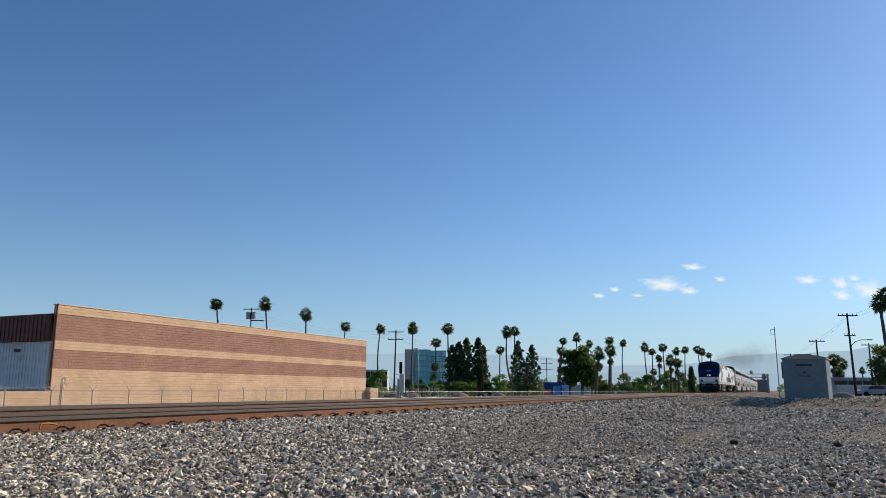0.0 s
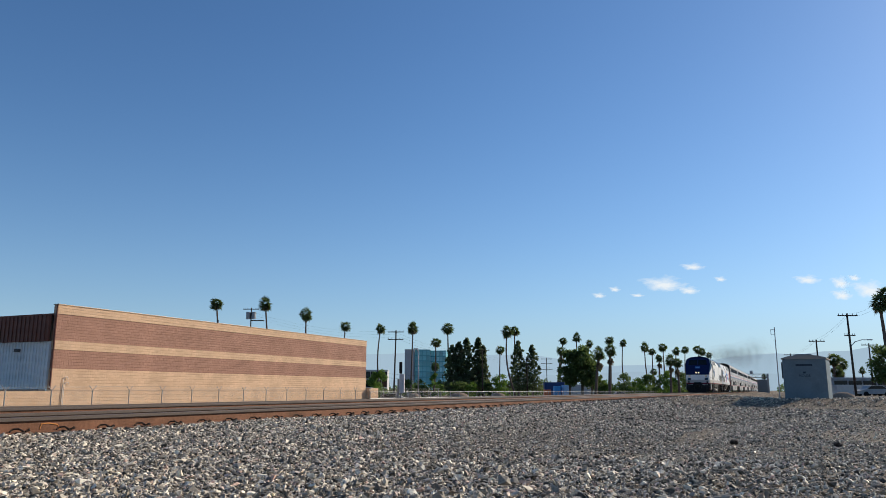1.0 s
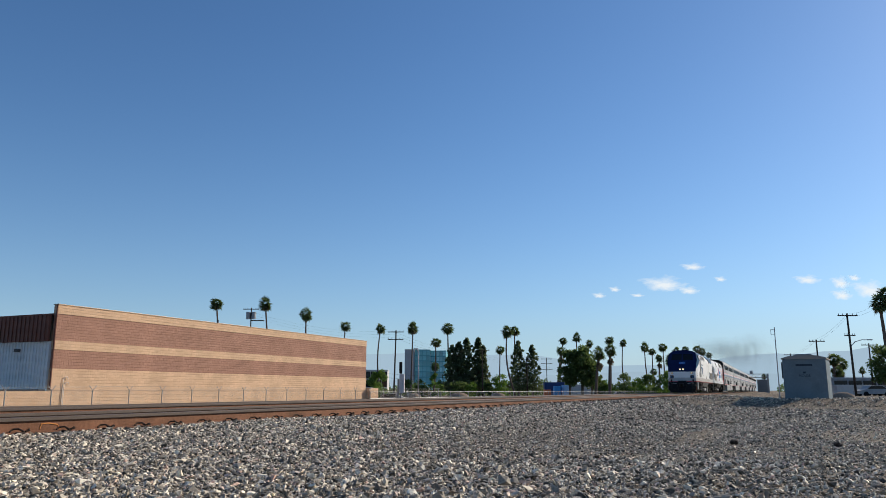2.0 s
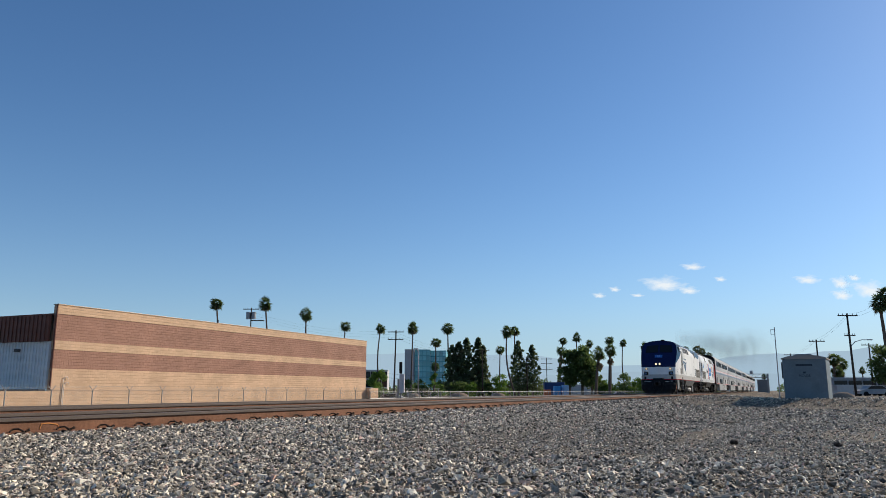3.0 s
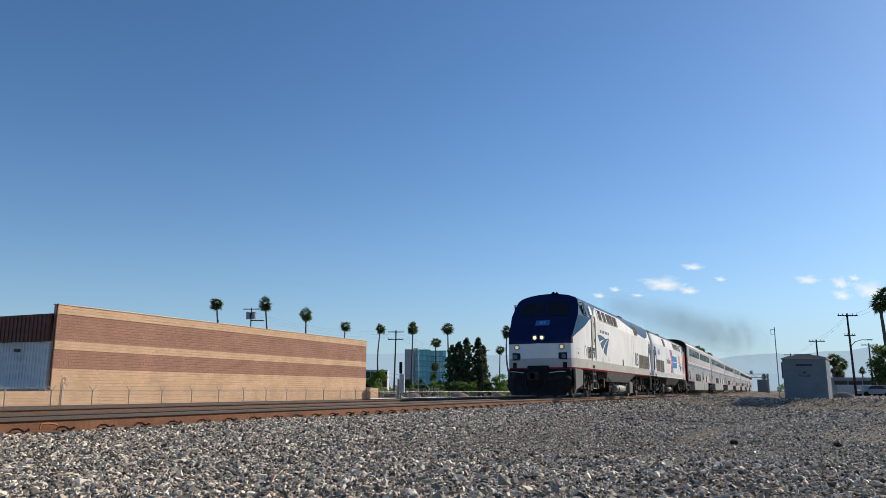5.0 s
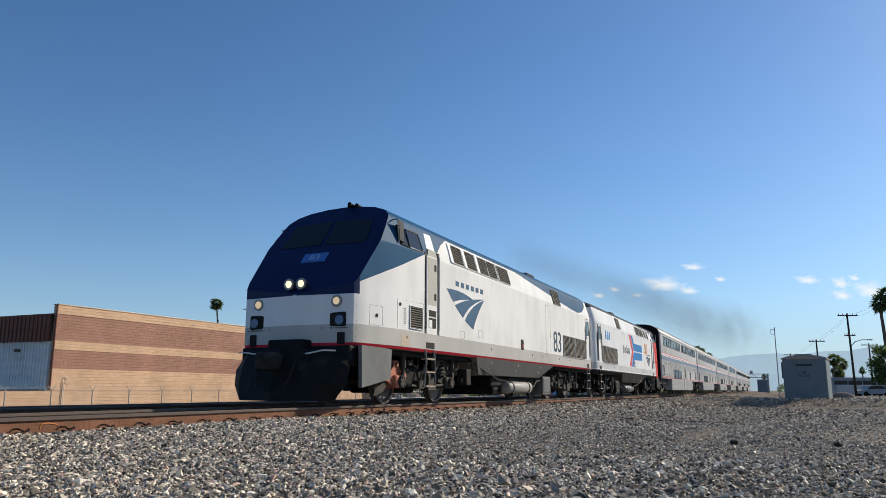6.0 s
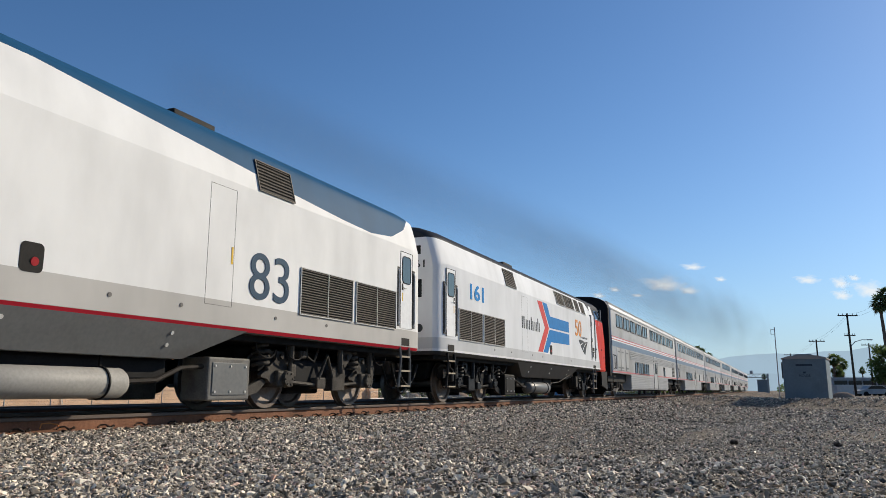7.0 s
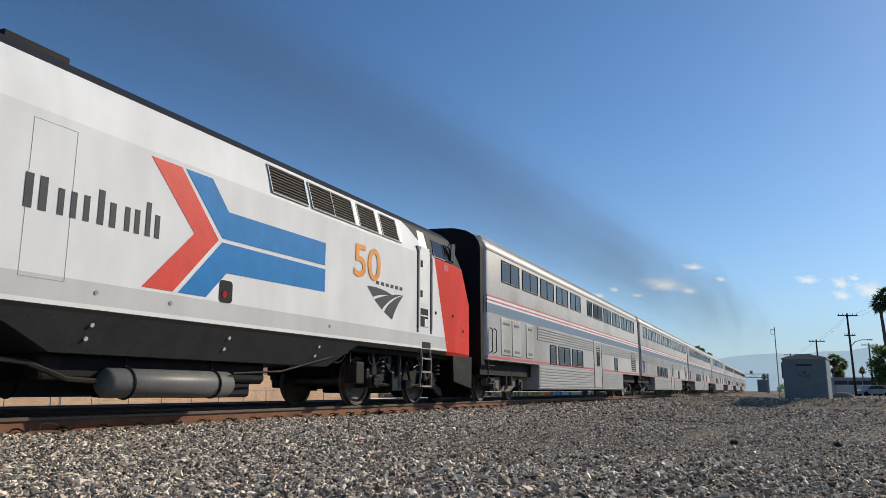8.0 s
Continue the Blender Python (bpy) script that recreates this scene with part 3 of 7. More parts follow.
def palm(x, y, top, radius, lean, bend, k, base=YARD, shaggy=False, trunk=0.22):
    """A tall fan palm: tapered, leaning trunk, fan crown, skirt of dead fans. lean: sideways offset of the top; bend: bow of the trunk."""
    p = thing("palm_tree", "tall fan palm with a slender trunk and dark crown" if not shaggy else "bushy fan palm with a shaggy skirt of dead fronds", "palm tree", "palms", pose(x, y, base))
    radius *= 1.12
    h = top - base - radius * 0.92
    rings = []
    right = Vector((0.914, 0.407, 0))
    for i in range(13):
        q = i / 12
        c = right * (lean * (q * q * 0.6 + q * 0.4) + bend * math.sin(math.pi * q))
        r = trunk * (1.25 - 0.55 * q) * (1 + 0.35 * max(0, 0.12 - q) / 0.12) * (1 + 0.06 * (i % 2))
        rings.append([(c.x + r * math.cos(a), c.y + r * math.sin(a), h * q - 0.1 * (i == 0)) for a in [j * math.pi / 4 for j in range(8)]])
    part("trunk", loft(rings), bark, p, smooth=True)
    tip = right * lean + Vector((0, 0, h))
    turn = Matrix.Translation(tip) @ Matrix.Rotation(k * 1.3, 4, "Z") @ Matrix.Diagonal((radius, radius, radius * (0.95 + 0.1 * (k % 3)), 1))
    for name, mesh in (("crown", CROWNS[k % 4][0]), ("skirt", CROWNS[k % 4][1])):
        o = new(name, mesh)
        o.parent, o.matrix_basis = p, turn
    if shaggy:
        o = new("skirt", CROWNS[k % 4][1])
        o.parent, o.matrix_basis = p, Matrix.Translation(tip - Vector((0, 0, radius * 0.9))) @ Matrix.Diagonal((radius * 0.9, radius * 0.9, radius * 1.5, 1))
    return p


def leaves(rng, centres, radii, per, size):
    """Leaf clumps: small bent quads round many centres."""
    V, F = [], []
    for c, r in zip(centres, radii):
        k = max(30, int(per * r * r))
        d = rng.normal(size=(k, 3))
        d /= np.linalg.norm(d, axis=1)[:, None]
        pos = np.array(c) + d * r * rng.uniform(0.55, 1.08, (k, 1)) * np.array([1, 1, 0.8])
        a = rng.normal(size=(k, 3))
        a /= np.linalg.norm(a, axis=1)[:, None]
        b = np.cross(a, d)
        b /= np.linalg.norm(b, axis=1)[:, None] + 1e-9
        s = size * rng.uniform(0.6, 1.4, (k, 1))
        quad = np.stack([pos - a * s, pos - b * s * 0.55, pos + a * s, pos + b * s * 0.55], 1)
        base = sum(len(q) for q in V)
        V.append(quad.reshape(-1, 3))
        F.append(np.arange(k * 4).reshape(k, 4) + base)
    return np.concatenate(V), np.concatenate(F)


def tree(name, label, category, x, y, base, height, width, style, seed, mat, size=0.3, per=26):
    """Trunk, limbs and a crown of leaf clumps. style: round, cone or shrub."""
    rng = np.random.default_rng(seed)
    t = thing(name, label, category, "", pose(x, y, base))
    if style != "shrub":
        bm = bmesh.new()
        tube(bm, (0, 0, -0.2), (rng.uniform(-0.2, 0.2), 0, height * 0.45), width * 0.045 + 0.12, width * 0.03 + 0.06)
        for i in range(7):
            a = i * 2.4
            z = height * (0.25 + 0.08 * i)
            tube(bm, (0, 0, z), (math.cos(a) * width * 0.3, math.sin(a) * width * 0.3, z + height * 0.12), width * 0.018 + 0.04, 0.03, 6)
        part("trunk", bm, wood, t)
    c, r = [], []
    n = {"round": 60, "cone": 130, "shrub": 26}[style]
    for i in range(n):
        q = (i + 0.5) / n
        if style == "cone":
            z = height * (0.12 + 0.88 * q)
            reach = width * 0.5 * (1 - q) ** 0.62 * rng.uniform(0.25, 1.2)
            rad = max(0.34, width * 0.12 * (1.3 - q)) * rng.uniform(0.6, 1.35)
        else:
            lo = 0.28 if style == "round" else 0.05
            z = height * (lo + (0.97 - lo) * rng.uniform(0, 1))
            f = (z / height - lo) / (1 - lo)
            reach = width * 0.5 * math.sqrt(max(0.05, 1 - (2 * f - 0.85) ** 2 * 0.8)) * rng.uniform(0.25, 0.98)
            rad = width * rng.uniform(0.13, 0.22)
        a = i * 2.399963 + rng.uniform(-0.5, 0.5)
        c.append((reach * math.cos(a), reach * math.sin(a), max(z, rad * 0.6)))
        r.append(rad)
    v, f = leaves(rng, c, r, per, size)
    crown = soup("crown", v, f, mat, "", "", "", t)
    return t


def plant_all():
    k = 0
    for rows in (
        # east of the street: place, height of the crown's top, crown radius, lean, bend
        ((-111.8, 129.9, 21.1, 1.57, -1.13, 0.25), (-106.7, 140.5, 21.8, 1.57, -1.05, 0.26), (-103.9, 151.2, 20.3, 1.57, 0.0, 0.14), (-111.7, 181.3, 20.0, 1.57, 0.48, 0.0), (-101.8, 185.9, 19.4, 1.57, -0.32, -0.97), (-94.1, 189.3, 19.5, 1.57, 0.48, 0.0)),
        ((-93.9, 203.9, 16.3, 1.57, 0.68, 0.34), (-79.4, 183.7, 18.5, 1.57, -0.92, -0.31), (-60.5, 181.3, 16.9, 1.57, -2.03, -1.45), (-73.2, 212.4, 19.7, 1.57, 2.05, 1.02), (-86.2, 240.7, 15.6, 1.57, 0.39, 0.0), (-114.2, 249.4, 10.8, 1.57, 0.0, 0.0)),
        ((-72.2, 266.2, 20.0, 1.57, 1.66, 0.0), (-62.3, 250.4, 19.8, 1.57, 0.77, 0.0), (-68.7, 290.9, 20.2, 1.57, 2.23, 0.0), (-51.8, 255.3, 18.9, 1.57, 0.39, 0.39), (-54.2, 297.3, 20.6, 1.57, -0.45, -0.89), (-42.1, 280.1, 17.6, 1.57, -1.66, -0.83)),
        ((-45.2, 302.0, 17.1, 1.57, 0.89, 0.45), (-37.9, 281.9, 17.6, 1.57, 0.41, 0.41), (-36.5, 305.9, 17.4, 1.57, 0.89, 0.0), (-32.4, 307.6, 17.8, 1.57, 0.0, -0.45), (-24.4, 288.1, 16.8, 1.57, -1.66, -0.41), (-28.7, 318.0, 17.4, 1.48, 1.83, 0.46), (-21.7, 321.4, 16.0, 1.36, -3.21, 0.0)),
    ):
        for x, y, top, rad, lean, bend in rows:
            palm(x, y, top, rad, lean, bend, k)
            k += 1
    for rows in (((-36.3, 163.3, 9.8, 1.41, 0.99, 0.0), (-35.2, 172.6, 11.0, 1.41, 0.52, 0.0), (-57.9, 209.7, 13.1, 1.41, 1.63, 0.33), (-35.4, 253.9, 12.4, 1.41, 0.37, 0.0), (-26.4, 210.4, 9.9, 1.41, 0.31, 0.0), (-24.3, 211.4, 9.3, 1.41, -0.31, 0.0), (-45.6, 312.1, 9.3, 1.36, 0.0, 0.0)),):
        for x, y, top, rad, lean, bend in rows:
            palm(x, y, top, rad, lean, bend, k, shaggy=True, trunk=0.3)
            k += 1
    # beyond the service strip, on its own level
    for rows in (((17.4, 145.4, 16.7, 1.57, -0.58, 0.0), (18.2, 145.5, 18.1, 1.57, 0.0, 0.0), (12.2, 196.0, 9.1, 1.57, 0.0, 0.0), (15.2, 216.7, 8.9, 1.57, 0.0, 0.0), (12.8, 196.9, 6.4, 1.57, 0.0, 0.0), (31.6, 346.4, 9.8, 1.36, 0.0, 0.0), (-4.8, 330.8, 7.1, 1.11, 0.0, 0.0)),):
        for x, y, top, rad, lean, bend in rows:
            palm(x, y, top, rad, lean, bend, k, base=-0.4, shaggy=top < 9 and rad > 1.2, trunk=0.3)
            k += 1
    for spec in (((-75.6, 175.7, -1.5, 13.1, 6.1), (-74.0, 176.3, -1.5, 14.0, 5.5), (-72.1, 176.9, -1.5, 14.9, 7.0), (-69.4, 178.1, -1.5, 15.0, 5.5), (-68.4, 178.9, -1.5, 13.1, 4.0))):
        tree("conifer", "dark dense conifer with an uneven spire", "tree", *spec, "cone", k, needle, 0.30, 46)
        k += 1
    for spec in (((-66.5, 201.6, -1.5, 15.5, 6.7), (-63.0, 203.4, -1.5, 14.4, 5.7), (-22.2, 222.7, -1.5, 8.4, 2.4))):
        tree("conifer", "dark pointed conifer beside the street", "tree", *spec, "cone", k, needle, 0.28, 50)
        k += 1
    for spec in (((-51.0, 198.0, -1.5, 12.3, 5.8), (-47.8, 199.2, -1.5, 13.3, 7.4), (-45.6, 200.8, -1.5, 10.2, 4.8))):
        tree("tree", "dense dark green broadleaf tree", "tree", *spec, "round", k, leaf_dark, 0.34, 38)
        k += 1
    tree("bush", "dense trimmed bright green shrub beside the warehouse", "shrub", -58.8, 106.9, -1.5, 4.8, 3.8, "shrub", 501, leaf_mid, 0.15, 420)
    for spec in (((15.5, 139.1, -0.45, 8.0, 3.8), (17.0, 140.0, -0.45, 7.3, 4.8))):
        tree("tree", "rounded dark green street tree", "tree", *spec, "round", k, leaf_dark, 0.17, 110)
        k += 1
    for spec in (((-79.2, 164.8, -1.5, 4.4, 3.8), (-75.9, 166.0, -1.5, 5.8, 3.2), (-70.8, 168.6, -1.5, 3.9, 4.9), (-68.0, 170.0, -1.5, 3.6, 3.5), (-64.5, 171.4, -1.5, 3.9, 3.8), (-61.5, 172.4, -1.5, 5.5, 4.3), (-82.3, 163.4, -1.5, 4.4, 3.8)),
                 ((-48.3, 234.3, -1.5, 4.5, 6.3), (-43.3, 236.0, -1.5, 6.6, 5.5), (-39.7, 237.9, -1.5, 5.2, 5.5), (-36.1, 239.2, -1.5, 6.6, 5.5), (-31.2, 241.1, -1.5, 8.2, 5.5), (-27.2, 243.0, -1.5, 7.3, 4.4), (-23.6, 244.9, -1.5, 5.9, 4.4), (-50.7, 233.1, -1.5, 5.2, 4.8), (-60.3, 228.9, -1.5, 4.5, 3.7))):
        for s in spec:
            tree("bush", "leafy green shrub beyond the fence", "shrub", *s, "shrub", k, leaf_mid if k % 2 else leaf_dark, 0.26, 70)
            k += 1


plant_all()


def far_woods():
    """Hedges and street trees too far off to count."""
    rng = np.random.default_rng(77)
    centres, radii = [], []
    for a0, a1, dist, lo, hi, base, n in ((-34, -3.2, 270, 2.0, 6.5, YARD, 150), (1.5, 9, 260, 1.5, 5.0, -0.45, 40), (-3, 9, 420, 1.5, 6.0, -0.4, 40)):
        for i in range(n):
            a = radians(a0 + (a1 - a0) * (i + rng.uniform(-0.4, 0.4)) / n)
            if abs(math.sin(a) * dist + 9) < 9:
                continue
            h = lo + (hi - lo) * (0.5 + 0.5 * math.sin(i * 0.9) * math.sin(i * 0.37 + 1)) * rng.uniform(0.6, 1.0)
            d = dist * rng.uniform(0.94, 1.06)
            for z in (0.25, 0.7):
                centres.append((math.sin(a) * d, math.cos(a) * d, base + h * z))
                radii.append(max(1.0, h * 0.42))
    v, f = leaves(rng, centres, radii, 16, 0.45)
    soup("far_woods", v, f, leaf_dark, "dark green hedges and trees far along the street", "trees")


far_woods()

# ---- poles, lamps, fences, buildings in the distance ----
pole_wood = material("pole_wood", (0.055, 0.045, 0.038), 0.9, 0, 0.25, 3)
pole_steel = material("pole_steel", (0.30, 0.31, 0.32), 0.5, 0.5, 0.1, 3)
wire_black = material("wire_black", (0.03, 0.03, 0.035), 0.6)


def utility_pole(x, y, base, height, arms, lean=0.0, turn=0.0, transformer=False, r=0.16):
    p = thing("utility_pole", "dark wooden utility pole with crossarms", "utility pole", "utility poles", pose(x, y, base, 0, 0, turn))
    top = Vector((lean, 0, height))
    part("pole", tube(bmesh.new(), (0, 0, -0.4), top, r, r * 0.7, 10), pole_wood, p, smooth=True)
    for z, w in arms:
        c = top * (z / height)
        arm = part("crossarm", box(bmesh.new(), c.x - w, c.x + w, c.y - 0.20, c.y - 0.08, z - 0.07, z + 0.07, 0.01), pole_wood, p)
        for q in (-0.92, -0.5, 0.5, 0.92):
            part("insulator", tube(bmesh.new(), (c.x + q * w, c.y - 0.14, z + 0.07), (c.x + q * w, c.y - 0.14, z + 0.27), 0.05, 0.03, 6), pole_steel, arm)
    if transformer:
        for k in (-1, 1):
            part("transformer", tube(bmesh.new(), (k * 0.55, -0.1, height - 2.3), (k * 0.55, -0.1, height - 0.9), 0.46, sides=12), pole_steel, p, "grey transformer can")
        part("platform", box(bmesh.new(), 0, 2.6, -0.2, 0.1, height - 2.7, height - 2.5), pole_wood, p)
    return p


def street_lamp(x, y, base, height, arm, turn):
    p = thing("street_lamp", "grey steel street lamp with a curved arm", "street lamp", "street lamps", pose(x, y, base, 0, 0, turn))
    part("pole", tube(bmesh.new(), (0, 0, -0.2), (0, 0, height), 0.13, 0.08, 10), pole_steel, p, smooth=True)
    bm = bmesh.new()
    bar(bm, [(0, 0, height - 0.3), (arm * 0.3, 0, height + 0.15), (arm * 0.7, 0, height + 0.3), (arm, 0, height + 0.3)], 0.06)
    part("arm", bm, pole_steel, p)
    part("head", box(bmesh.new(), arm - 0.1, arm + 0.7, -0.15, 0.15, height + 0.22, height + 0.36, 0.04), pole_steel, p)


def wires(points, sag, count, spread, r=0.012):
    """Cables that hang from pole to pole."""
    for k in range(count):
        bm = bmesh.new()
        for a, b in zip(points, points[1:]):
            a, b = Vector(a) + Vector((0, 0, -k * spread)), Vector(b) + Vector((0, 0, -k * spread))
            line = [a.lerp(b, q / 8) - Vector((0, 0, sag * 4 * (q / 8) * (1 - q / 8))) for q in range(9)]
            bar(bm, line, r, 4)
        tagged(part("overhead_cable", bm, wire_black), "thin dark overhead cable", "cable", "overhead cables")


for px, py, ph, arms, lean, trans, r in ((-96.3, 120.9, 18.3, [(18.0, 1.6)], 0, True, 0.16), (-60.8, 115.6, 12.2, [(11.9, 1.35), (10.6, 1.35)], 0.3, False, 0.16), (-61.4, 160.1, 11.3, [(10.9, 1.6)], 0, False, 0.16), (-61.5, 193.7, 10.5, [(10.1, 1.5)], 0, False, 0.16), (-73.6, 254.7, 13.1, [(12.7, 2.0), (11.1, 2.0), (9.1, 2.0)], 0, False, 0.16)):
    utility_pole(px, py, YARD, ph, arms, lean, 24, trans, r)
for px, py, ph, arms, lean, trans, r in ((9.1, 110.1, 10.7, [(10.4, 1.3), (7.8, 0.7)], -0.15, False, 0.16), (6.3, 136.7, 9.0, [(8.7, 1.3)], 0, False, 0.16), (15.3, 151.8, 9.0, [(8.7, 1.4)], 0, False, 0.16), (3.0, 179.8, 8.7, [(8.4, 1.5)], 0, False, 0.16)):
    utility_pole(px, py, -0.45, ph, arms, lean, 24, trans, r)
street_lamp(*(-53.35, 109.99), YARD, 8.25, -0.7, 24)
lamp_pole = scene.objects["utility_pole.005"]
bm = bar(bmesh.new(), [(0, -0.1, 6.5), (0.5, -0.1, 7.0), (1.4, -0.1, 7.25), (2.2, -0.1, 7.25)], 0.05)
lamp_arm = part("lamp_arm", bm, pole_steel, lamp_pole, "curved grey street lamp arm")
part("lamp_head", box(bmesh.new(), 2.1, 2.75, -0.24, 0.04, 7.18, 7.32, 0.04), pole_steel, lamp_arm)
wires([(-96.34, 121.0, 15.97), (-60.82, 115.67, 10.49), (-61.49, 160.22, 9.18), (-61.51, 193.82, 8.35), (-65.89, 303.6, 7.0)], 1.2, 3, 0.5, 0.008)
wires([(-81.95, 140.92, 4.68), (-61.87, 161.07, 4.33), (-61.86, 194.61, 3.86)], 1.0, 2, 0.9, 0.02)
wires([(8.57, 69.08, 7.92), (8.69, 105.51, 9.87), (5.85, 132.44, 8.28), (2.75, 175.72, 7.9)], 0.5, 2, 0.35, 0.008)


def mast():
    """Slim radio mast beside the shed."""
    p = thing("radio_mast", "slim grey radio mast with a small antenna", "mast", "", pose(*(0.05, 40.14), -0.12))
    h = 3.5
    part("pole", tube(bmesh.new(), (0, 0, -0.2), (0, 0, h), 0.028, 0.02, 8), pole_steel, p)
    bm = bmesh.new()
    for z in (h - 0.12, h - 0.34):
        bar(bm, [(-0.17, 0, z), (0.03, 0, z)], 0.012)
    bar(bm, [(-0.17, 0, h - 0.1), (-0.17, 0, h - 0.4)], 0.012)
    part("antenna", bm, pole_steel, p)


mast()


def shed():
    """Signal shed: sheet-steel walls, shallow roof with a vent, door joints, sign."""
    x, y = SHED
    z = -0.06
    w, d, h = 0.86, 1.15, 1.72
    s = thing("signal_shed", "pale blue-grey steel signal shed on a gravel pad", "shed", "", pose(x + 0.09, y + d, z, 0, 0, -7))
    steel = material("shed_steel", (0.165, 0.205, 0.228), 0.6, 0.0, 0.12, 2.0, dirt=(0.125, 0.155, 0.17))
    part("cabin", box(bmesh.new(), -w, w, -d, d, -0.3, h, 0.02), steel, s)
    for k in (-0.5, 0.5):
        part("seam", box(bmesh.new(), k * w - 0.01, k * w + 0.01, -d - 0.012, -d + 0.01, 0.0, h - 0.02), steel, s)
    bm = loft([[(px, py, pz) for px, pz in ((-w - 0.04, h), (w + 0.04, h), (w + 0.04, h + 0.05), (0.62, h + 0.13), (0.3, h + 0.17), (-0.3, h + 0.17), (-0.62, h + 0.13), (-w - 0.04, h + 0.05))] for py in (-d - 0.05, d + 0.05)])
    part("roof", bm, material("shed_roof", (0.33, 0.285, 0.25), 0.6, 0.1, 0.15, 3), s)
    part("roof_vent", box(bmesh.new(), -0.32, 0.32, -d - 0.02, 0.4, h + 0.16, h + 0.22, 0.02), steel, s)
    part("side_box", box(bmesh.new(), -w - 0.13, -w - 0.002, -0.5, 0.4, 0.9, 1.62, 0.02), material("dark_box", (0.06, 0.07, 0.08), 0.6), s, "dark equipment box")
    ink = material("sign_ink", (0.05, 0.06, 0.07), 0.7)
    part("sign_bar", box(bmesh.new(), -0.33, 0.33, -d - 0.006, -d + 0.01, 1.42, 1.50), ink, s, "dark plain sign bar")
    part("sign_bar", box(bmesh.new(), -0.05, 0.05, -d - 0.006, -d + 0.01, 1.10, 1.18), ink, s)
    c = bpy.data.curves.new("sign", "FONT")
    c.body, c.size, c.extrude, c.align_x = "HOUSE", 0.14, 0.003, "CENTER"
    tmp = new("tmp", c)
    bpy.context.view_layer.update()
    mesh = bpy.data.meshes.new_from_object(tmp.evaluated_get(bpy.context.evaluated_depsgraph_get()))
    bpy.data.objects.remove(tmp)
    mesh.materials.clear()
    mesh.materials.append(ink)
    t = new("sign_word", mesh)
    t.parent, t.matrix_basis = s, pose(0, -d - 0.008, 0.96, 90, 0, 0)


shed()


def far_fence():
    """Low chain-link fence along the street beyond the tracks."""
    f = thing("street_fence", "low grey chain-link fence along the street", "fence")
    a, b = Vector((-40.36, 71.32, -0.33)), Vector((-31.94, 220.08, -0.98))
    a.z = b.z = YARD
    n = 54
    top = 1.66
    src = None
    for i in range(n + 1):
        p = a.lerp(b, i / n)
        if src is None:
            src = part("post", tube(bmesh.new(), (0, 0, -0.2), (0, 0, top), 0.04), galv, f, "", Matrix.Translation(p))
        else:
            share("post", src, f, Matrix.Translation(p))
    for z in (top, 0.95, 0.1):
        part("rail", bar(bmesh.new(), [a + Vector((0, 0, z)), b + Vector((0, 0, z))], 0.03), galv, f)
    bm = bmesh.new()
    d, length = (b - a).normalized(), (b - a).length
    q = 0.0
    while q < length - top:
        p = a + d * q
        bar(bm, [p, p + d * top + Vector((0, 0, top))], 0.004, 3)
        bar(bm, [p + d * top, p + Vector((0, 0, top))], 0.004, 3)
        q += 0.42
    part("mesh", bm, galv, f, "wire mesh")


far_fence()


def block(name, label, x0, y0, w, d, z0, h, mat, turn=24.0, storeys=0, cols=0, glass=None, roof=None):
    """A plain building with storeys of recessed panes on its front."""
    b = thing(name, label, "building", "", pose(x0, y0, z0, 0, 0, turn))
    part("wall", box(bmesh.new(), -w / 2, w / 2, 0, d, -0.3, h), mat, b)
    part("roof", box(bmesh.new(), -w / 2 - 0.1, w / 2 + 0.1, -0.1, d + 0.1, h, h + 0.3), roof or mat, b)
    if storeys:
        src = None
        sh, cw = h / storeys, w / cols
        for i in range(storeys):
            for j in range(cols):
                m = pose(-w / 2 + (j + 0.5) * cw, -0.04, (i + 0.5) * sh)
                if src is None:
                    src = part("window", box(bmesh.new(), -cw * 0.44, cw * 0.44, -0.05, 0.1, -sh * 0.40, sh * 0.40), glass, b, "", m)
                else:
                    share("window", src, b, m)
    return b


pale_wall = material("pale_wall", (0.55, 0.54, 0.52), 0.8, 0, 0.1, 0.3)
grey_wall = material("grey_wall", (0.36, 0.37, 0.38), 0.8, 0, 0.1, 0.3)
# teal panes are lightened: the sky's reflection is put into their base colour
teal = material("sky_teal_glass", (0.16, 0.46, 0.49), 0.3, 0.0, 0.15, 0.2, per_object=0.2)
teal_dark = material("sky_teal_glass_dark", (0.10, 0.36, 0.40), 0.3, 0.0, 0.15, 0.2, per_object=0.2)
block("office_tower", "tall teal glass office building with a concrete end", *(-189.08, 395.08), 9.2, 12, YARD, 25.2, teal_dark, 24, 8, 4, teal)
block("office_core", "grey concrete end wall of the glass tower", *(-195.06, 390.19), 5.6, 12, YARD, 25.2, grey_wall, 24)
block("office_wing", "lighter teal glass wing of the office tower", *(-182.36, 402.53), 9.2, 12, YARD, 24.8, teal_dark, 14, 8, 5, material("sky_teal_glass_light", (0.30, 0.58, 0.61), 0.35, 0.0, 0.15, 0.2, per_object=0.3))
block("low_office", "low white office block with a dark window band", *(-114.29, 205.47), 7, 8, YARD, 7.9, pale_wall, 24, 3, 4, dark_glass)
block("storehouse", "low pale storehouse with a flat roof", *(-58.19, 241.68), 12, 8, YARD, 3.4, pale_wall, 24)
block("flat_roofed_house", "low grey house with a flat roof", *(14.67, 162.66), 11, 8, -0.45, 2.9, grey_wall, 24, 1, 4, dark_glass)
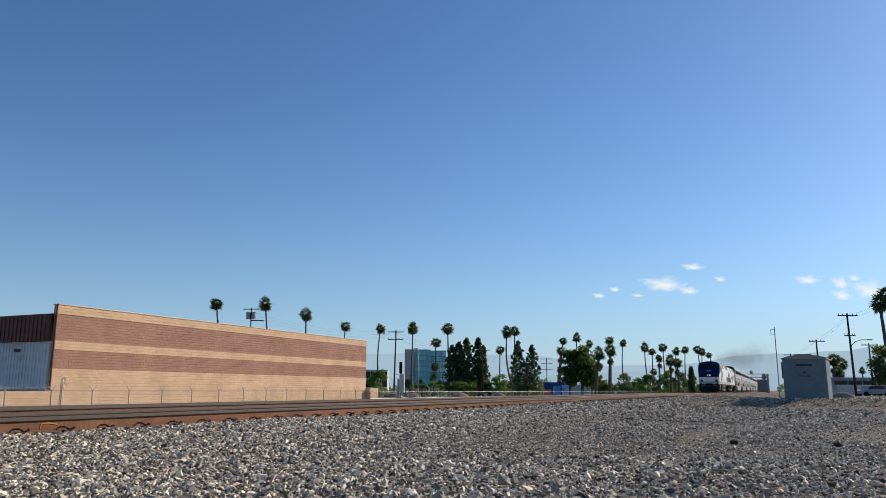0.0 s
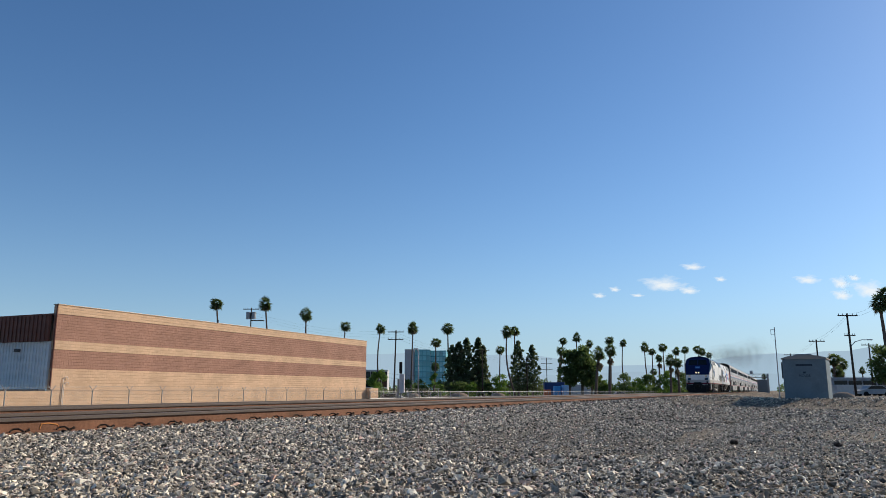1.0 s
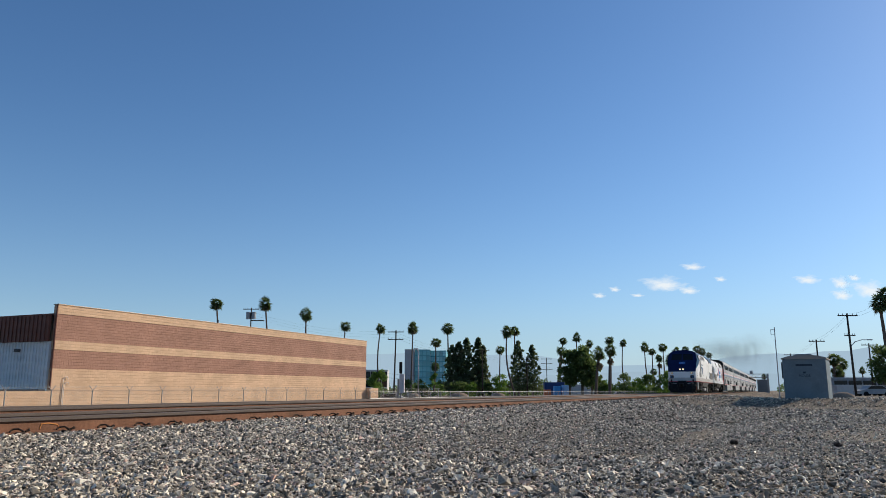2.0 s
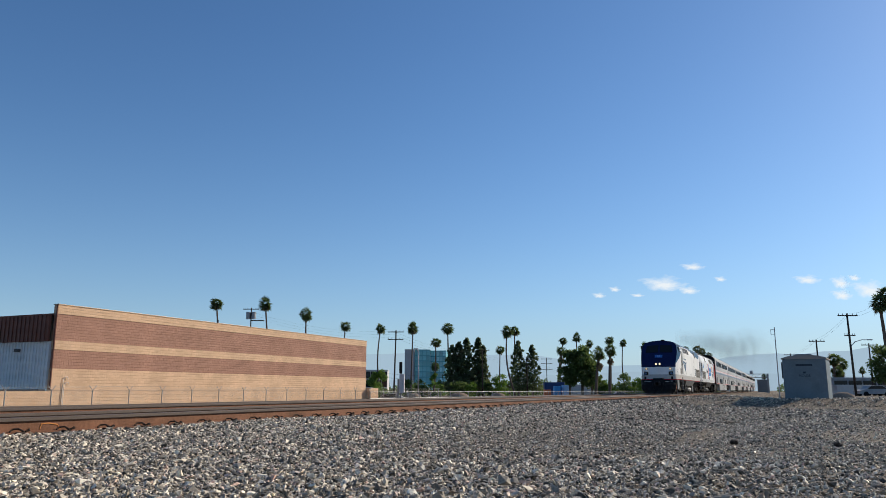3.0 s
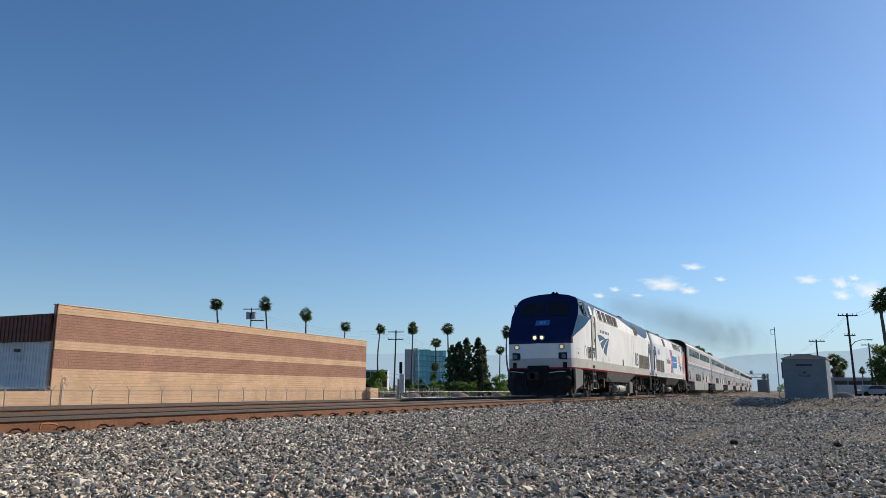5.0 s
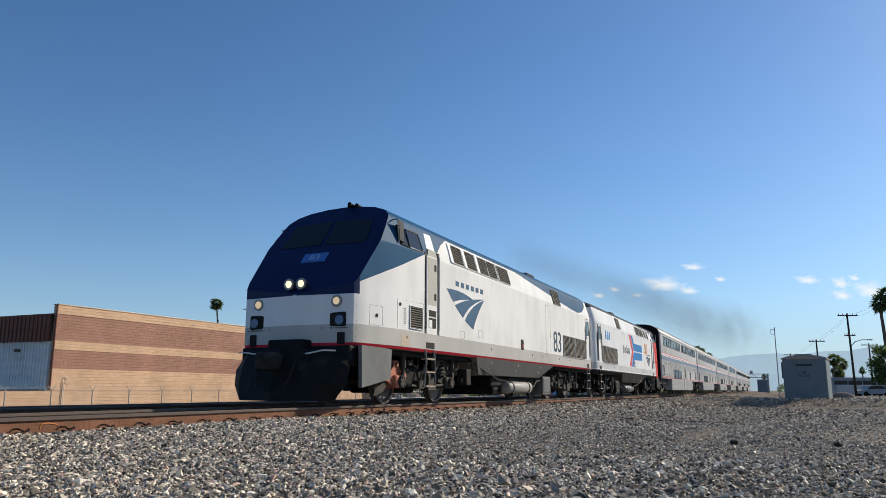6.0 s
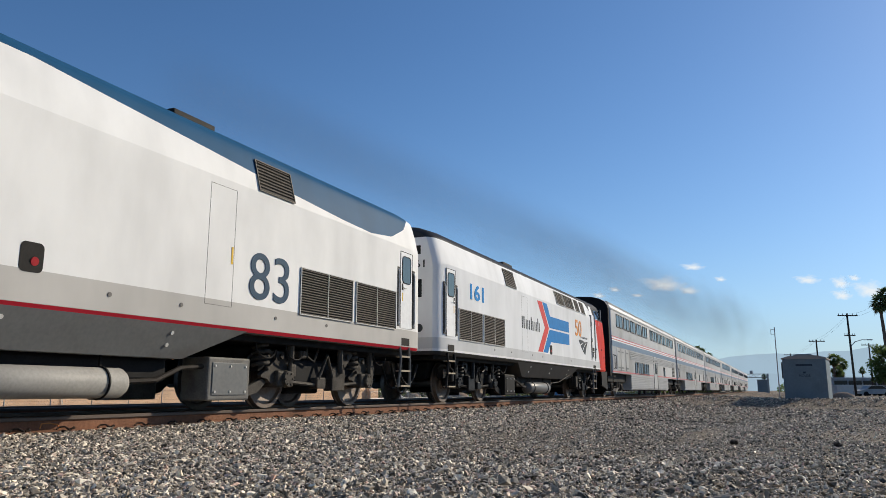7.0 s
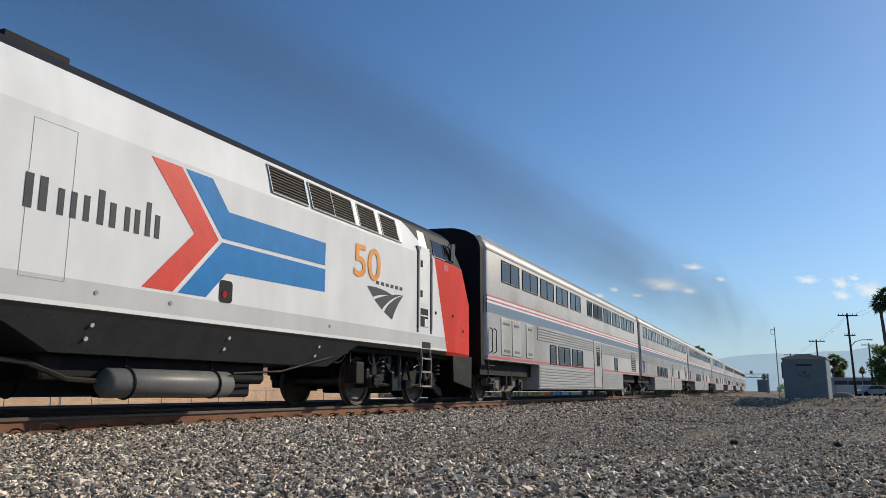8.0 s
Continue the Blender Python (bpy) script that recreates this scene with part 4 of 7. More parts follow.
block("white_trailer", "long white trailer parked by the poles", *(10.3, 127.26), 5.0, 2.5, -0.45, 1.3, pale_wall, 24)
# plain far block; its grey is lightened to paint in distance haze
block("dark_shelter", "plain trackside block with distance haze put into its grey", *(-4.15, 254.69), 3.4, 5, -0.4, 3.8, material("hazed_block_grey", (0.20, 0.215, 0.225), 0.8), 0)


def container(x, y, w, h, mat, label):
    b = thing("container", label, "container", "", pose(x, y, YARD, 0, 0, 24))
    part("shell", box(bmesh.new(), -w / 2, w / 2, 0, 2.4, 0, h, 0.05), mat, b)
    k = int(w / 0.35)
    for i in range(k):
        part("rib", box(bmesh.new(), -w / 2 + (i + 0.3) * 0.35, -w / 2 + (i + 0.75) * 0.35, -0.06, -0.002, 0.1, h - 0.1), mat, b)


container(*(-41.41, 148.86), 4.0, 3.47, material("navy_sheet", (0.03, 0.06, 0.16), 0.6), "navy steel container behind the fence")
container(*(-38.71, 141.14), 1.1, 2.63, material("blue_tarp", (0.06, 0.30, 0.62), 0.55), "bright blue tarpaulin stack behind the fence")
container(*(-37.22, 141.8), 1.0, 2.85, material("blue_tarp_pale", (0.25, 0.45, 0.65), 0.55), "pale blue tarpaulin stack behind the fence")
container(*(-39.27, 136.47), 1.1, 1.99, material("orange_barrier", (0.55, 0.18, 0.08), 0.6), "orange barrier block behind the fence")


def car(x, y, z, paint, label, turn):
    c = thing("car", label, "car", "parked cars", pose(x, y, z, 0, 0, turn))
    prof = [(-2.2, 0.3), (2.2, 0.3), (2.25, 0.7), (1.3, 0.95), (0.7, 1.42), (-0.9, 1.45), (-1.7, 0.98), (-2.25, 0.85)]
    part("body", prism(bmesh.new(), prof, -0.85, 0.85), paint, c)
    part("windows", prism(bmesh.new(), [(1.15, 0.97), (0.62, 1.36), (-0.85, 1.38), (-1.45, 1.0)], -0.87, 0.87), dark_glass, c)
    for yy in (-1.4, 1.4):
        for s in (-0.8, 0.8):
            part("wheel", tube(bmesh.new(), (s - 0.1, yy, 0.32), (s + 0.1, yy, 0.32), 0.32, sides=14), black, c)


car(*(-45.58, 85.68), YARD, pale_wall, "silver car parked behind the fence", 114)
car(*(-39.46, 205.52), YARD, pale_wall, "white car parked behind the street fence", 114)
car(*(11.66, 116.73), -0.45, grey_wall, "grey car parked beside the poles", 114)
car(*(13.34, 123.05), -0.45, pale_wall, "pale car parked beside the poles", 114)


def soil_heap(x, y, w, h, seed, mat, label, base=YARD):
    """A tipped heap: an uneven cone of soil."""
    bm = bmesh.new()
    rows = []
    for i in range(7):
        q = i / 6
        out, up = math.cos(q * 1.5), math.sin(q * 1.5)
        rows.append([(w * 0.5 * out * math.cos(a) * (1 + 0.3 * noise.noise((math.cos(a), math.sin(a) + q, seed))), w * 0.4 * out * math.sin(a),
                      h * up + 0.12 * out * noise.noise((math.cos(a) * 2, math.sin(a) * 2, seed + q * 3)) - 0.1 * (i == 0)) for a in [j * math.pi / 8 for j in range(16)]])
    tagged(part("soil_heap", loft(rows), mat, None, "", pose(x, y, base), True), label, "soil heap", "soil heaps")


heap_soil = material("heap_soil", (0.25, 0.19, 0.14), 0.95, 0, 0.3, 1.2, 0.6, 8)
for x, y, w, h, seed in ((-42.9, 102, 4.2, 1.55, 1), (-46.9, 95, 3.2, 1.5, 5), (-44.8, 98, 2.4, 1.1, 9), (-42.6, 118, 3.4, 1.5, 12)):
    soil_heap(x, y, w, h, seed, heap_soil, "brown heap of soil behind the street fence")
soil_heap(4.1, 60, 1.9, 0.62, 17, heap_soil, "brown heap of soil beyond the signal shed", ground_height(4.2, 60) - 0.02)


def wayside_signal():
    """Back of a wayside signal: white cabinet with a dark hooded head."""
    s = thing("wayside_signal", "white signal cabinet with a dark hooded signal head", "railway signal", "", pose(*(-34.89, 68.13), YARD, 0, 0, 20))
    zt = 3.47
    part("cabinet", box(bmesh.new(), -0.24, 0.24, -0.25, 0.25, zt - 1.9, zt, 0.03), material("cabinet_white", (0.55, 0.56, 0.57), 0.5), s)
    part("post", tube(bmesh.new(), (-0.1, 0, -0.2), (-0.1, 0, zt + 0.5), 0.09), galv, s)
    part("signal_head", box(bmesh.new(), -0.28, 0.02, -0.2, 0.15, zt + 0.05, zt + 1.2, 0.06), black, s)
    part("ladder_frame", box(bmesh.new(), -0.46, -0.28, -0.1, 0.1, -0.1, zt - 0.5, 0.03), galv, s)


wayside_signal()


def gantry():
    """Signal bridge across the tracks in the distance."""
    y = 235.0
    g = thing("signal_bridge", "grey lattice signal bridge across the tracks", "signal bridge", "", pose(0, y, 0))
    z = 4.5
    for x in (-17.5, -2.5):
        part("mast", box(bmesh.new(), x - 0.25, x + 0.25, -0.25, 0.25, -1.8, z + 0.6), pole_steel, g)
    bm = bmesh.new()
    for zz in (z - 0.5, z + 0.5):
        bar(bm, [(-17.5, 0, zz), (-2.5, 0, zz)], 0.08)
    for i in range(10):
        bar(bm, [(-17.5 + i * 1.5, 0, z - 0.5), (-16.75 + i * 1.5, 0, z + 0.5), (-16.0 + i * 1.5, 0, z - 0.5)], 0.05)
    part("truss", bm, pole_steel, g)
    for x in (-11.3, -6.8):
        # heads use a pale wall grey, so distance haze sits in the colour
        part("signal_head", box(bmesh.new(), x - 0.4, x + 0.4, -0.3, 0.2, z + 0.5, z + 1.5, 0.1), grey_wall, g)


gantry()

# ---- far hills and clouds ----


# backdrop surfaces glow by themselves; their brightness is put into the colour
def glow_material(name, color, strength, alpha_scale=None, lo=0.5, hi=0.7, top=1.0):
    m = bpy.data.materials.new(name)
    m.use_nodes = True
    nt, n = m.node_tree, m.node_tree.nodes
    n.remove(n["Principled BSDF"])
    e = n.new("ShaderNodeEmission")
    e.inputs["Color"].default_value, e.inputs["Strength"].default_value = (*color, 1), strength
    tc = n.new("ShaderNodeTexCoord")
    if alpha_scale:
        tr, mix, no, r = n.new("ShaderNodeBsdfTransparent"), n.new("ShaderNodeMixShader"), n.new("ShaderNodeTexNoise"), n.new("ShaderNodeMapRange")
        no.inputs["Scale"].default_value, no.inputs["Detail"].default_value, no.inputs["Roughness"].default_value = alpha_scale, 8, 0.62
        nt.links.new(tc.outputs["Object"], no.inputs["Vector"])
        ln, fall, mul = n.new("ShaderNodeVectorMath"), n.new("ShaderNodeMapRange"), n.new("ShaderNodeMath")
        ln.operation = "LENGTH"
        nt.links.new(tc.outputs["Object"], ln.inputs[0])
        fall.inputs["From Min"].default_value, fall.inputs["From Max"].default_value = 0.15, 1.0
        fall.inputs["To Min"].default_value, fall.inputs["To Max"].default_value = 0.26, -0.30
        nt.links.new(ln.outputs["Value"], fall.inputs["Value"])
        mul.operation = "ADD"
        nt.links.new(no.outputs["Fac"], mul.inputs[0])
        nt.links.new(fall.outputs["Result"], mul.inputs[1])
        r.inputs["From Min"].default_value, r.inputs["From Max"].default_value = lo, hi
        r.inputs["To Max"].default_value = top
        nt.links.new(mul.outputs[0], r.inputs["Value"])
        nt.links.new(r.outputs["Result"], mix.inputs["Fac"])
        nt.links.new(tr.outputs[0], mix.inputs[1])
        nt.links.new(e.outputs[0], mix.inputs[2])
        nt.links.new(mix.outputs[0], n["Material Output"].inputs["Surface"])
    else:
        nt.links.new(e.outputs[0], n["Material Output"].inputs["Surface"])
    return m


def hills(name, dist, low, high, seed, mat, a0, a1):
    """A far ridge as a wall of slopes with an uneven crest."""
    rows = [[], [], []]
    n = 90
    for i in range(n + 1):
        a = radians(a0 + (a1 - a0) * i / n)
        h = low + (high - low) * (0.5 + 0.5 * noise.fractal((i * 0.13, seed, 0.3), 0.9, 2.1, 5))
        for row, (dd, hh) in zip(rows, ((0.985, -3), (0.995, h * 0.6), (1.0, h))):
            row.append((math.sin(a) * dist * dd, math.cos(a) * dist * dd, hh))
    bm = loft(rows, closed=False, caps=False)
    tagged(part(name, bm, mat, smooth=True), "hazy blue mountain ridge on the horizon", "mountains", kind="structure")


# distance haze over the ridges is put into their flat glowing blue
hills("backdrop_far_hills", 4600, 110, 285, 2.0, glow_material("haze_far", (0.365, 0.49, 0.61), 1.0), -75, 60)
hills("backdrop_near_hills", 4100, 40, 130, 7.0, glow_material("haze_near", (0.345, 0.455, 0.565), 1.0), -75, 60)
cloud_mat = glow_material("cloud_white", (0.90, 0.93, 0.97), 0.95, 1.3, 0.50, 0.82, 0.92)
for x, y, z, w, h in ((-510, 4003, 556, 178, 66), (-391, 4063, 521, 85, 35), (-825, 3876, 494, 54, 23), (-747, 3904, 526, 46, 23), (-640, 3958, 494, 54, 15), (-362, 4050, 643, 93, 31), (-234, 4121, 579, 46, 23), (185, 4308, 577, 101, 39), (342, 4381, 562, 70, 54), (345, 4396, 498, 77, 46), (483, 4451, 527, 132, 77), (411, 4407, 586, 46, 27)):
    bm = bmesh.new()
    bmesh.ops.create_grid(bm, x_segments=8, y_segments=4, size=1.0)
    ob = part("backdrop_cloud", bm, cloud_mat)
    ob.matrix_basis = Matrix.Translation((x, y, z)) @ pose(0, 0, 0, 90, 0, 10) @ Matrix.Diagonal((w * 1.15, h * 1.2, 1, 1))
    tagged(ob, "small wispy white cloud low in the sky", "cloud", kind="structure")

# ---- train ----
SIDE = TRACKS[0] + 1.52
LOCO, COACH = 21.03, 25.91


def train_y(t):
    """Where the second engine's rear coupler stands at t seconds."""
    u = 8.0 - t
    return 18.985 + 17.461 * u + (-0.0849) * u * u



MOVERS, WHEELS = [], []
MID = LOCO / 2
# half of the engine's cross-section from the sill up to the ridge: (half width, height)
HALF = [(1.47, 1.16), (1.52, 1.24), (1.52, 1.7), (1.52, 2.2), (1.52, 2.7), (1.52, 3.1), (1.52, 3.42), (1.44, 3.75), (1.36, 4.02), (1.32, 4.12),
        (1.15, 4.26), (0.85, 4.37), (0.4, 4.44), (0.0, 4.46)]

grime = material("truck_grime", (0.034, 0.030, 0.027), 0.75, 0.2, 0.4, 5, 0.3, 40, dirt=(0.085, 0.066, 0.052), dirt_at=0.56)
wheel_steel = material("wheel_steel", (0.15, 0.12, 0.10), 0.55, 0.5, 0.25, 3, dirt=(0.035, 0.03, 0.028), dirt_at=0.52)
frame_grey = material("frame_grey", (0.16, 0.165, 0.165), 0.5, 0, 0.12, 2, dirt=(0.11, 0.105, 0.10))
pale = material("pale_steel", (0.58, 0.575, 0.56), 0.5, 0.0, 0.12, 6)

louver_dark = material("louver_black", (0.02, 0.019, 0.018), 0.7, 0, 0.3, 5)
slat_metal = material("louver_slat", (0.13, 0.115, 0.10), 0.55, 0.0, 0.2, 6)
truck_dust = material("truck_dust", (0.062, 0.056, 0.049), 0.7, 0.1, 0.4, 5, 0.3, 40, dirt=(0.025, 0.022, 0.02), dirt_at=0.54)
truck_clean = material("truck_clean_black", (0.020, 0.020, 0.021), 0.42, 0.1, 0.4, 5, 0.2, 40, dirt=(0.05, 0.045, 0.04), dirt_at=0.62)
orange_primer = material("orange_primer", (0.42, 0.17, 0.11), 0.75, 0, 0.25, 6, dirt=(0.2, 0.09, 0.06))
lamp_glow = material("headlamp_glow", (0.35, 0.30, 0.22), 0.3, emit=((1.0, 0.80, 0.50), 1.3))
ditch_glow = material("ditch_lamp_glow", (0.30, 0.25, 0.18), 0.3, emit=((1.0, 0.74, 0.46), 0.5))
chrome = material("lamp_ring", (0.22, 0.21, 0.20), 0.4, 0.6)


def section(half, y):
    return [(x, y, z) for x, z in half] + [(-x, y, z) for x, z in half[-2::-1]]


def livery(name, white, band, band_z, stripe, stripe_z, top, top_line, nose=None, nose_line=()):
    """Engine paint in its fixed fields: sill stripe, lower band, body, roof colour above a drawn line, and the nose flash."""
    m = bpy.data.materials.new(name)
    m.use_nodes = True
    nt, n = m.node_tree, m.node_tree.nodes
    b = n["Principled BSDF"]
    b.inputs["Roughness"].default_value = 0.5
    b.inputs["Specular IOR Level"].default_value = 0.03
    tc, sep = n.new("ShaderNodeTexCoord"), n.new("ShaderNodeSeparateXYZ")
    nt.links.new(tc.outputs["Object"], sep.inputs[0])
    streak_at, streak, patch = n.new("ShaderNodeMapping"), n.new("ShaderNodeTexNoise"), n.new("ShaderNodeTexNoise")
    streak_at.inputs["Scale"].default_value = (1, 1.1, 0.4)
    nt.links.new(tc.outputs["Object"], streak_at.inputs["Vector"])
    nt.links.new(streak_at.outputs["Vector"], streak.inputs["Vector"])
    streak.inputs["Scale"].default_value, streak.inputs["Detail"].default_value = 1.6, 7
    patch.inputs["Scale"].default_value, patch.inputs["Detail"].default_value = 0.55, 6
    nt.links.new(tc.outputs["Object"], patch.inputs["Vector"])
    add, wear = n.new("ShaderNodeMath"), n.new("ShaderNodeMapRange")
    add.operation = "ADD"
    nt.links.new(streak.outputs["Fac"], add.inputs[0])
    nt.links.new(patch.outputs["Fac"], add.inputs[1])
    wear.inputs["From Min"].default_value, wear.inputs["From Max"].default_value = 0.8, 1.3
    wear.inputs["To Min"].default_value, wear.inputs["To Max"].default_value = 1.0, 0.84
    nt.links.new(add.outputs[0], wear.inputs["Value"])

    def math_node(op, a, c):
        x = n.new("ShaderNodeMath")
        x.operation = op
        for s, v in zip(x.inputs, (a, c)):
            if isinstance(v, (int, float)):
                s.default_value = v
            else:
                nt.links.new(v, s)
        return x.outputs[0]

    def blend(base, color, mask):
        x = n.new("ShaderNodeMix")
        x.data_type = "RGBA"
        nt.links.new(mask, x.inputs["Factor"])
        if isinstance(base, tuple):
            x.inputs["A"].default_value = (*base, 1)
        else:
            nt.links.new(base, x.inputs["A"])
        x.inputs["B"].default_value = (*color, 1)
        return x.outputs["Result"]

    def line(points, value, lo, span, out_lo, out_span):
        """A drawn line as a function of a coordinate."""
        c = n.new("ShaderNodeFloatCurve")
        pts = c.mapping.curves[0].points
        data = [((a - lo) / span, (z - out_lo) / out_span) for a, z in points]
        pts[0].location, pts[1].location = data[0], data[-1]
        for p in data[1:-1]:
            pts.new(*p)
        for p in pts:
            p.handle_type = "VECTOR"
        c.mapping.update()
        nt.links.new(math_node("DIVIDE", math_node("SUBTRACT", value, lo), span), c.inputs["Value"])
        return math_node("ADD", math_node("MULTIPLY", c.outputs["Value"], out_span), out_lo)

    u = math_node("ADD", sep.outputs["Y"], MID)
    z = sep.outputs["Z"]
    color = blend(white, band, math_node("LESS_THAN", z, band_z))
    color = blend(color, stripe, math_node("LESS_THAN", z, stripe_z))
    color = blend(color, (0.05, 0.047, 0.045), math_node("LESS_THAN", z, stripe_z - 0.055))
    if nose:
        color = blend(color, nose, math_node("LESS_THAN", u, line(nose_line, z, 1.0, 4.0, 0.0, 6.0)))
    color = blend(color, top, math_node("GREATER_THAN", z, line(top_line, u, 0.0, LOCO, 1.0, 4.0)))
    mul = n.new("ShaderNodeMix")
    mul.data_type, mul.blend_type = "RGBA", "MULTIPLY"
    mul.inputs["Factor"].default_value = 1
    nt.links.new(color, mul.inputs["A"])
    nt.links.new(wear.outputs["Result"], mul.inputs["B"])
    nt.links.new(mul.outputs["Result"], b.inputs["Base Color"])
    dent, bump = n.new("ShaderNodeTexNoise"), n.new("ShaderNodeBump")
    dent.inputs["Scale"].default_value, dent.inputs["Detail"].default_value = 0.9, 3
    nt.links.new(tc.outputs["Object"], dent.inputs["Vector"])
    bump.inputs["Strength"].default_value, bump.inputs["Distance"].default_value = 0.25, 0.06
    nt.links.new(dent.outputs["Fac"], bump.inputs["Height"])
    nt.links.new(bump.outputs["Normal"], b.inputs["Normal"])
    return m


def nose_taper(u):
    """Share of the full width at a distance from the front coupler."""
    return min(1.0, 0.90 + (u - 1.2) * 0.10 / 1.4)


def engine_body(e, mat, stretch=0.0):
    """The shell: flat raked cab front, tapered nose, rounded roof, slightly rounded rear end."""
    rows = []
    fine = []
    for p, q in zip(HALF, HALF[1:]):
        k = 1 if q[1] < 2.3 else max(2, int((Vector(q) - Vector(p)).length / 0.06))
        fine += [(p[0] + (q[0] - p[0]) * i / k, p[1] + (q[1] - p[1]) * i / k) for i in range(k)]
    fine.append(HALF[-1])

    for u in (0.93, 1.0, 1.06, 1.07, 1.2, 1.5, 1.9, 2.3, 2.6, 3.2, 5, 8, 12, 16, 19, 20.2, 20.62, 20.78, 20.86):
        w = {0.93: 0.03, 1.0: 0.45, 1.06: 0.84, 1.07: 0.865}.get(u)
        if w is None:
            w = nose_taper(u)
        if u > 20.2:
            w = 1 - {20.62: 0.02, 20.78: 0.06, 20.86: 0.12}[u]
        rows.append(section([(x * w, 1.16 + (z - 1.16) * (1 - (1 - w) * 0.25 if u > 20.2 else 1)) for x, z in fine], u + (stretch if u > 20.2 else 0) - MID))
    bm = loft(rows)
    # the raked front: cut off along a slope and closed with a flat face
    geom = bm.verts[:] + bm.edges[:] + bm.faces[:]
    bmesh.ops.bisect_plane(bm, geom=geom, plane_co=(0, 1.06 - MID, 2.40), plane_no=(0, -1.22, 1.0), clear_outer=True)
    bmesh.ops.holes_fill(bm, edges=[x for x in bm.edges if x.is_boundary], sides=0)
    bmesh.ops.recalc_face_normals(bm, faces=bm.faces)
    # front faces: dark navy mask paint, deepened to put their shade into the colour
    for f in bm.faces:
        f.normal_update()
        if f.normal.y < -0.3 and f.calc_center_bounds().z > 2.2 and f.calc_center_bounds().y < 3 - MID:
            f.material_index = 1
    soften(bm)
    # the sill edge and the crease below the roof louvers stay sharp
    for x in bm.edges:
        if any(all(abs(v.co.z - z) < 0.012 for v in x.verts) for z in (1.24, 3.42)) and abs(x.verts[0].co.y - x.verts[1].co.y) > 0.03:
            x.smooth = False
    return part("body", bm, [mat, material("shaded_nose_navy", (0.008, 0.016, 0.065), 0.35, 0, 0.2, 1)], e)


def grille(name, e, u0, u1, z0, z1, side, x0=1.52, x1=None, n=14, rim=None, split=True, depth=0.03):
    """A framed louver: dark backing, rim and single slats as sub-parts. x0, x1: half widths at its lower and upper edge."""
    x1 = x0 if x1 is None else x1
    y0, y1 = u0 - MID, u1 - MID

    def at(z, off):
        f = (z - z0) / (z1 - z0)
        return side * (x0 + (x1 - x0) * f + off)
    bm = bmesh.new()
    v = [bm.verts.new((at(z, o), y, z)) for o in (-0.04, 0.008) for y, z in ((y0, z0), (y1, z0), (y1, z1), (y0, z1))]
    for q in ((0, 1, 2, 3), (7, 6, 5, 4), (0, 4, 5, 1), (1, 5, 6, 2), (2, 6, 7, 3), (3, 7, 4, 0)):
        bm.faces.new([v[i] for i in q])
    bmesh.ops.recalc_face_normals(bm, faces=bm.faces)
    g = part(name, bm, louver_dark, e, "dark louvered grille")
    for k in range(n):
        z = z0 + (k + 0.5) * (z1 - z0) / n
        bm = bmesh.new()
        h = (z1 - z0) / n * 0.28
        a, c = at(z - h, depth), at(z + h, 0.004)
        pts = [(a, y0 + 0.02, z - h), (c, y0 + 0.02, z + h), (c, y1 - 0.02, z + h), (a, y1 - 0.02, z - h)]
        va = [bm.verts.new(p) for p in pts]
        vb = [bm.verts.new((p[0] - side * 0.012, p[1], p[2] - 0.004)) for p in pts]
        bm.faces.new(va)
        bm.faces.new(vb[::-1])
        for i in range(4):
            j = (i + 1) % 4
            bm.faces.new((va[i], vb[i], vb[j], va[j]))
        bmesh.ops.recalc_face_normals(bm, faces=bm.faces)
        part("slat", bm, slat_metal, g)
    rm = rim or pale
    bm = bmesh.new()
    t = 0.011
    for a, c in (((y0, z0), (y1, z0)), ((y0, z1), (y1, z1)), ((y0, z0), (y0, z1)), ((y1, z0), (y1, z1))) + ((((y0 + y1) / 2, z0), ((y0 + y1) / 2, z1)),) * bool(split):
        bar(bm, [(at(a[1], 0.02), a[0], a[1]), (at(c[1], 0.02), c[0], c[1])], t, 4)
    part("rim", bm, rm, g)
    return g


def plate(name, e, mat, outline, side, x0=1.50, x1=1.526, label=""):
    """A flat plate on the side: outline in (distance from the front coupler, height)."""
    return part(name, prism(bmesh.new(), [(u - MID, z) for u, z in outline], side * x0, side * x1), mat, e, label)


def rect(u0, u1, z0, z1):
    return [(u0, z0), (u1, z0), (u1, z1), (u0, z1)]


def rounded(u0, u1, z0, z1, r):
    """A field with rounded corners."""
    out = []
    for cu, cz, a0 in ((u1 - r, z0 + r, -90), (u1 - r, z1 - r, 0), (u0 + r, z1 - r, 90), (u0 + r, z0 + r, 180)):
        out += [(cu + r * math.cos(radians(a0 + 30 * i)), cz + r * math.sin(radians(a0 + 30 * i))) for i in range(4)]
    return out


def outline_panel(e, name, u0, u1, z0, z1, side, mat):
    """A closed hatch: thin dark joint round a flush door."""
    bm = bmesh.new()
    bar(bm, [(side * 1.520 * nose_taper(a), a - MID, z) for a, z in rect(u0, u1, z0, z1) + [(u0, z0)]], 0.004, 4)
    return part(name, bm, mat, e, "flush hatch with a dark joint")


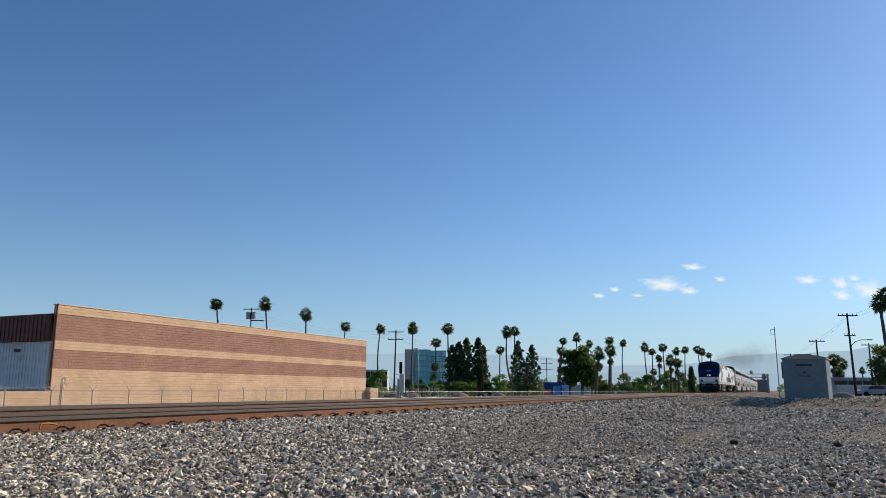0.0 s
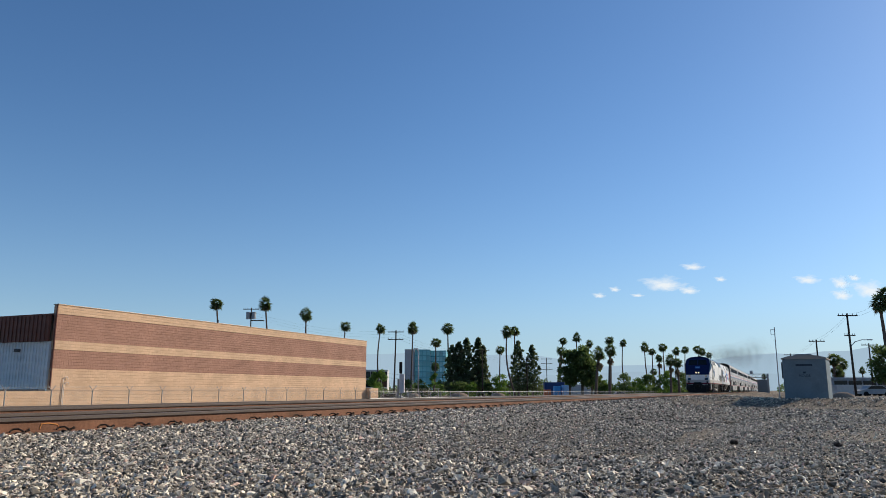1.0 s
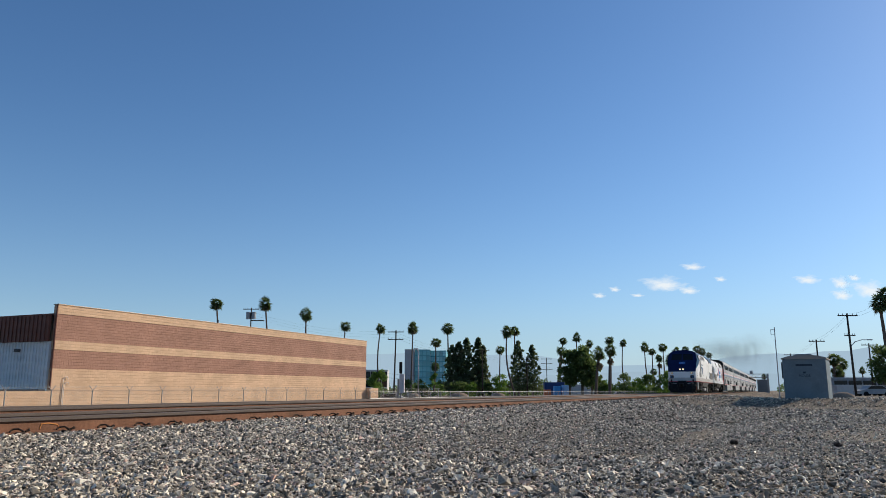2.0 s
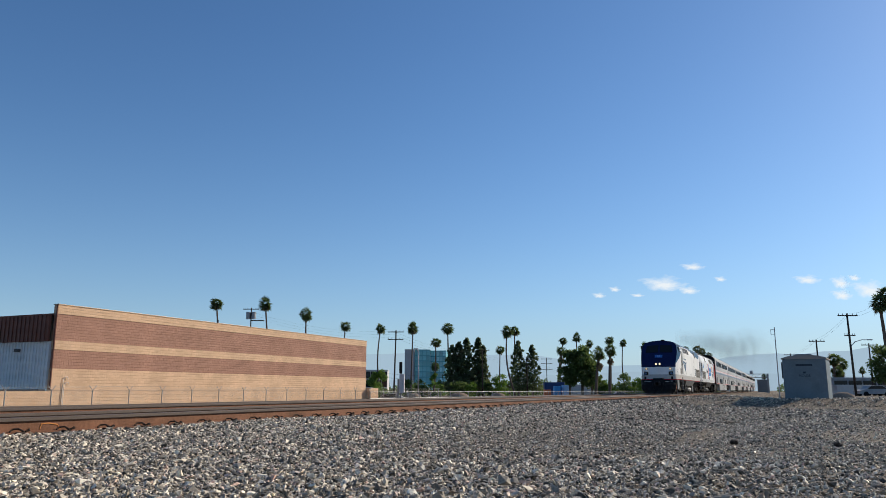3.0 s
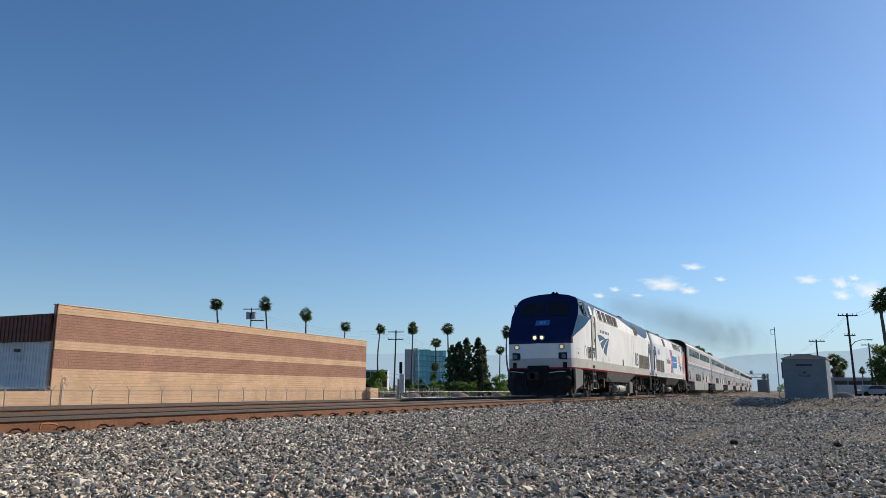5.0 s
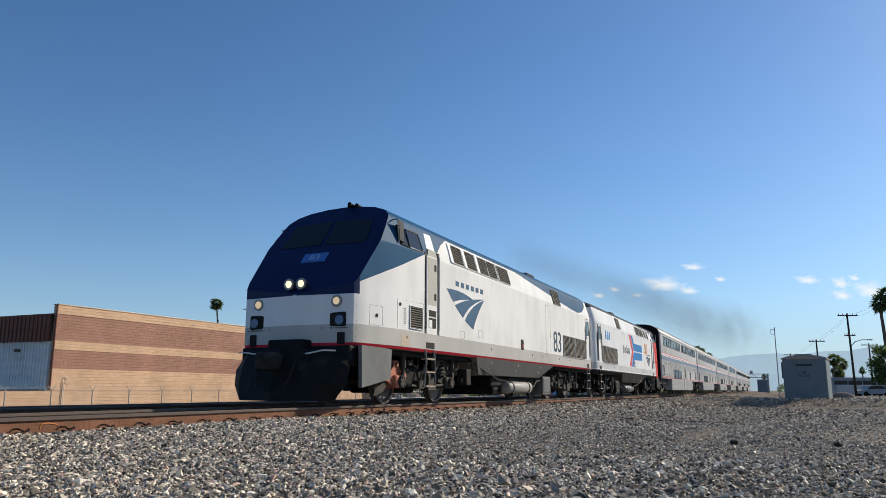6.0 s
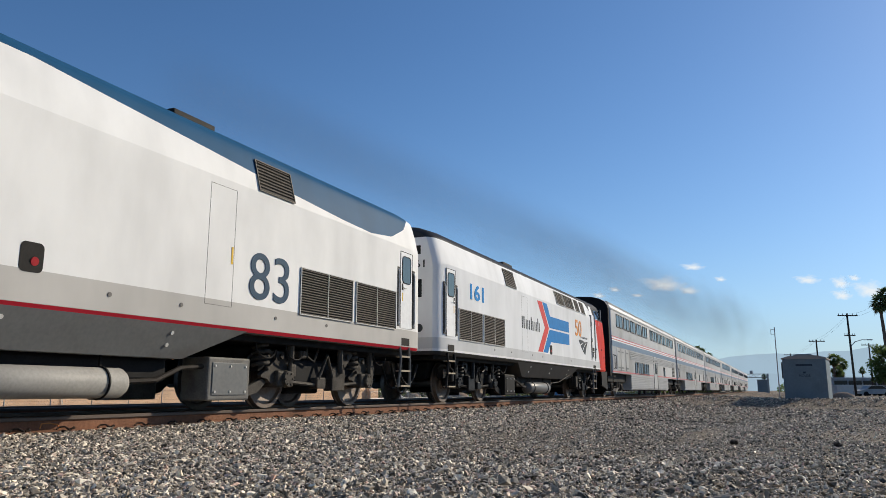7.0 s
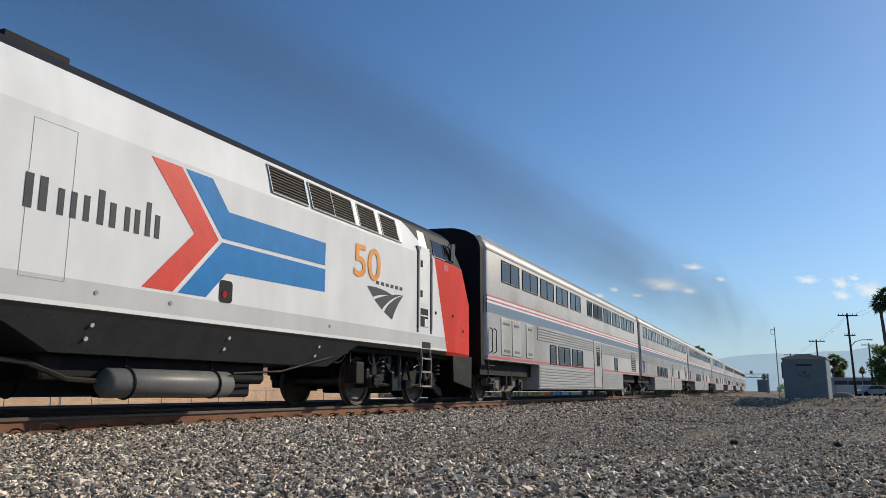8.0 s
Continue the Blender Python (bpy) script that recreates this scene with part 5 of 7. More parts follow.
def digits(e, text, u0, u1, z0, z1, side, mat, name="number", x=1.524, bold=0.0):
    """Figures painted on the side, fitted to the field."""
    c = bpy.data.curves.new(name, "FONT")
    c.body, c.extrude, c.offset = text, 0.004, bold
    tmp = new("tmp", c)
    bpy.context.view_layer.update()
    mesh = bpy.data.meshes.new_from_object(tmp.evaluated_get(bpy.context.evaluated_depsgraph_get()))
    bpy.data.objects.remove(tmp)
    co = np.array([v.co for v in mesh.vertices])
    lo, hi = co.min(0), co.max(0)
    adv = side
    start = u0 if side > 0 else u1
    for v in mesh.vertices:
        p = (v.co.x - lo[0]) / (hi[0] - lo[0]) * abs(u1 - u0)
        v.co = (side * x + side * (v.co.z - lo[2]), start + adv * p - MID, z0 + (v.co.y - lo[1]) / (hi[1] - lo[1]) * (z1 - z0))
    mesh.materials.clear()
    mesh.materials.append(mat)
    ob = new(name, mesh)
    ob.parent = e
    return ob


def upright_text(e, text, place, width, height, mat, name="number"):
    """Figures on an end face; place maps (across, up) from the field's centre to a point and its lift."""
    c = bpy.data.curves.new(name, "FONT")
    c.body, c.extrude, c.offset = text, 0.004, 0.01
    tmp = new("tmp", c)
    bpy.context.view_layer.update()
    mesh = bpy.data.meshes.new_from_object(tmp.evaluated_get(bpy.context.evaluated_depsgraph_get()))
    bpy.data.objects.remove(tmp)
    co = np.array([v.co for v in mesh.vertices])
    lo, hi = co.min(0), co.max(0)
    for v in mesh.vertices:
        v.co = place(((v.co.x - lo[0]) / (hi[0] - lo[0]) - 0.5) * width, ((v.co.y - lo[1]) / (hi[1] - lo[1]) - 0.5) * height, v.co.z - lo[2])
    mesh.materials.clear()
    mesh.materials.append(mat)
    ob = new(name, mesh)
    ob.parent = e
    return ob


def letter_bars(e, n, u0, u1, z0, z1, side, mat):
    """A brand word as plain upright bars, one a letter."""
    w = (u1 - u0) / n
    for i in range(n):
        a = u0 + i * w
        plate("letter_bar", e, mat, rect(a + w * 0.2, a + w * 0.8, z0, z1), side, 1.50, 1.525)


def sweep(e, top, bottom, side, mat, proud=1.5255, name="logo_band"):
    """A curved band between two lines of (distance, height)."""
    return plate(name, e, mat, top + bottom[::-1], side, 1.50, proud, "plain painted band of the emblem")


def curve(a, b, c, n=10):
    """A quadratic arc of points."""
    return [((1 - q) ** 2 * a[0] + 2 * q * (1 - q) * b[0] + q * q * c[0], (1 - q) ** 2 * a[1] + 2 * q * (1 - q) * b[1] + q * q * c[1]) for q in [i / n for i in range(n + 1)]]


def emblem(e, u0, u1, z0, z1, side, mat):
    """Three curved bands that run together to one tip, as a plain shape."""
    def p(a, b):
        uu = u0 + a * (u1 - u0) if side > 0 else u1 - a * (u1 - u0)
        return (uu, z0 + b * (z1 - z0))
    sweep(e, [p(a, b) for a, b in curve((0, 0.86), (0.35, 0.95), (0.72, 0.74))], [p(a, b) for a, b in curve((0.16, 0.56), (0.42, 0.74), (0.72, 0.74))], side, mat)
    sweep(e, [p(a, b) for a, b in curve((0.20, 0.48), (0.5, 0.76), (1.0, 0.86))], [p(a, b) for a, b in curve((0.40, 0.20), (0.58, 0.64), (1.0, 0.86))], side, mat, 1.5275)
    sweep(e, [p(a, b) for a, b in curve((0.46, 0.14), (0.62, 0.60), (1.0, 0.84))], [p(a, b) for a, b in curve((0.68, -0.06), (0.78, 0.40), (1.0, 0.84))], side, mat, 1.5295)


WHEEL_SRC = {}


def wheelset(e, y, r, sense, spin=True):
    if r not in WHEEL_SRC:
        bm = bmesh.new()
        for s in (-1, 1):
            prof = [(0.66, 0.10), (0.70, 0.12), (0.715, r - 0.09), (0.675, r - 0.055), (0.675, r + 0.028), (0.70, r + 0.026), (0.715, r), (0.80, r - 0.012), (0.80, r - 0.07),
                    (0.755, r - 0.10), (0.735, r * 0.55), (0.745, 0.17), (0.81, 0.15), (0.81, 0.0)]
            k = 32
            rings = [[bm.verts.new((s * x, rr * math.cos(2 * math.pi * i / k), rr * math.sin(2 * math.pi * i / k))) for i in range(k)] for x, rr in prof]
            for a, b in zip(rings, rings[1:]):
                for i in range(k):
                    bm.faces.new((a[i], a[(i + 1) % k], b[(i + 1) % k], b[i]))
        tube(bm, (-0.75, 0, 0), (0.75, 0, 0), 0.1, sides=12)
        bmesh.ops.remove_doubles(bm, verts=bm.verts, dist=0.0005)
        bmesh.ops.recalc_face_normals(bm, faces=bm.faces)
        WHEEL_SRC[r] = w = part("wheelset", bm, wheel_steel, e, "steel wheels with grimy faces", pose(0, y, r))
    else:
        w = share("wheelset", WHEEL_SRC[r], e, pose(0, y, r), "steel wheels with grimy faces")
    if spin:
        WHEELS.append((w, r, sense))
    return w


def coil(bm, x, y, z0, z1, r, turns=4):
    """A compression spring wound round a vertical line."""
    n, k, rings = turns * 16, 6, []
    w = 0.034
    for i in range(n + 1):
        q = 2 * math.pi * i / 16
        zc = z0 + w + (z1 - z0 - 2 * w) * i / n
        rings.append([(x + (r + w * math.cos(2 * math.pi * j / k)) * math.cos(q), y + (r + w * math.cos(2 * math.pi * j / k)) * math.sin(q), zc + w * math.sin(2 * math.pi * j / k)) for j in range(k)])
    rows = [[bm.verts.new(p) for p in ring] for ring in rings]
    for a, b in zip(rows, rows[1:]):
        for j in range(k):
            bm.faces.new((a[j], a[(j + 1) % k], b[(j + 1) % k], b[j])).smooth = True
    bm.faces.new(rows[0])
    bm.faces.new(rows[-1][::-1])
    bmesh.ops.recalc_face_normals(bm, faces=bm.faces)
    return bm


def engine_truck(e, u, primer, dust):
    """One truck with two axles at u -/+ 1.37."""
    c = u - MID
    t = part("truck", box(box(box(bmesh.new(), -1.0, 1.0, c - 0.9, c + 0.9, 0.55, 0.85, 0.05), -0.62, 0.62, c - 2.0, c + 2.0, 0.6, 1.05, 0.05), -0.6, 0.6, c - 0.55, c + 0.55, 0.25, 0.7, 0.05), black, e, "dark truck frame")
    for s in (-1, 1):
        bm = bmesh.new()
        prism(bm, [(c - 1.95, 0.62), (c - 1.2, 0.60), (c - 0.75, 0.42), (c + 0.75, 0.42), (c + 1.2, 0.60), (c + 1.95, 0.62), (c + 1.95, 0.84), (c + 0.9, 0.86), (c + 0.6, 0.74), (c - 0.6, 0.74), (c - 0.9, 0.86), (c - 1.95, 0.84)], s * 0.90, s * 1.06)
        part("side_frame", bm, black, t)
        for k in (-1, 1):
            a = c + k * 1.37
            mat = orange_primer if primer and k == -1 else dust
            bm = bmesh.new()
            box(bm, s * 0.86, s * 1.22, a - 0.24, a + 0.22, 0.36, 0.64, 0.04)
            box(bm, s * 1.02, s * 1.2, a + 0.14, a + 0.32, 0.52, 0.76, 0.04)
            prism(bm, [(a - 0.30, 0.42), (a + 0.18, 0.58), (a + 0.02, 0.96), (a - 0.18, 0.96), (a - 0.20, 0.82), (a - 0.58, 0.56), (a - 0.56, 0.52), (a - 0.42, 0.50)], s * 1.05, s * 1.13)
            tube(bm, (s * 1.12, a - 0.06, 0.88), (s * 1.17, a - 0.06, 0.88), 0.05, sides=10)
            box_part = part("journal_box", bm, mat, t, "orange primed journal box" if primer and k == -1 else "grimy journal box")
            bm = bmesh.new()
            tube(bm, (s * 1.2, a, 0.5), (s * 1.28, a, 0.5), 0.15, 0.13, 16)
            for i in range(6):
                q = i * math.pi / 3
                tube(bm, (s * 1.27, a + 0.10 * math.cos(q), 0.5 + 0.10 * math.sin(q)), (s * 1.295, a + 0.10 * math.cos(q), 0.5 + 0.10 * math.sin(q)), 0.018, sides=6)
            part("axle_cover", bm, dust, box_part, "bolted grey axle cover")
            bm = bmesh.new()
            coil(bm, s * 1.06, a - (0.52 if k < 0 else 0.40), 0.62, 1.08, 0.125)
            part("spring", bm, dust, t, "coil spring")
            bm = bmesh.new()
            tube(bm, (s * 1.20, a + 0.12, 0.62), (s * 1.20, a + 0.12, 0.85), 0.04)
            tube(bm, (s * 1.20, a + 0.12, 0.80), (s * 1.20, a + 0.12, 1.16), 0.065, sides=10)
            part("damper", bm, dust, t)
            bm = bmesh.new()
            bar(bm, [(s * 1.12, a - k * 0.2, 0.45), (s * 1.12, c + k * 0.28, 0.40)], 0.035)
            box(bm, s * 1.0, s * 1.2, *((c + 0.10, c + 0.55, 0.30, 0.70) if k > 0 else (c - 0.40, c - 0.12, 0.34, 0.54)), 0.02)
            part("traction_link", bm, dust, t)
        bm = bmesh.new()
        tube(bm, (s * 1.22, c + 0.35, 0.62), (s * 1.22, c + 0.30, 1.14), 0.06, sides=10)
        prism(bm, [(c + 0.48, 0.93), (c + 0.61, 0.73), (c + 0.93, 1.02), (c + 0.54, 1.16)], s * 1.08, s * 1.15)
        tube(bm, (s * 1.14, c + 0.68, 0.95), (s * 1.19, c + 0.68, 0.95), 0.05, sides=8)
        box(bm, s * 1.05, s * 1.2, c - 0.95, c - 0.75, 0.86, 1.0, 0.03)
        bar(bm, [(s * 1.15, c - 0.7, 1.12), (s * 1.18, c - 0.72, 0.9), (s * 1.18, c - 0.5, 0.82), (s * 1.15, c - 0.3, 1.1)], 0.02)
        bar(bm, [(s * 1.18, c - 0.35, 0.5), (s * 1.2, c - 0.1, 0.95), (s * 1.2, c + 0.1, 0.55)], 0.03)
        part("hanger", bm, dust, t)
        bm = bmesh.new()
        prism(bm, [(c - 2.35, 0.18), (c - 1.95, 0.28), (c - 1.75, 0.44), (c - 1.85, 0.5), (c - 2.3, 0.34)], s * 1.0, s * 1.08)
        part("sand_bracket", bm, dust, t)


def ladder(e, u0, u1, side, name="ladder", mat=None):
    lad = None
    for u in (u0, u1):
        bm = bar(bmesh.new(), [(side * 1.5, u - MID, 1.22), (side * 1.53, u - MID, 0.95), (side * 1.5, u - MID - (0.06 if u == u0 else -0.06), 0.38)], 0.028, 5)
        if lad is None:
            lad = part(name, bm, mat or frame_grey, e, "steel side ladder")
        else:
            part("stile", bm, mat or frame_grey, lad)
    for z in (0.40, 0.72, 1.02):
        part("rung", box(bmesh.new(), side * 1.40, side * 1.54, u0 - MID, u1 - MID, z - 0.015, z + 0.02), material("rung_tan", (0.34, 0.29, 0.22), 0.7, 0, 0.2, 6), lad)


def grab(e, u, z0, z1, side):
    """A handrail in its dark pocket."""
    bm = bmesh.new()
    box(bm, side * 1.47, side * 1.5235, u - MID - 0.055, u - MID + 0.055, z0, z1)
    p = part("handrail_pocket", bm, material("pocket_grey", (0.075, 0.07, 0.066), 0.6), e)
    bm = bmesh.new()
    bar(bm, [(side * 1.515, u - MID, z0 + 0.04), (side * 1.545, u - MID, z0 + 0.12), (side * 1.545, u - MID, z1 - 0.12), (side * 1.515, u - MID, z1 - 0.04)], 0.017)
    part("handrail", bm, pale, p, "steel handrail")

def locomotive(first):
    e = thing("locomotive", "white and blue diesel locomotive with a raked cab front" if first else "white diesel locomotive with a red and blue arrow emblem", "locomotive", "train")
    blue = (0.022, 0.09, 0.185)
    if first:
        top = [(0, 2.12), (0.93, 2.18), (1.06, 2.40), (3.9, 3.44), (4.68, 3.60), (5.0, 3.85), (5.45, 4.06), (11.0, 4.06), (12.0, 3.97), (14.0, 3.80), (16.0, 3.62), (17.6, 3.50), (18.6, 3.46), (19.5, 3.56), (20.2, 3.85), (20.5, 4.1), (LOCO, 4.3)]
        paint = livery("silver_blue_livery", (0.80, 0.80, 0.79), (0.50, 0.485, 0.46), 1.60, (0.55, 0.03, 0.05), 1.235, blue, top)
    else:
        top = [(0, 3.44), (2.6, 3.44), (3.7, 3.46), (4.3, 3.60), (4.9, 3.95), (5.2, 4.07), (12, 4.07), (20.6, 4.05), (LOCO, 4.05)]
        paint = livery("white_arrow_livery", (0.745, 0.76, 0.78), (0.56, 0.57, 0.58), 1.57, (0.76, 0.76, 0.76), 1.30, (0.03, 0.033, 0.04), top,
                       (0.62, 0.06, 0.045), [(1.0, 2.95), (1.48, 3.11), (3.46, 3.78), (5.0, 4.3)])
    side = 1 if first else -1
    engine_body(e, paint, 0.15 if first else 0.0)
    white = material("body_white", (0.78, 0.785, 0.785), 0.42, 0, 0.08, 1.5)
    cream = material("door_grey_beige", (0.44, 0.43, 0.38), 0.5, 0, 0.08, 2)
    joint = material("panel_joint", (0.18, 0.17, 0.16), 0.7) if first else material("panel_joint_grey", (0.30, 0.30, 0.30), 0.7)
    ink = material("ink_blue_grey", (0.03, 0.065, 0.11), 0.6) if first else material("ink_grey", (0.055, 0.06, 0.065), 0.5)
    # underframe, fuel tank fairing, equipment below the floor
    part("underframe", box(bmesh.new(), -1.30, 1.30, 1.4 - MID, 20.7 - MID, 1.06, 1.18, 0.02), black, e)
    bm = loft([[(x, y - MID, z) for y, z, x in ((7.2, 1.19, k * 1.5), (14.85, 1.19, k * 1.5), (13.75, 0.74, k * 1.26), (7.95, 0.74, k * 1.26))] for k in (-1, 1)])
    part("fuel_tank_fairing", bm, frame_grey if first else material("fairing_black", (0.045, 0.047, 0.05), 0.4, 0, 0.2, 3), e, "dark fairing over the fuel tank")
    part("fuel_tank", box(bmesh.new(), -1.05, 1.05, 9.5 - MID, 13.7 - MID, 0.42, 0.76, 0.06), black, e)
    part("battery_box", box(bmesh.new(), -1.0, 1.0, 9.8 - MID, 11.2 - MID, 0.2, 0.7, 0.05), black, e)
    for s in (-1, 1):
        tank = part("air_reservoir", bmesh.new(), material("reservoir_grey", (0.30, 0.29, 0.27), 0.5, 0, 0.15, 3) if first else material("reservoir_dark", (0.14, 0.14, 0.14), 0.4, 0, 0.15, 3), e, "air reservoir cylinder")
        rr, n = 0.19, 24
        prof = [(-1.20, 0.02), (-1.19, 0.11), (-1.165, 0.155), (-1.11, rr), (1.11, rr), (1.165, 0.155), (1.19, 0.11), (1.20, 0.02)]
        rings = [[(s * 1.12 + q * math.cos(2 * math.pi * i / n), 11.68 - MID + y, 0.40 + q * math.sin(2 * math.pi * i / n)) for i in range(n)] for y, q in prof]
        bm2 = loft(rings)
        bm2.to_mesh(tank.data)
        bm2.free()
        tank.data.shade_smooth()
        for y in (10.88, 12.5):
            bm = bmesh.new()
            k = 20
            ring = [(s * 1.12 + 0.2 * math.cos(2 * math.pi * i / k), y - MID, 0.40 + 0.2 * math.sin(2 * math.pi * i / k)) for i in range(k + 1)]
            bar(bm, ring, 0.016, 4)
            bar(bm, [(s * 1.12, y - MID, 0.6), (s * 1.12, y - MID, 0.82)], 0.02, 4)
            part("strap", bm, black, tank)
        part("equipment_box", box(bmesh.new(), s * 0.7, s * 1.22, 14.35 - MID, 15.3 - MID, 0.16, 0.80, 0.03), material("box_grey", (0.15, 0.145, 0.135), 0.6, 0, 0.25, 4, dirt=(0.06, 0.055, 0.05), dirt_at=0.56) if first else black, e, "equipment box below the sill")
        lid = part("box_lid", box(bmesh.new(), s * 1.215, s * 1.235, 14.43 - MID, 15.22 - MID, 0.24, 0.72, 0.008), frame_grey if first else black, e, "bolted lid of the equipment box")
        for u, z in ((14.48, 0.29), (14.48, 0.67), (15.17, 0.29), (15.17, 0.67), (14.82, 0.29), (14.82, 0.67)):
            part("lid_bolt", tube(bmesh.new(), (s * 1.23, u - MID, z), (s * 1.25, u - MID, z), 0.018, sides=6), pale, lid)
        for u in (8.5, 10.9, 13.35):
            for z, x in ((1.08, 1.44), (0.92, 1.355)):
                part("fairing_bolt", tube(bmesh.new(), (s * (x - 0.02), u - MID, z), (s * (x + 0.012), u - MID, z - 0.012), 0.028, sides=10), pale, e)
        bm = bar(bmesh.new(), [(s * 1.36, 7.4 - MID, 1.02), (s * 1.3, 9.4 - MID, 0.62), (s * 1.3, 10.6 - MID, 0.56)], 0.018, 5)
        part("drain_pipe", bm, grime, e)
        for u in (6.2, 7.6, 15.6, 16.4, 19.4):
            part("jumper_loop", bar(bmesh.new(), [(s * 1.28, u + 0.28 * math.sin(q) - MID, 1.10 - 0.22 * math.sin(math.pi * k / 6) - 0.02 * k) for k, q in enumerate([-1.5, -1, -0.5, 0, 0.5, 1, 1.5])], 0.014, 5), black, e)
        part("relay_box", bar(box(box(bmesh.new(), s * 1.1, s * 1.38, 6.78 - MID, 7.08 - MID, 0.44, 0.86, 0.02), s * 1.15, s * 1.3, 6.64 - MID, 6.76 - MID, 0.5, 0.62, 0.02), [(s * 1.24, 7.1 - MID, 0.46), (s * 1.24, 7.1 - MID, 1.1)], 0.02, 4), grime, e)
        # pilot side plate
        plate("pilot_plate", e, frame_grey if first else black, [(1.24, 0.36), (2.42, 0.54), (2.46, 1.17), (1.2, 1.185)], s, 1.36, 1.44, "grey side plate beside the pilot")
        # doors, windows, grilles on both flanks
        if first:
            grille("cab_grille", e, 3.12, 3.76, 1.66, 2.16, s, n=10, rim=white, split=False)
            outline_panel(e, "cab_hatch", 2.55, 3.82, 1.62, 2.26, s, joint)
            outline_panel(e, "small_hatch", 7.3, 7.6, 1.72, 1.92, s, joint)
            outline_panel(e, "small_hatch", 6.0, 6.3, 1.62, 1.80, s, joint)
        outline_panel(e, "nose_hatch", 1.55, 2.0, 1.62, 2.02, s, joint)
        plate("cab_door", e, cream if first else white, rect(4.06, 4.56, 2.28, 3.52), s, 1.44, 1.5225, "cab side door")
        plate("door_cap", e, cream if first else white, rect(4.06, 4.50, 3.40, 3.60), s, 1.42, 1.5215)
        bm = bmesh.new()
        for z0, x0, z1, x1 in ((3.42, 1.528, 4.0, 1.375),):
            v = [bm.verts.new(p) for p in ((s * x0, 4.06 - MID, z0), (s * x0, 4.56 - MID, z0), (s * x1, 4.47 - MID, z1), (s * x1, 4.12 - MID, z1))]
            w = [bm.verts.new((q.co.x - s * 0.08, q.co.y, q.co.z - 0.03)) for q in v]
            bm.faces.new(v)
            bm.faces.new(w[::-1])
            for i in range(4):
                bm.faces.new((v[i], w[i], w[(i + 1) % 4], v[(i + 1) % 4]))
        bmesh.ops.recalc_face_normals(bm, faces=bm.faces)
        part("door_head", bm, white, e, "white panel over the cab door")
        # step opening: its inner shade is a flush black plate
        step = plate("step_well", e, louver_dark, rect(4.12, 4.52, 1.74, 2.16), s, 1.42, 1.5235, "black plate as the shaded step opening below the door")
        part("step_tread", box(bmesh.new(), s * 1.46, s * 1.528, 4.12 - MID, 4.52 - MID, 1.98, 2.01), pale, step)
        part("step_plate", box(bmesh.new(), s * 1.46, s * 1.527, 4.14 - MID, 4.30 - MID, 1.75, 1.93), white, step)
        for z in (2.5, 3.2):
            plate("door_latch", e, louver_dark, rect(4.42, 4.54, z - 0.09, z + 0.07), s, 1.5, 1.5255)
        grab(e, 3.95, 1.60, 3.50, s)
        grab(e, 4.66, 1.60, 3.58, s)
        # toe openings are not cut; black plates put their shade on the sill
        plate("toe_hole", e, louver_dark, rect(3.98, 4.44, 1.26, 1.40), s, 1.45, 1.5245, "black plate as the shaded toe opening in the sill")
        plate("toe_hole", e, louver_dark, rect(19.95, 20.32, 1.26, 1.42), s, 1.45, 1.5245, "black plate as the shaded toe opening in the sill")
        # raked cab side windows
        for nm, a, b in (("cab_window", 3.12, 3.80), ("cab_quarter_window", 2.64, 3.09)):
            bm = bmesh.new()
            f0, f1 = (1.522, 3.47), (1.405, 3.90)
            v = [bm.verts.new((s * x, y - MID, z)) for (x, z), y in ((f0, a + 0.02), (f0, b), (f1, b - 0.08), (f1, a))]
            w = [bm.verts.new((q.co.x - s * 0.06, q.co.y, q.co.z - 0.02)) for q in v]
            bm.faces.new(v)
            bm.faces.new(w[::-1])
            for i in range(4):
                bm.faces.new((v[i], w[i], w[(i + 1) % 4], v[(i + 1) % 4]))
            bmesh.ops.recalc_face_normals(bm, faces=bm.faces)
            pane = part(nm, bm, dark_glass, e, "dark tinted cab window")
            bm = bmesh.new()
            ring = [(s * (x + 0.006), y - MID, z) for (x, z), y in ((f0, a + 0.02), (f0, b), (f1, b - 0.08), (f1, a), (f0, a + 0.02))]
            bar(bm, ring, 0.013, 4)
            part("window_frame", bm, pale if b > 3.5 else black, pane, "bright metal window frame" if b > 3.5 else "black window frame")
        glass = plate("mirror", e, material("mirror_back", (0.02, 0.021, 0.024), 0.45), [(2.59, 3.55), (2.80, 3.52), (2.76, 3.93), (2.71, 3.97), (2.54, 3.98)], s, 1.505, 1.535, "dark folding mirror with a grey arm")
        bm = bar(bmesh.new(), [(s * 1.38, 2.6 - MID, 3.52), (s * 1.52, 2.57 - MID, 3.5), (s * 1.52, 2.51 - MID, 4.0), (s * 1.34, 2.56 - MID, 4.0)], 0.016)
        part("mirror_arm", bm, frame_grey, glass)
        # roof-edge louvers
        for a, b, split in ((5.62, 6.34, False), (6.55, 7.28, False), (7.48, 8.95, True), (9.08, 10.12, False)):
            grille("roof_louver", e, a, b, 3.50, 4.00, s, 1.505, 1.365, 9, white if first else pale, split)
        for a in (5.46, 6.40, 7.33):
            bm = bmesh.new()
            v = [bm.verts.new((s * (x + o), y - MID, z)) for o in (-0.02, 0.03) for x, z, y in ((1.505, 3.5, a), (1.505, 3.5, a + 0.13), (1.365, 4.0, a + 0.13), (1.365, 4.0, a))]
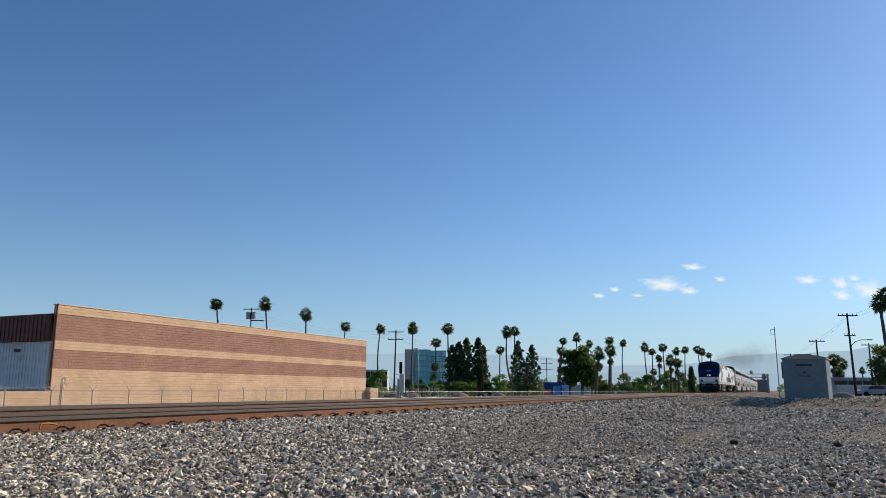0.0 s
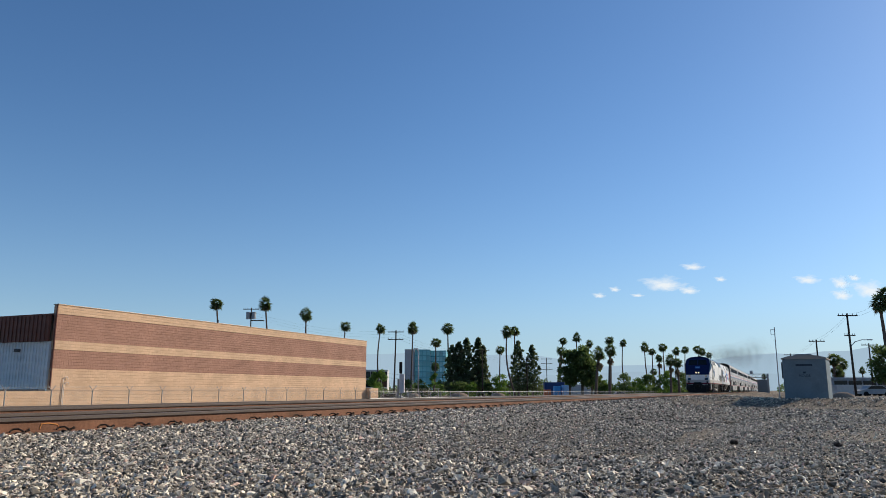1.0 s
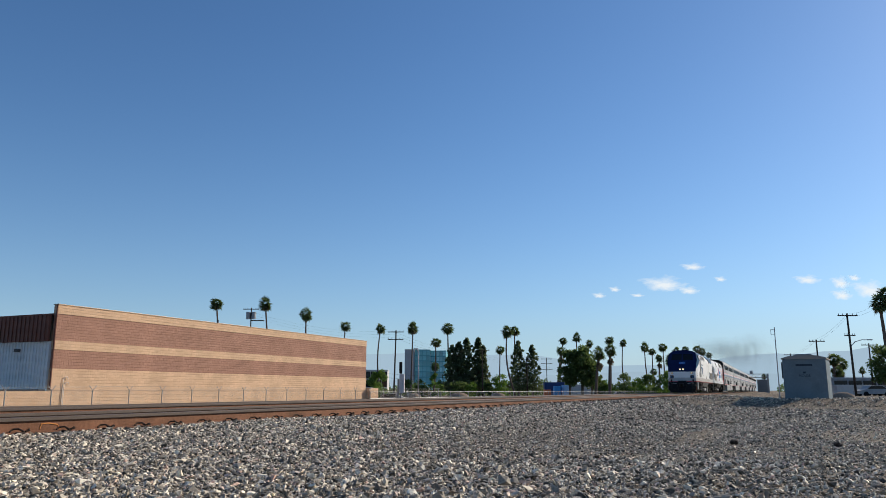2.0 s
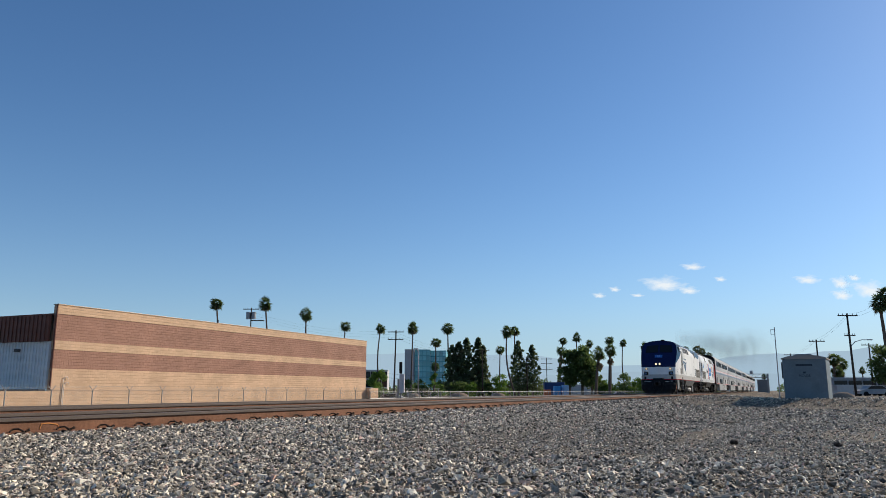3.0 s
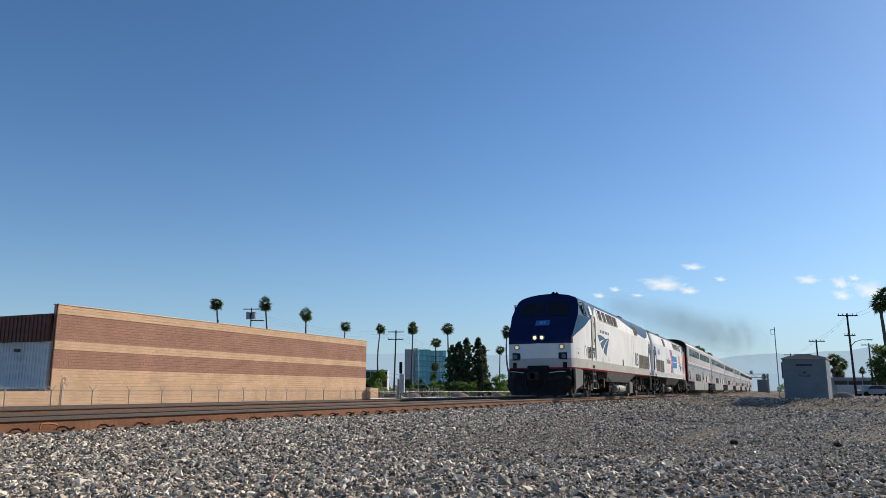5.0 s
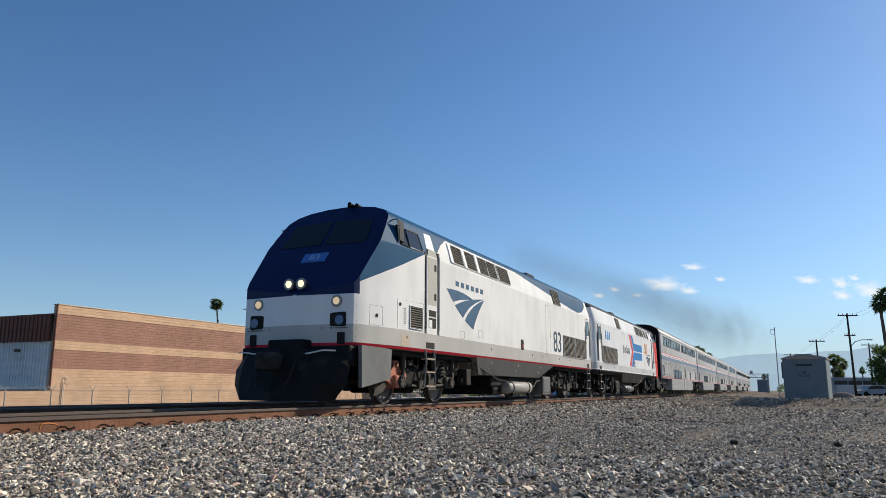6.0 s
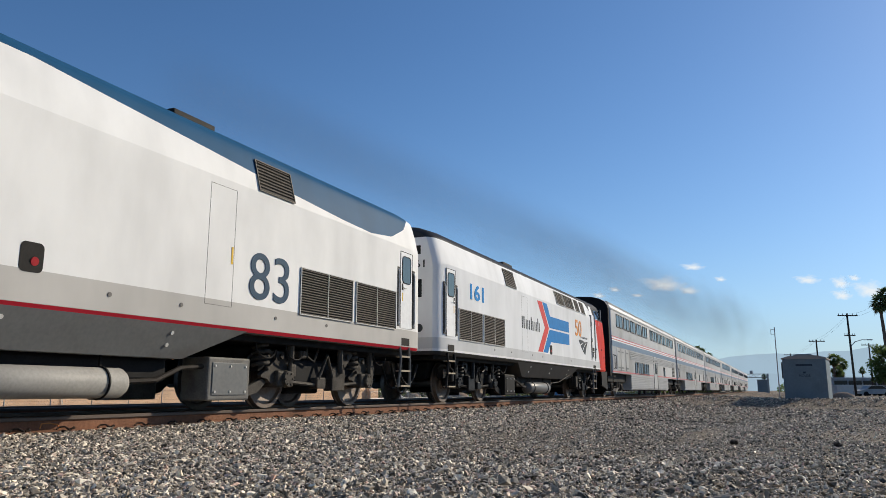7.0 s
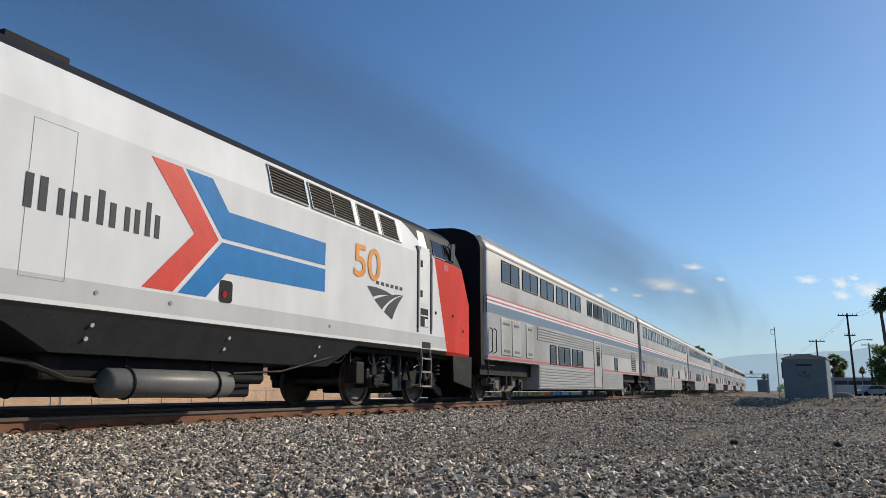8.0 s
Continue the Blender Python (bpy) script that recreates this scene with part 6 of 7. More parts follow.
            for q in ((0, 1, 2, 3), (7, 6, 5, 4), (0, 4, 5, 1), (1, 5, 6, 2), (2, 6, 7, 3), (3, 7, 4, 0)):
                bm.faces.new([v[i] for i in q])
            bmesh.ops.recalc_face_normals(bm, faces=bm.faces)
            part("louver_post", bm, white, e)
        grille("roof_louver", e, 14.95, 15.9, 3.45, 3.98, s, 1.515, 1.375, 9, slat_metal, False)
        grille("side_grille", e, 16.15, 17.86, 1.58, 2.38, s, n=18)
        grille("side_grille", e, 18.0, 19.64, 1.58, 2.38, s, n=18)
        # rear door with its window
        d = plate("rear_door", e, white, rect(19.88, 20.42, 1.63, 3.30), s, 1.48, 1.526, "narrow rear side door")
        pane = rounded(19.95, 20.35, 2.62, 3.21, 0.08)
        plate("door_window", d, material("green_glass", (0.07, 0.11, 0.12), 0.08), pane, s, 1.49, 1.531, "greenish window pane")
        part("door_joint", bar(bmesh.new(), [(s * 1.522, u - MID, z) for u, z in ((19.87, 1.63), (19.87, 3.31), (20.43, 3.31), (20.43, 1.63))], 0.010, 4), louver_dark, d)
        plate("door_placard", d, material("tag_yellow", (0.65, 0.42, 0.05), 0.5), rect(19.95, 19.99, 2.22, 2.40), s, 1.50, 1.5285)
        part("door_handle", bar(bmesh.new(), [(s * 1.528, 19.97 - MID, 2.52), (s * 1.56, 19.98 - MID, 2.50), (s * 1.56, 20.08 - MID, 2.50)], 0.014, 5), pale, d)
        bm = bmesh.new()
        bar(bm, [(s * 1.53, u - MID, z) for u, z in pane + pane[:1]], 0.012, 4)
        part("window_gasket", bm, louver_dark, d)
        plate("door_lock", d, louver_dark, rect(19.93, 19.99, 2.46, 2.60), s, 1.49, 1.533)
        grab(e, 19.78, 1.66, 2.95, s)
        grab(e, 20.52, 1.66, 2.95, s)
        outline_panel(e, "tall_hatch", 13.85, 14.42, 1.52, 3.30, s, joint)
        # the recess is a flush plate, coloured black for its shade
        hole = plate("filler_recess", e, louver_dark, rounded(10.98, 11.27, 1.57, 1.90, 0.06), s, 1.42, 1.5245, "black plate as the shaded filler recess")
        part("filler_cap", tube(bmesh.new(), (s * 1.47, 11.16 - MID, 1.70), (s * 1.535, 11.16 - MID, 1.69), 0.05, sides=12), material("filler_red", (0.35, 0.03, 0.035), 0.4), hole, "red filler cap")
        ladder(e, 3.98, 4.46, s)
        ladder(e, 19.92, 20.34, s, mat=None if first else black)
        for u in (3.0, 8.3, 12.2, 13.4, 15.5, 17.0):
            part("jacking_bolt", tube(bmesh.new(), (s * 1.51, u - MID, 1.45), (s * 1.53, u - MID, 1.45), 0.03, sides=8), joint, e)
        # bolts down the nose corner and along the sill, hatch locks, step grating
        for z in (1.35, 1.5, 1.65, 1.8, 1.95, 2.1, 2.25):
            part("bolt", tube(bmesh.new(), (s * 1.31, 1.15 - MID, z), (s * 1.345, 1.15 - MID, z), 0.018, sides=6), joint, e)
        for u, z in ((2.66, 2.14), (3.70, 2.12), (1.79, 1.82)):
            part("lock", tube(bmesh.new(), (s * 1.49 * nose_taper(u), u - MID, z), (s * 1.535 * nose_taper(u), u - MID, z), 0.04, sides=12), louver_dark, e)
        for i in range(8 if first else 0):
            part("vent_slot", box(bmesh.new(), s * 1.50, s * 1.5255, 2.84 - MID, 2.94 - MID, 1.74 + i * 0.045, 1.755 + i * 0.045), louver_dark, e)
        bm = bar(bmesh.new(), [(s * 1.12, 12.95 - MID, 0.42), (s * 1.15, 13.4 - MID, 0.44), (s * 1.1, 13.9 - MID, 0.62), (s * 1.1, 14.4 - MID, 0.66)], 0.035)
        part("air_pipe", bm, grime, e)
    # roof furniture
    bm = bmesh.new()
    box(bm, -0.94, 0.94, 13.6 - MID, 14.5 - MID, 4.34, 4.455, 0.02)
    part("roof_hatch", bm, black, e, "dark raised roof hatch")
    part("exhaust_stack", box(bmesh.new(), -0.3, 0.3, 13.65 - MID, 14.3 - MID, 4.38, 4.51, 0.03), black, e, "sooty exhaust stack")
    part("fan_housing", box(bmesh.new(), -0.6, 0.6, 16.4 - MID, 19.6 - MID, 4.28, 4.465, 0.04), black, e, "cooling fan housing on the roof")
    bm = bmesh.new()
    for a in (-0.16, 0, 0.16):
        tube(bm, (0.25 + a * 0.6, 2.95 - MID + abs(a), 4.46), (0.25 + a * 0.6, 2.55 - MID + abs(a), 4.47), 0.02, 0.05)
    part("horn", bm, black, e, "roof horns")
    # cab front: glass, number board, lamps, pilot
    rake = Vector((0, 1.0, 1.22)).normalized()

    def front(x, z, lift):
        """A point on the raked front."""
        u = 1.06 + (z - 2.40) / 1.22
        return Vector((x, u - MID, z)) + Vector((0, -rake.z, rake.y)) * lift
    for s in (-1, 1):
        bm = bmesh.new()
        pts = [(0.06 * s, 3.42), (1.08 * s, 3.40), (1.0 * s, 4.0), (0.06 * s, 4.06)]
        v = [bm.verts.new(front(x, z, 0.012)) for x, z in pts]
        w = [bm.verts.new(front(x, z, -0.05)) for x, z in pts]
        bm.faces.new(v)
        bm.faces.new(w[::-1])
        for i in range(4):
            bm.faces.new((v[i], w[i], w[(i + 1) % 4], v[(i + 1) % 4]))
        bmesh.ops.recalc_face_normals(bm, faces=bm.faces)
        part("windscreen", bm, dark_glass, e, "dark windscreen pane")
        lamp = part("headlamp", tube(bmesh.new(), (s * 0.15, 1.04 - MID, 2.44), (s * 0.15, 0.92 - MID, 2.44), 0.105, 0.12, 18), chrome, e, "round headlamp, lit")
        part("lens", tube(bmesh.new(), (s * 0.15, 0.95 - MID, 2.44), (s * 0.15, 0.91 - MID, 2.44), 0.085, 0.07, 18), lamp_glow, lamp)
        lamp = part("ditch_lamp", tube(bmesh.new(), (s * 0.95, 1.12 - MID, 2.06), (s * 0.95, 1.0 - MID, 2.06), 0.12, 0.12, 18), chrome, e, "round ditch lamp, lit")
        part("lens", tube(bmesh.new(), (s * 0.95, 1.02 - MID, 2.06), (s * 0.95, 0.985 - MID, 2.06), 0.085, 0.07, 18), ditch_glow, lamp)
        # nose openings: black blocks hold the shade inside them
        part("nose_recess", box(bmesh.new(), s * 0.78, s * 1.16, 1.01 - MID, 1.16 - MID, 1.55, 1.84, 0.03), louver_dark, e, "black block as the shaded square opening in the nose")
        part("nose_pocket", box(bmesh.new(), s * 0.98, s * 1.14, 1.00 - MID, 1.16 - MID, 1.20, 1.44, 0.02), louver_dark, e)
        bm = bmesh.new()
        bar(bm, [(s * 0.35, 0.8 - MID, 1.02), (s * 0.5, 0.62 - MID, 1.0), (s * 0.95, 0.55 - MID, 1.06), (s * 1.15, 0.72 - MID, 1.06)], 0.016)
        part("cut_lever", bm, pale, e, "bent steel lever rod")
    bm = bmesh.new()
    v = [bm.verts.new(front(x, z, 0.02)) for x, z in ((-0.3, 2.98), (0.3, 2.98), (0.3, 3.2), (-0.3, 3.2))]
    w = [bm.verts.new(front(x, z, -0.05)) for x, z in ((-0.3, 2.98), (0.3, 2.98), (0.3, 3.2), (-0.3, 3.2))]
    bm.faces.new(v)
    bm.faces.new(w[::-1])
    for i in range(4):
        bm.faces.new((v[i], w[i], w[(i + 1) % 4], v[(i + 1) % 4]))
    bmesh.ops.recalc_face_normals(bm, faces=bm.faces)
    upright_text(e, "83" if first else "161", lambda a, b, c: front(a, 3.09 + b, 0.021 + c), 0.26, 0.13, material("board_figures", (0.30, 0.42, 0.62), 0.5))
    if not first:
        upright_text(e, "161", lambda a, b, c: Vector((-0.93 - a, 20.866 - MID + c, 3.38 + b)), 0.40, 0.19, ink)
        part("maker_disc", tube(bmesh.new(), (-0.98, 20.84 - MID, 1.80), (-0.98, 20.872 - MID, 1.80), 0.10, sides=20), ink, e, "round dark maker's disc")
    part("number_board", bm, material("number_board", (0.05, 0.16, 0.42), 0.3), e, "blue number board")
    for s in (-1, 1):
        part("recess_lens", tube(bmesh.new(), (s * 1.03, 1.03 - MID, 1.68), (s * 1.03, 0.995 - MID, 1.68), 0.10, 0.095, 16), material("blue_lens", (0.04, 0.10, 0.22), 0.15), e, "round bluish lens in the nose opening")
        part("coupling_hose", bar(bmesh.new(), [(s * 0.4, 0.62 - MID, 0.98), (s * 0.42, 0.42 - MID, 0.80), (s * 0.38, 0.30 - MID, 0.5), (s * 0.28, 0.22 - MID, 0.36)], 0.022), grime, e, "hanging air hose")
    part("draft_gear_cover", box(bmesh.new(), -0.42, 0.42, 0.66 - MID, 1.1 - MID, 1.05, 1.30, 0.04), black, e, "dark box over the coupler")
    for i in range(11):
        part("rail_bolt", tube(bmesh.new(), (-1.05 + 0.21 * i, 1.03 - MID, 1.525), (-1.05 + 0.21 * i, 0.985 - MID, 1.525), 0.016, sides=6), joint, e)
    part("nose_rail", prism(bmesh.new(), [(1.09 - MID, 1.515), (1.09 - MID, 1.535), (1.02 - MID, 1.535), (1.02 - MID, 1.515)], -1.2, 1.2), joint, e)
    bm = loft([[(x, y - MID, z) for x, y, z in row] for row in (
        [(-1.22, 0.98, 0.98), (-0.9, 0.72, 1.10), (0, 0.55, 1.12), (0.9, 0.72, 1.10), (1.22, 0.98, 0.98)],
        [(-1.36, 0.90, 0.72), (-0.95, 0.60, 0.80), (0, 0.40, 0.82), (0.95, 0.60, 0.80), (1.36, 0.90, 0.72)],
        [(-1.33, 0.84, 0.42), (-0.95, 0.50, 0.45), (0, 0.28, 0.45), (0.95, 0.50, 0.45), (1.33, 0.84, 0.42)],
        [(-1.12, 0.76, 0.13), (-0.85, 0.42, 0.12), (0, 0.20, 0.12), (0.85, 0.42, 0.12), (1.12, 0.76, 0.13)])], closed=False, caps=False)
    bmesh.ops.solidify(bm, geom=bm.faces, thickness=0.04)
    part("pilot", bm, black, e, "black snowplow pilot")
    part("nose_beam", box(bmesh.new(), -1.3, 1.3, 0.98 - MID, 1.6 - MID, 0.8, 1.18, 0.04), black, e)
    for u0, u1 in ((0.0, 1.2), (20.4, 21.0)):
        bm = box(bmesh.new(), -0.12, 0.12, u0 - MID, u1 - MID, 0.72, 1.0, 0.04)
        box(bm, -0.22, 0.22, (u0 if u0 < 1 else u1 - 0.3) - MID, (u0 + 0.3 if u0 < 1 else u1) - MID, 0.68, 1.02, 0.06)
        part("coupler", bm, grime, e)
    for x, low in ((-0.8, 0.30), (-0.55, 0.42), (0.55, 0.36), (0.8, 0.24), (0.95, 0.44)) if first else ():
        line = [(x, 20.84 - MID + 1.06 * q, 0.92 - (0.92 - low) * 4 * q * (1 - q)) for q in [i / 10 for i in range(11)]]
        part("hose", bar(bmesh.new(), line, 0.028), black, e, "sagging black jumper cable")
    part("diaphragm", box(bmesh.new(), -0.34, 0.34, 20.84 - MID, 20.90 - MID, 1.2, 3.3, 0.02), black, e)
    # rear face details
    part("rear_window", box(bmesh.new(), 0.75, 1.05, 20.80 - MID, 20.88 - MID, 2.55, 3.0, 0.02), dark_glass, e)
    part("rear_window", box(bmesh.new(), -1.05, -0.75, 20.80 - MID, 20.88 - MID, 2.55, 3.0, 0.02), dark_glass, e)
    for s in (-1, 1):
        part("marker_lamp", box(bmesh.new(), s * 0.8, s * 1.02, 20.78 - MID, 20.87 - MID, 3.62, 3.85, 0.02), louver_dark, e)
    for u in (4.70, 17.65):
        engine_truck(e, u, first and u < 10, truck_dust if first else truck_clean)
        for k in (-1.37, 1.37):
            wheelset(e, u - MID + k, 0.508, 1 if first else -1)
    # lettering on the flank towards the open ground
    if first:
        logo = material("emblem_blue", (0.035, 0.10, 0.19), 0.55)
        emblem(e, 5.16, 7.75, 1.96, 2.93, side, logo)
        letter_bars(e, 6, 5.66, 7.74, 2.93, 3.06, side, logo)
        digits(e, "83", 14.80, 15.82, 1.70, 2.44, side, ink)
        plate("maker_plate", e, material("plate_cream", (0.50, 0.42, 0.33), 0.6), rect(2.72, 3.12, 1.26, 1.50), side, 1.50, 1.5245, "cream maker plate")
        plate("inspection_tag", e, material("tag_yellow", (0.65, 0.42, 0.05), 0.5), rect(14.36, 14.40, 2.16, 2.42), side, 1.50, 1.5255)
    else:
        red, arrow_blue = material("arrow_red", (0.62, 0.06, 0.045), 0.45), material("arrow_blue", (0.006, 0.175, 0.47), 0.55)
        k = 0.72
        plate("arrow_band", e, red, [(a + k, z) for a, z in ((11.99, 3.35), (11.44, 3.35), (10.62, 2.47), (11.46, 1.61), (12.0, 1.61), (11.12, 2.47))], side, 1.50, 1.5250, "red arrow band")
        plate("arrow_band", e, arrow_blue, [(a + k, z) for a, z in ((11.36, 3.35), (10.82, 3.35), (10.43, 2.93), (7.79, 2.94), (7.79, 2.53), (10.54, 2.51))], side, 1.50, 1.5252, "blue arrow band")
        plate("arrow_band", e, arrow_blue, [(a + k, z) for a, z in ((11.36, 1.61), (10.82, 1.61), (10.41, 2.01), (7.78, 2.05), (7.78, 2.46), (10.54, 2.45))], side, 1.50, 1.5254, "blue arrow band")
        digits(e, "161", 17.13 + k, 18.14 + k, 2.70, 3.13, side, material("number_blue", (0.012, 0.22, 0.55), 0.45), bold=0.02)
        orange = material("number_orange", (0.72, 0.30, 0.07), 0.45)
        digits(e, "50", 5.73 + k, 6.78 + k, 2.49, 3.15, side, orange, bold=0.012)
        word = material("word_grey", (0.05, 0.055, 0.06), 0.5)
        cap = 11.73 + k
        for a, b, z0, z1 in ((1.90, 2.00, 2.27, 2.66), (1.72, 1.82, 2.27, 2.66), (1.50, 1.58, 2.27, 2.58), (1.33, 1.41, 2.27, 2.58), (1.15, 1.23, 2.27, 2.58), (0.94, 1.03, 2.27, 2.70),
                             (0.76, 0.85, 2.27, 2.58), (0.54, 0.62, 2.27, 2.58), (0.38, 0.46, 2.27, 2.58), (0.20, 0.28, 2.27, 2.72), (0.04, 0.12, 2.27, 2.58)):
            plate("letter_bar", e, word, rect(cap + a, cap + b, z0, z1), side, 1.50, 1.5258)
        emblem(e, 4.68 + k, 6.26 + k, 1.82, 2.44, side, word)
        letter_bars(e, 6, 4.68 + k, 5.94 + k, 2.44, 2.51, side, word)
        plate("flag", e, material("flag_red", (0.55, 0.12, 0.14), 0.5), rect(2.95, 3.2, 3.22, 3.38), side, 1.46, 1.5262, "small striped flag sticker")
    return e


MOVERS.append((locomotive(True), -2 * LOCO + MID))
second = locomotive(False)
second.matrix_basis = Matrix.Rotation(math.pi, 4, "Z")
MOVERS.append((second, -MID + 0.72))

def coach_material():
    m = material("coach_silver", (0.42, 0.423, 0.425), 0.5, 0.08, 0.12, 0.8, dirt=(0.30, 0.29, 0.27), dirt_at=0.56)
    return m


silver = coach_material()
ribbed = material("coach_ribs", (0.35, 0.355, 0.36), 0.55, 0.0, 0.1, 1.0)
coach_red = material("stripe_red", (0.50, 0.14, 0.15), 0.45)
coach_white = material("stripe_white", (0.72, 0.72, 0.72), 0.45)
coach_blue = material("stripe_blue", (0.16, 0.22, 0.30), 0.45)
coach_glass = material("coach_glass", (0.03, 0.035, 0.035), 0.08, 0, 0.2, 1)
coach_glass.node_tree.nodes["Principled BSDF"].inputs["Specular IOR Level"].default_value = 0.25
gasket = material("window_gasket", (0.03, 0.03, 0.03), 0.6)
CMID = COACH / 2
RX = 1.55
C_HALF = [(1.5, 0.36), (RX, 0.42), (RX, 2.4), (RX, 4.28), (1.50, 4.45), (1.36, 4.64), (1.10, 4.79), (0.7, 4.89), (0, 4.93)]
UPPER = {
    "baggage": [(1.67, 3.33), (3.68, 5.36), (5.70, 7.36), (7.75, 9.41), (9.85, 11.46), (12.69, 13.57), (13.9, 15.7), (16.08, 17.69), (18.11, 19.89), (20.36, 22.01), (22.35, 24.1)],
    "coach": [(1.5 + i * 1.95, 2.9 + i * 1.95) for i in range(12)],
    "lounge": [(3.2, 22.6)],
}


def coach(kind):
    labels = {"baggage": "silver two-level coach with baggage doors and a striped waist", "coach": "silver two-level coach with a row of upper windows",
              "lounge": "silver two-level lounge car with one long window band"}
    e = thing("coach", labels[kind], "railway coach", "train")
    # upper body shell over the trucks, and the low middle section between them
    upper = [(x, max(z, 1.16)) for x, z in C_HALF]
    rows = [section([(x * w, z) for x, z in upper], u - CMID) for u, w in ((0.36, 0.93), (0.42, 0.98), (0.5, 1), (COACH - 0.5, 1), (COACH - 0.42, 0.98), (COACH - 0.36, 0.93))]
    part("body", soften(loft(rows)), silver, e)
    low = [(1.50, 0.34), (1.54, 0.38), (1.54, 1.17)]
    part("lower_body", loft([[(x, u - CMID, z) for x, z in low] + [(-x, u - CMID, z) for x, z in low[::-1]] for u in (5.35, 20.3)]), silver, e)
    black_end = material("end_black", (0.012, 0.012, 0.013), 0.7, 0, 0.3, 3)
    for u0, u1 in ((0.10, 0.37), (COACH - 0.37, COACH - 0.10)):
        part("end_panel", loft([section([(x * 0.955, max(z, 1.0)) for x, z in C_HALF], u - CMID) for u in (u0, u1)]), black_end, e, "black coach end")
    part("underframe", box(bmesh.new(), -1.25, 1.25, 0.6 - CMID, COACH - 0.6 - CMID, 0.75, 1.18), black, e)

    def strip(name, mat, z0, z1, off, u0=0.42, u1=COACH - 0.42, parent=None):
        bm = bmesh.new()
        for s in (-1, 1):
            box(bm, s * (RX - 0.02), s * (RX + off), u0 - CMID, u1 - CMID, z0, z1)
        return part(name, bm, mat, parent or e)
    strip("stripe", coach_red, 2.93, 2.98, 0.003)
    strip("stripe", coach_white, 2.86, 2.93, 0.0035)
    strip("stripe", coach_red, 2.81, 2.86, 0.003)
    strip("stripe", coach_white, 2.75, 2.81, 0.0035)
    strip("stripe", coach_blue, 2.48, 2.75, 0.003)
    strip("stripe", coach_red, 1.20, 1.27, 0.003)

    def ribs(z0, z1, n, u0, u1, x=RX, top=None):
        for k in range(n):
            z = z0 + (k + 0.5) * (z1 - z0) / n
            xx = x if top is None else x + (top - x) * (k + 0.5) / n
            h = (z1 - z0) / n * 0.27
            for s in (-1, 1):
                part("rib", box(bmesh.new(), s * (xx - 0.05), s * (xx + 0.022), u0 - CMID, u1 - CMID, z - h, z + h), ribbed, e)
    ribs(4.26, 4.70, 8, 0.45, COACH - 0.45, RX + 0.01, 1.33)
    ribs(0.42, 1.12, 7, 5.4, 13.6, 1.54)
    ribs(0.42, 1.12, 7, 15.3, 20.25, 1.54)
    ribs(1.98, 2.44, 5, 5.2 if kind == "baggage" else 0.5, COACH - 0.5)

    def window(u0, u1, z0, z1, split=False):
        for s in (-1, 1):
            bm = box(bmesh.new(), s * (RX - 0.05), s * (RX + 0.006), u0 - CMID, u1 - CMID, z0, z1, 0.05 if z1 - z0 > 0.4 else 0.02)
            pane = part("window", bm, coach_glass, e)
            bm = bmesh.new()
            pts = [(s * (RX + 0.006), y - CMID, z) for y, z in ((u0, z0), (u1, z0), (u1, z1), (u0, z1), (u0, z0))]
            bar(bm, pts, 0.022, 4)
            if split:
                bar(bm, [(s * (RX + 0.008), (u0 + u1) / 2 - CMID, z0), (s * (RX + 0.008), (u0 + u1) / 2 - CMID, z1)], 0.018, 4)
            part("window_frame", bm, gasket, pane)
    for u0, u1 in UPPER[kind]:
        if kind == "lounge":
            k = 9
            w = (u1 - u0) / k
            for i in range(k):
                window(u0 + i * w + 0.06, u0 + (i + 1) * w - 0.06, 3.48, 4.30)
        else:
            window(u0, u1, 3.50, 4.14, kind == "baggage")
    for u0, u1 in ((6.72, 7.5), (7.85, 9.5), (9.85, 11.6)) if kind != "lounge" else ((6.5, 7.6), (9.0, 10.4)):
        window(u0, u1, 1.24, 1.90, u1 - u0 > 1)
    window(18.2, 18.9, 1.25, 1.90)
    for s in (-1, 1):
        bm = box(bmesh.new(), s * (RX - 0.04), s * (RX + 0.012), 13.72 - CMID, 15.2 - CMID, 0.42, 2.46, 0.03)
        d = part("door", bm, silver, e, "side boarding door")
        part("door_window", box(bmesh.new(), s * (RX - 0.02), s * (RX + 0.016), 14.2 - CMID, 14.75 - CMID, 1.35, 2.25, 0.05), coach_glass, d)
        for a, z0, z1 in ((13.66, 0.4, 2.48), (15.26, 0.4, 2.48)):
            part("door_joint", bar(bmesh.new(), [(s * (RX + 0.004), a - CMID, z0), (s * (RX + 0.004), a - CMID, z1)], 0.018, 4), gasket, d)
        v = part("air_vent", box(bmesh.new(), s * (RX - 0.03), s * (RX + 0.01), 22.95 - CMID, 24.3 - CMID, 1.35, 2.35), louver_dark, e, "dark louvered vent")
        for i in range(9):
            part("slat", box(bmesh.new(), s * RX, s * (RX + 0.03), 22.98 - CMID, 24.27 - CMID, 1.39 + i * 0.105, 1.43 + i * 0.105), ribbed, v)
        if kind == "baggage":
            for a, b in ((1.55, 2.5), (2.55, 3.4), (3.95, 4.75)):
                q = part("locker_door", box(bmesh.new(), s * (RX - 0.03), s * (RX + 0.02), a - CMID, b - CMID, 1.32, 2.42, 0.02), silver, e, "flat equipment locker door")
                for z in (1.42, 2.22):
                    part("latch", box(bmesh.new(), s * RX, s * (RX + 0.03), a + 0.2 - CMID, b - 0.2 - CMID, z, z + 0.07), frame_grey, q)
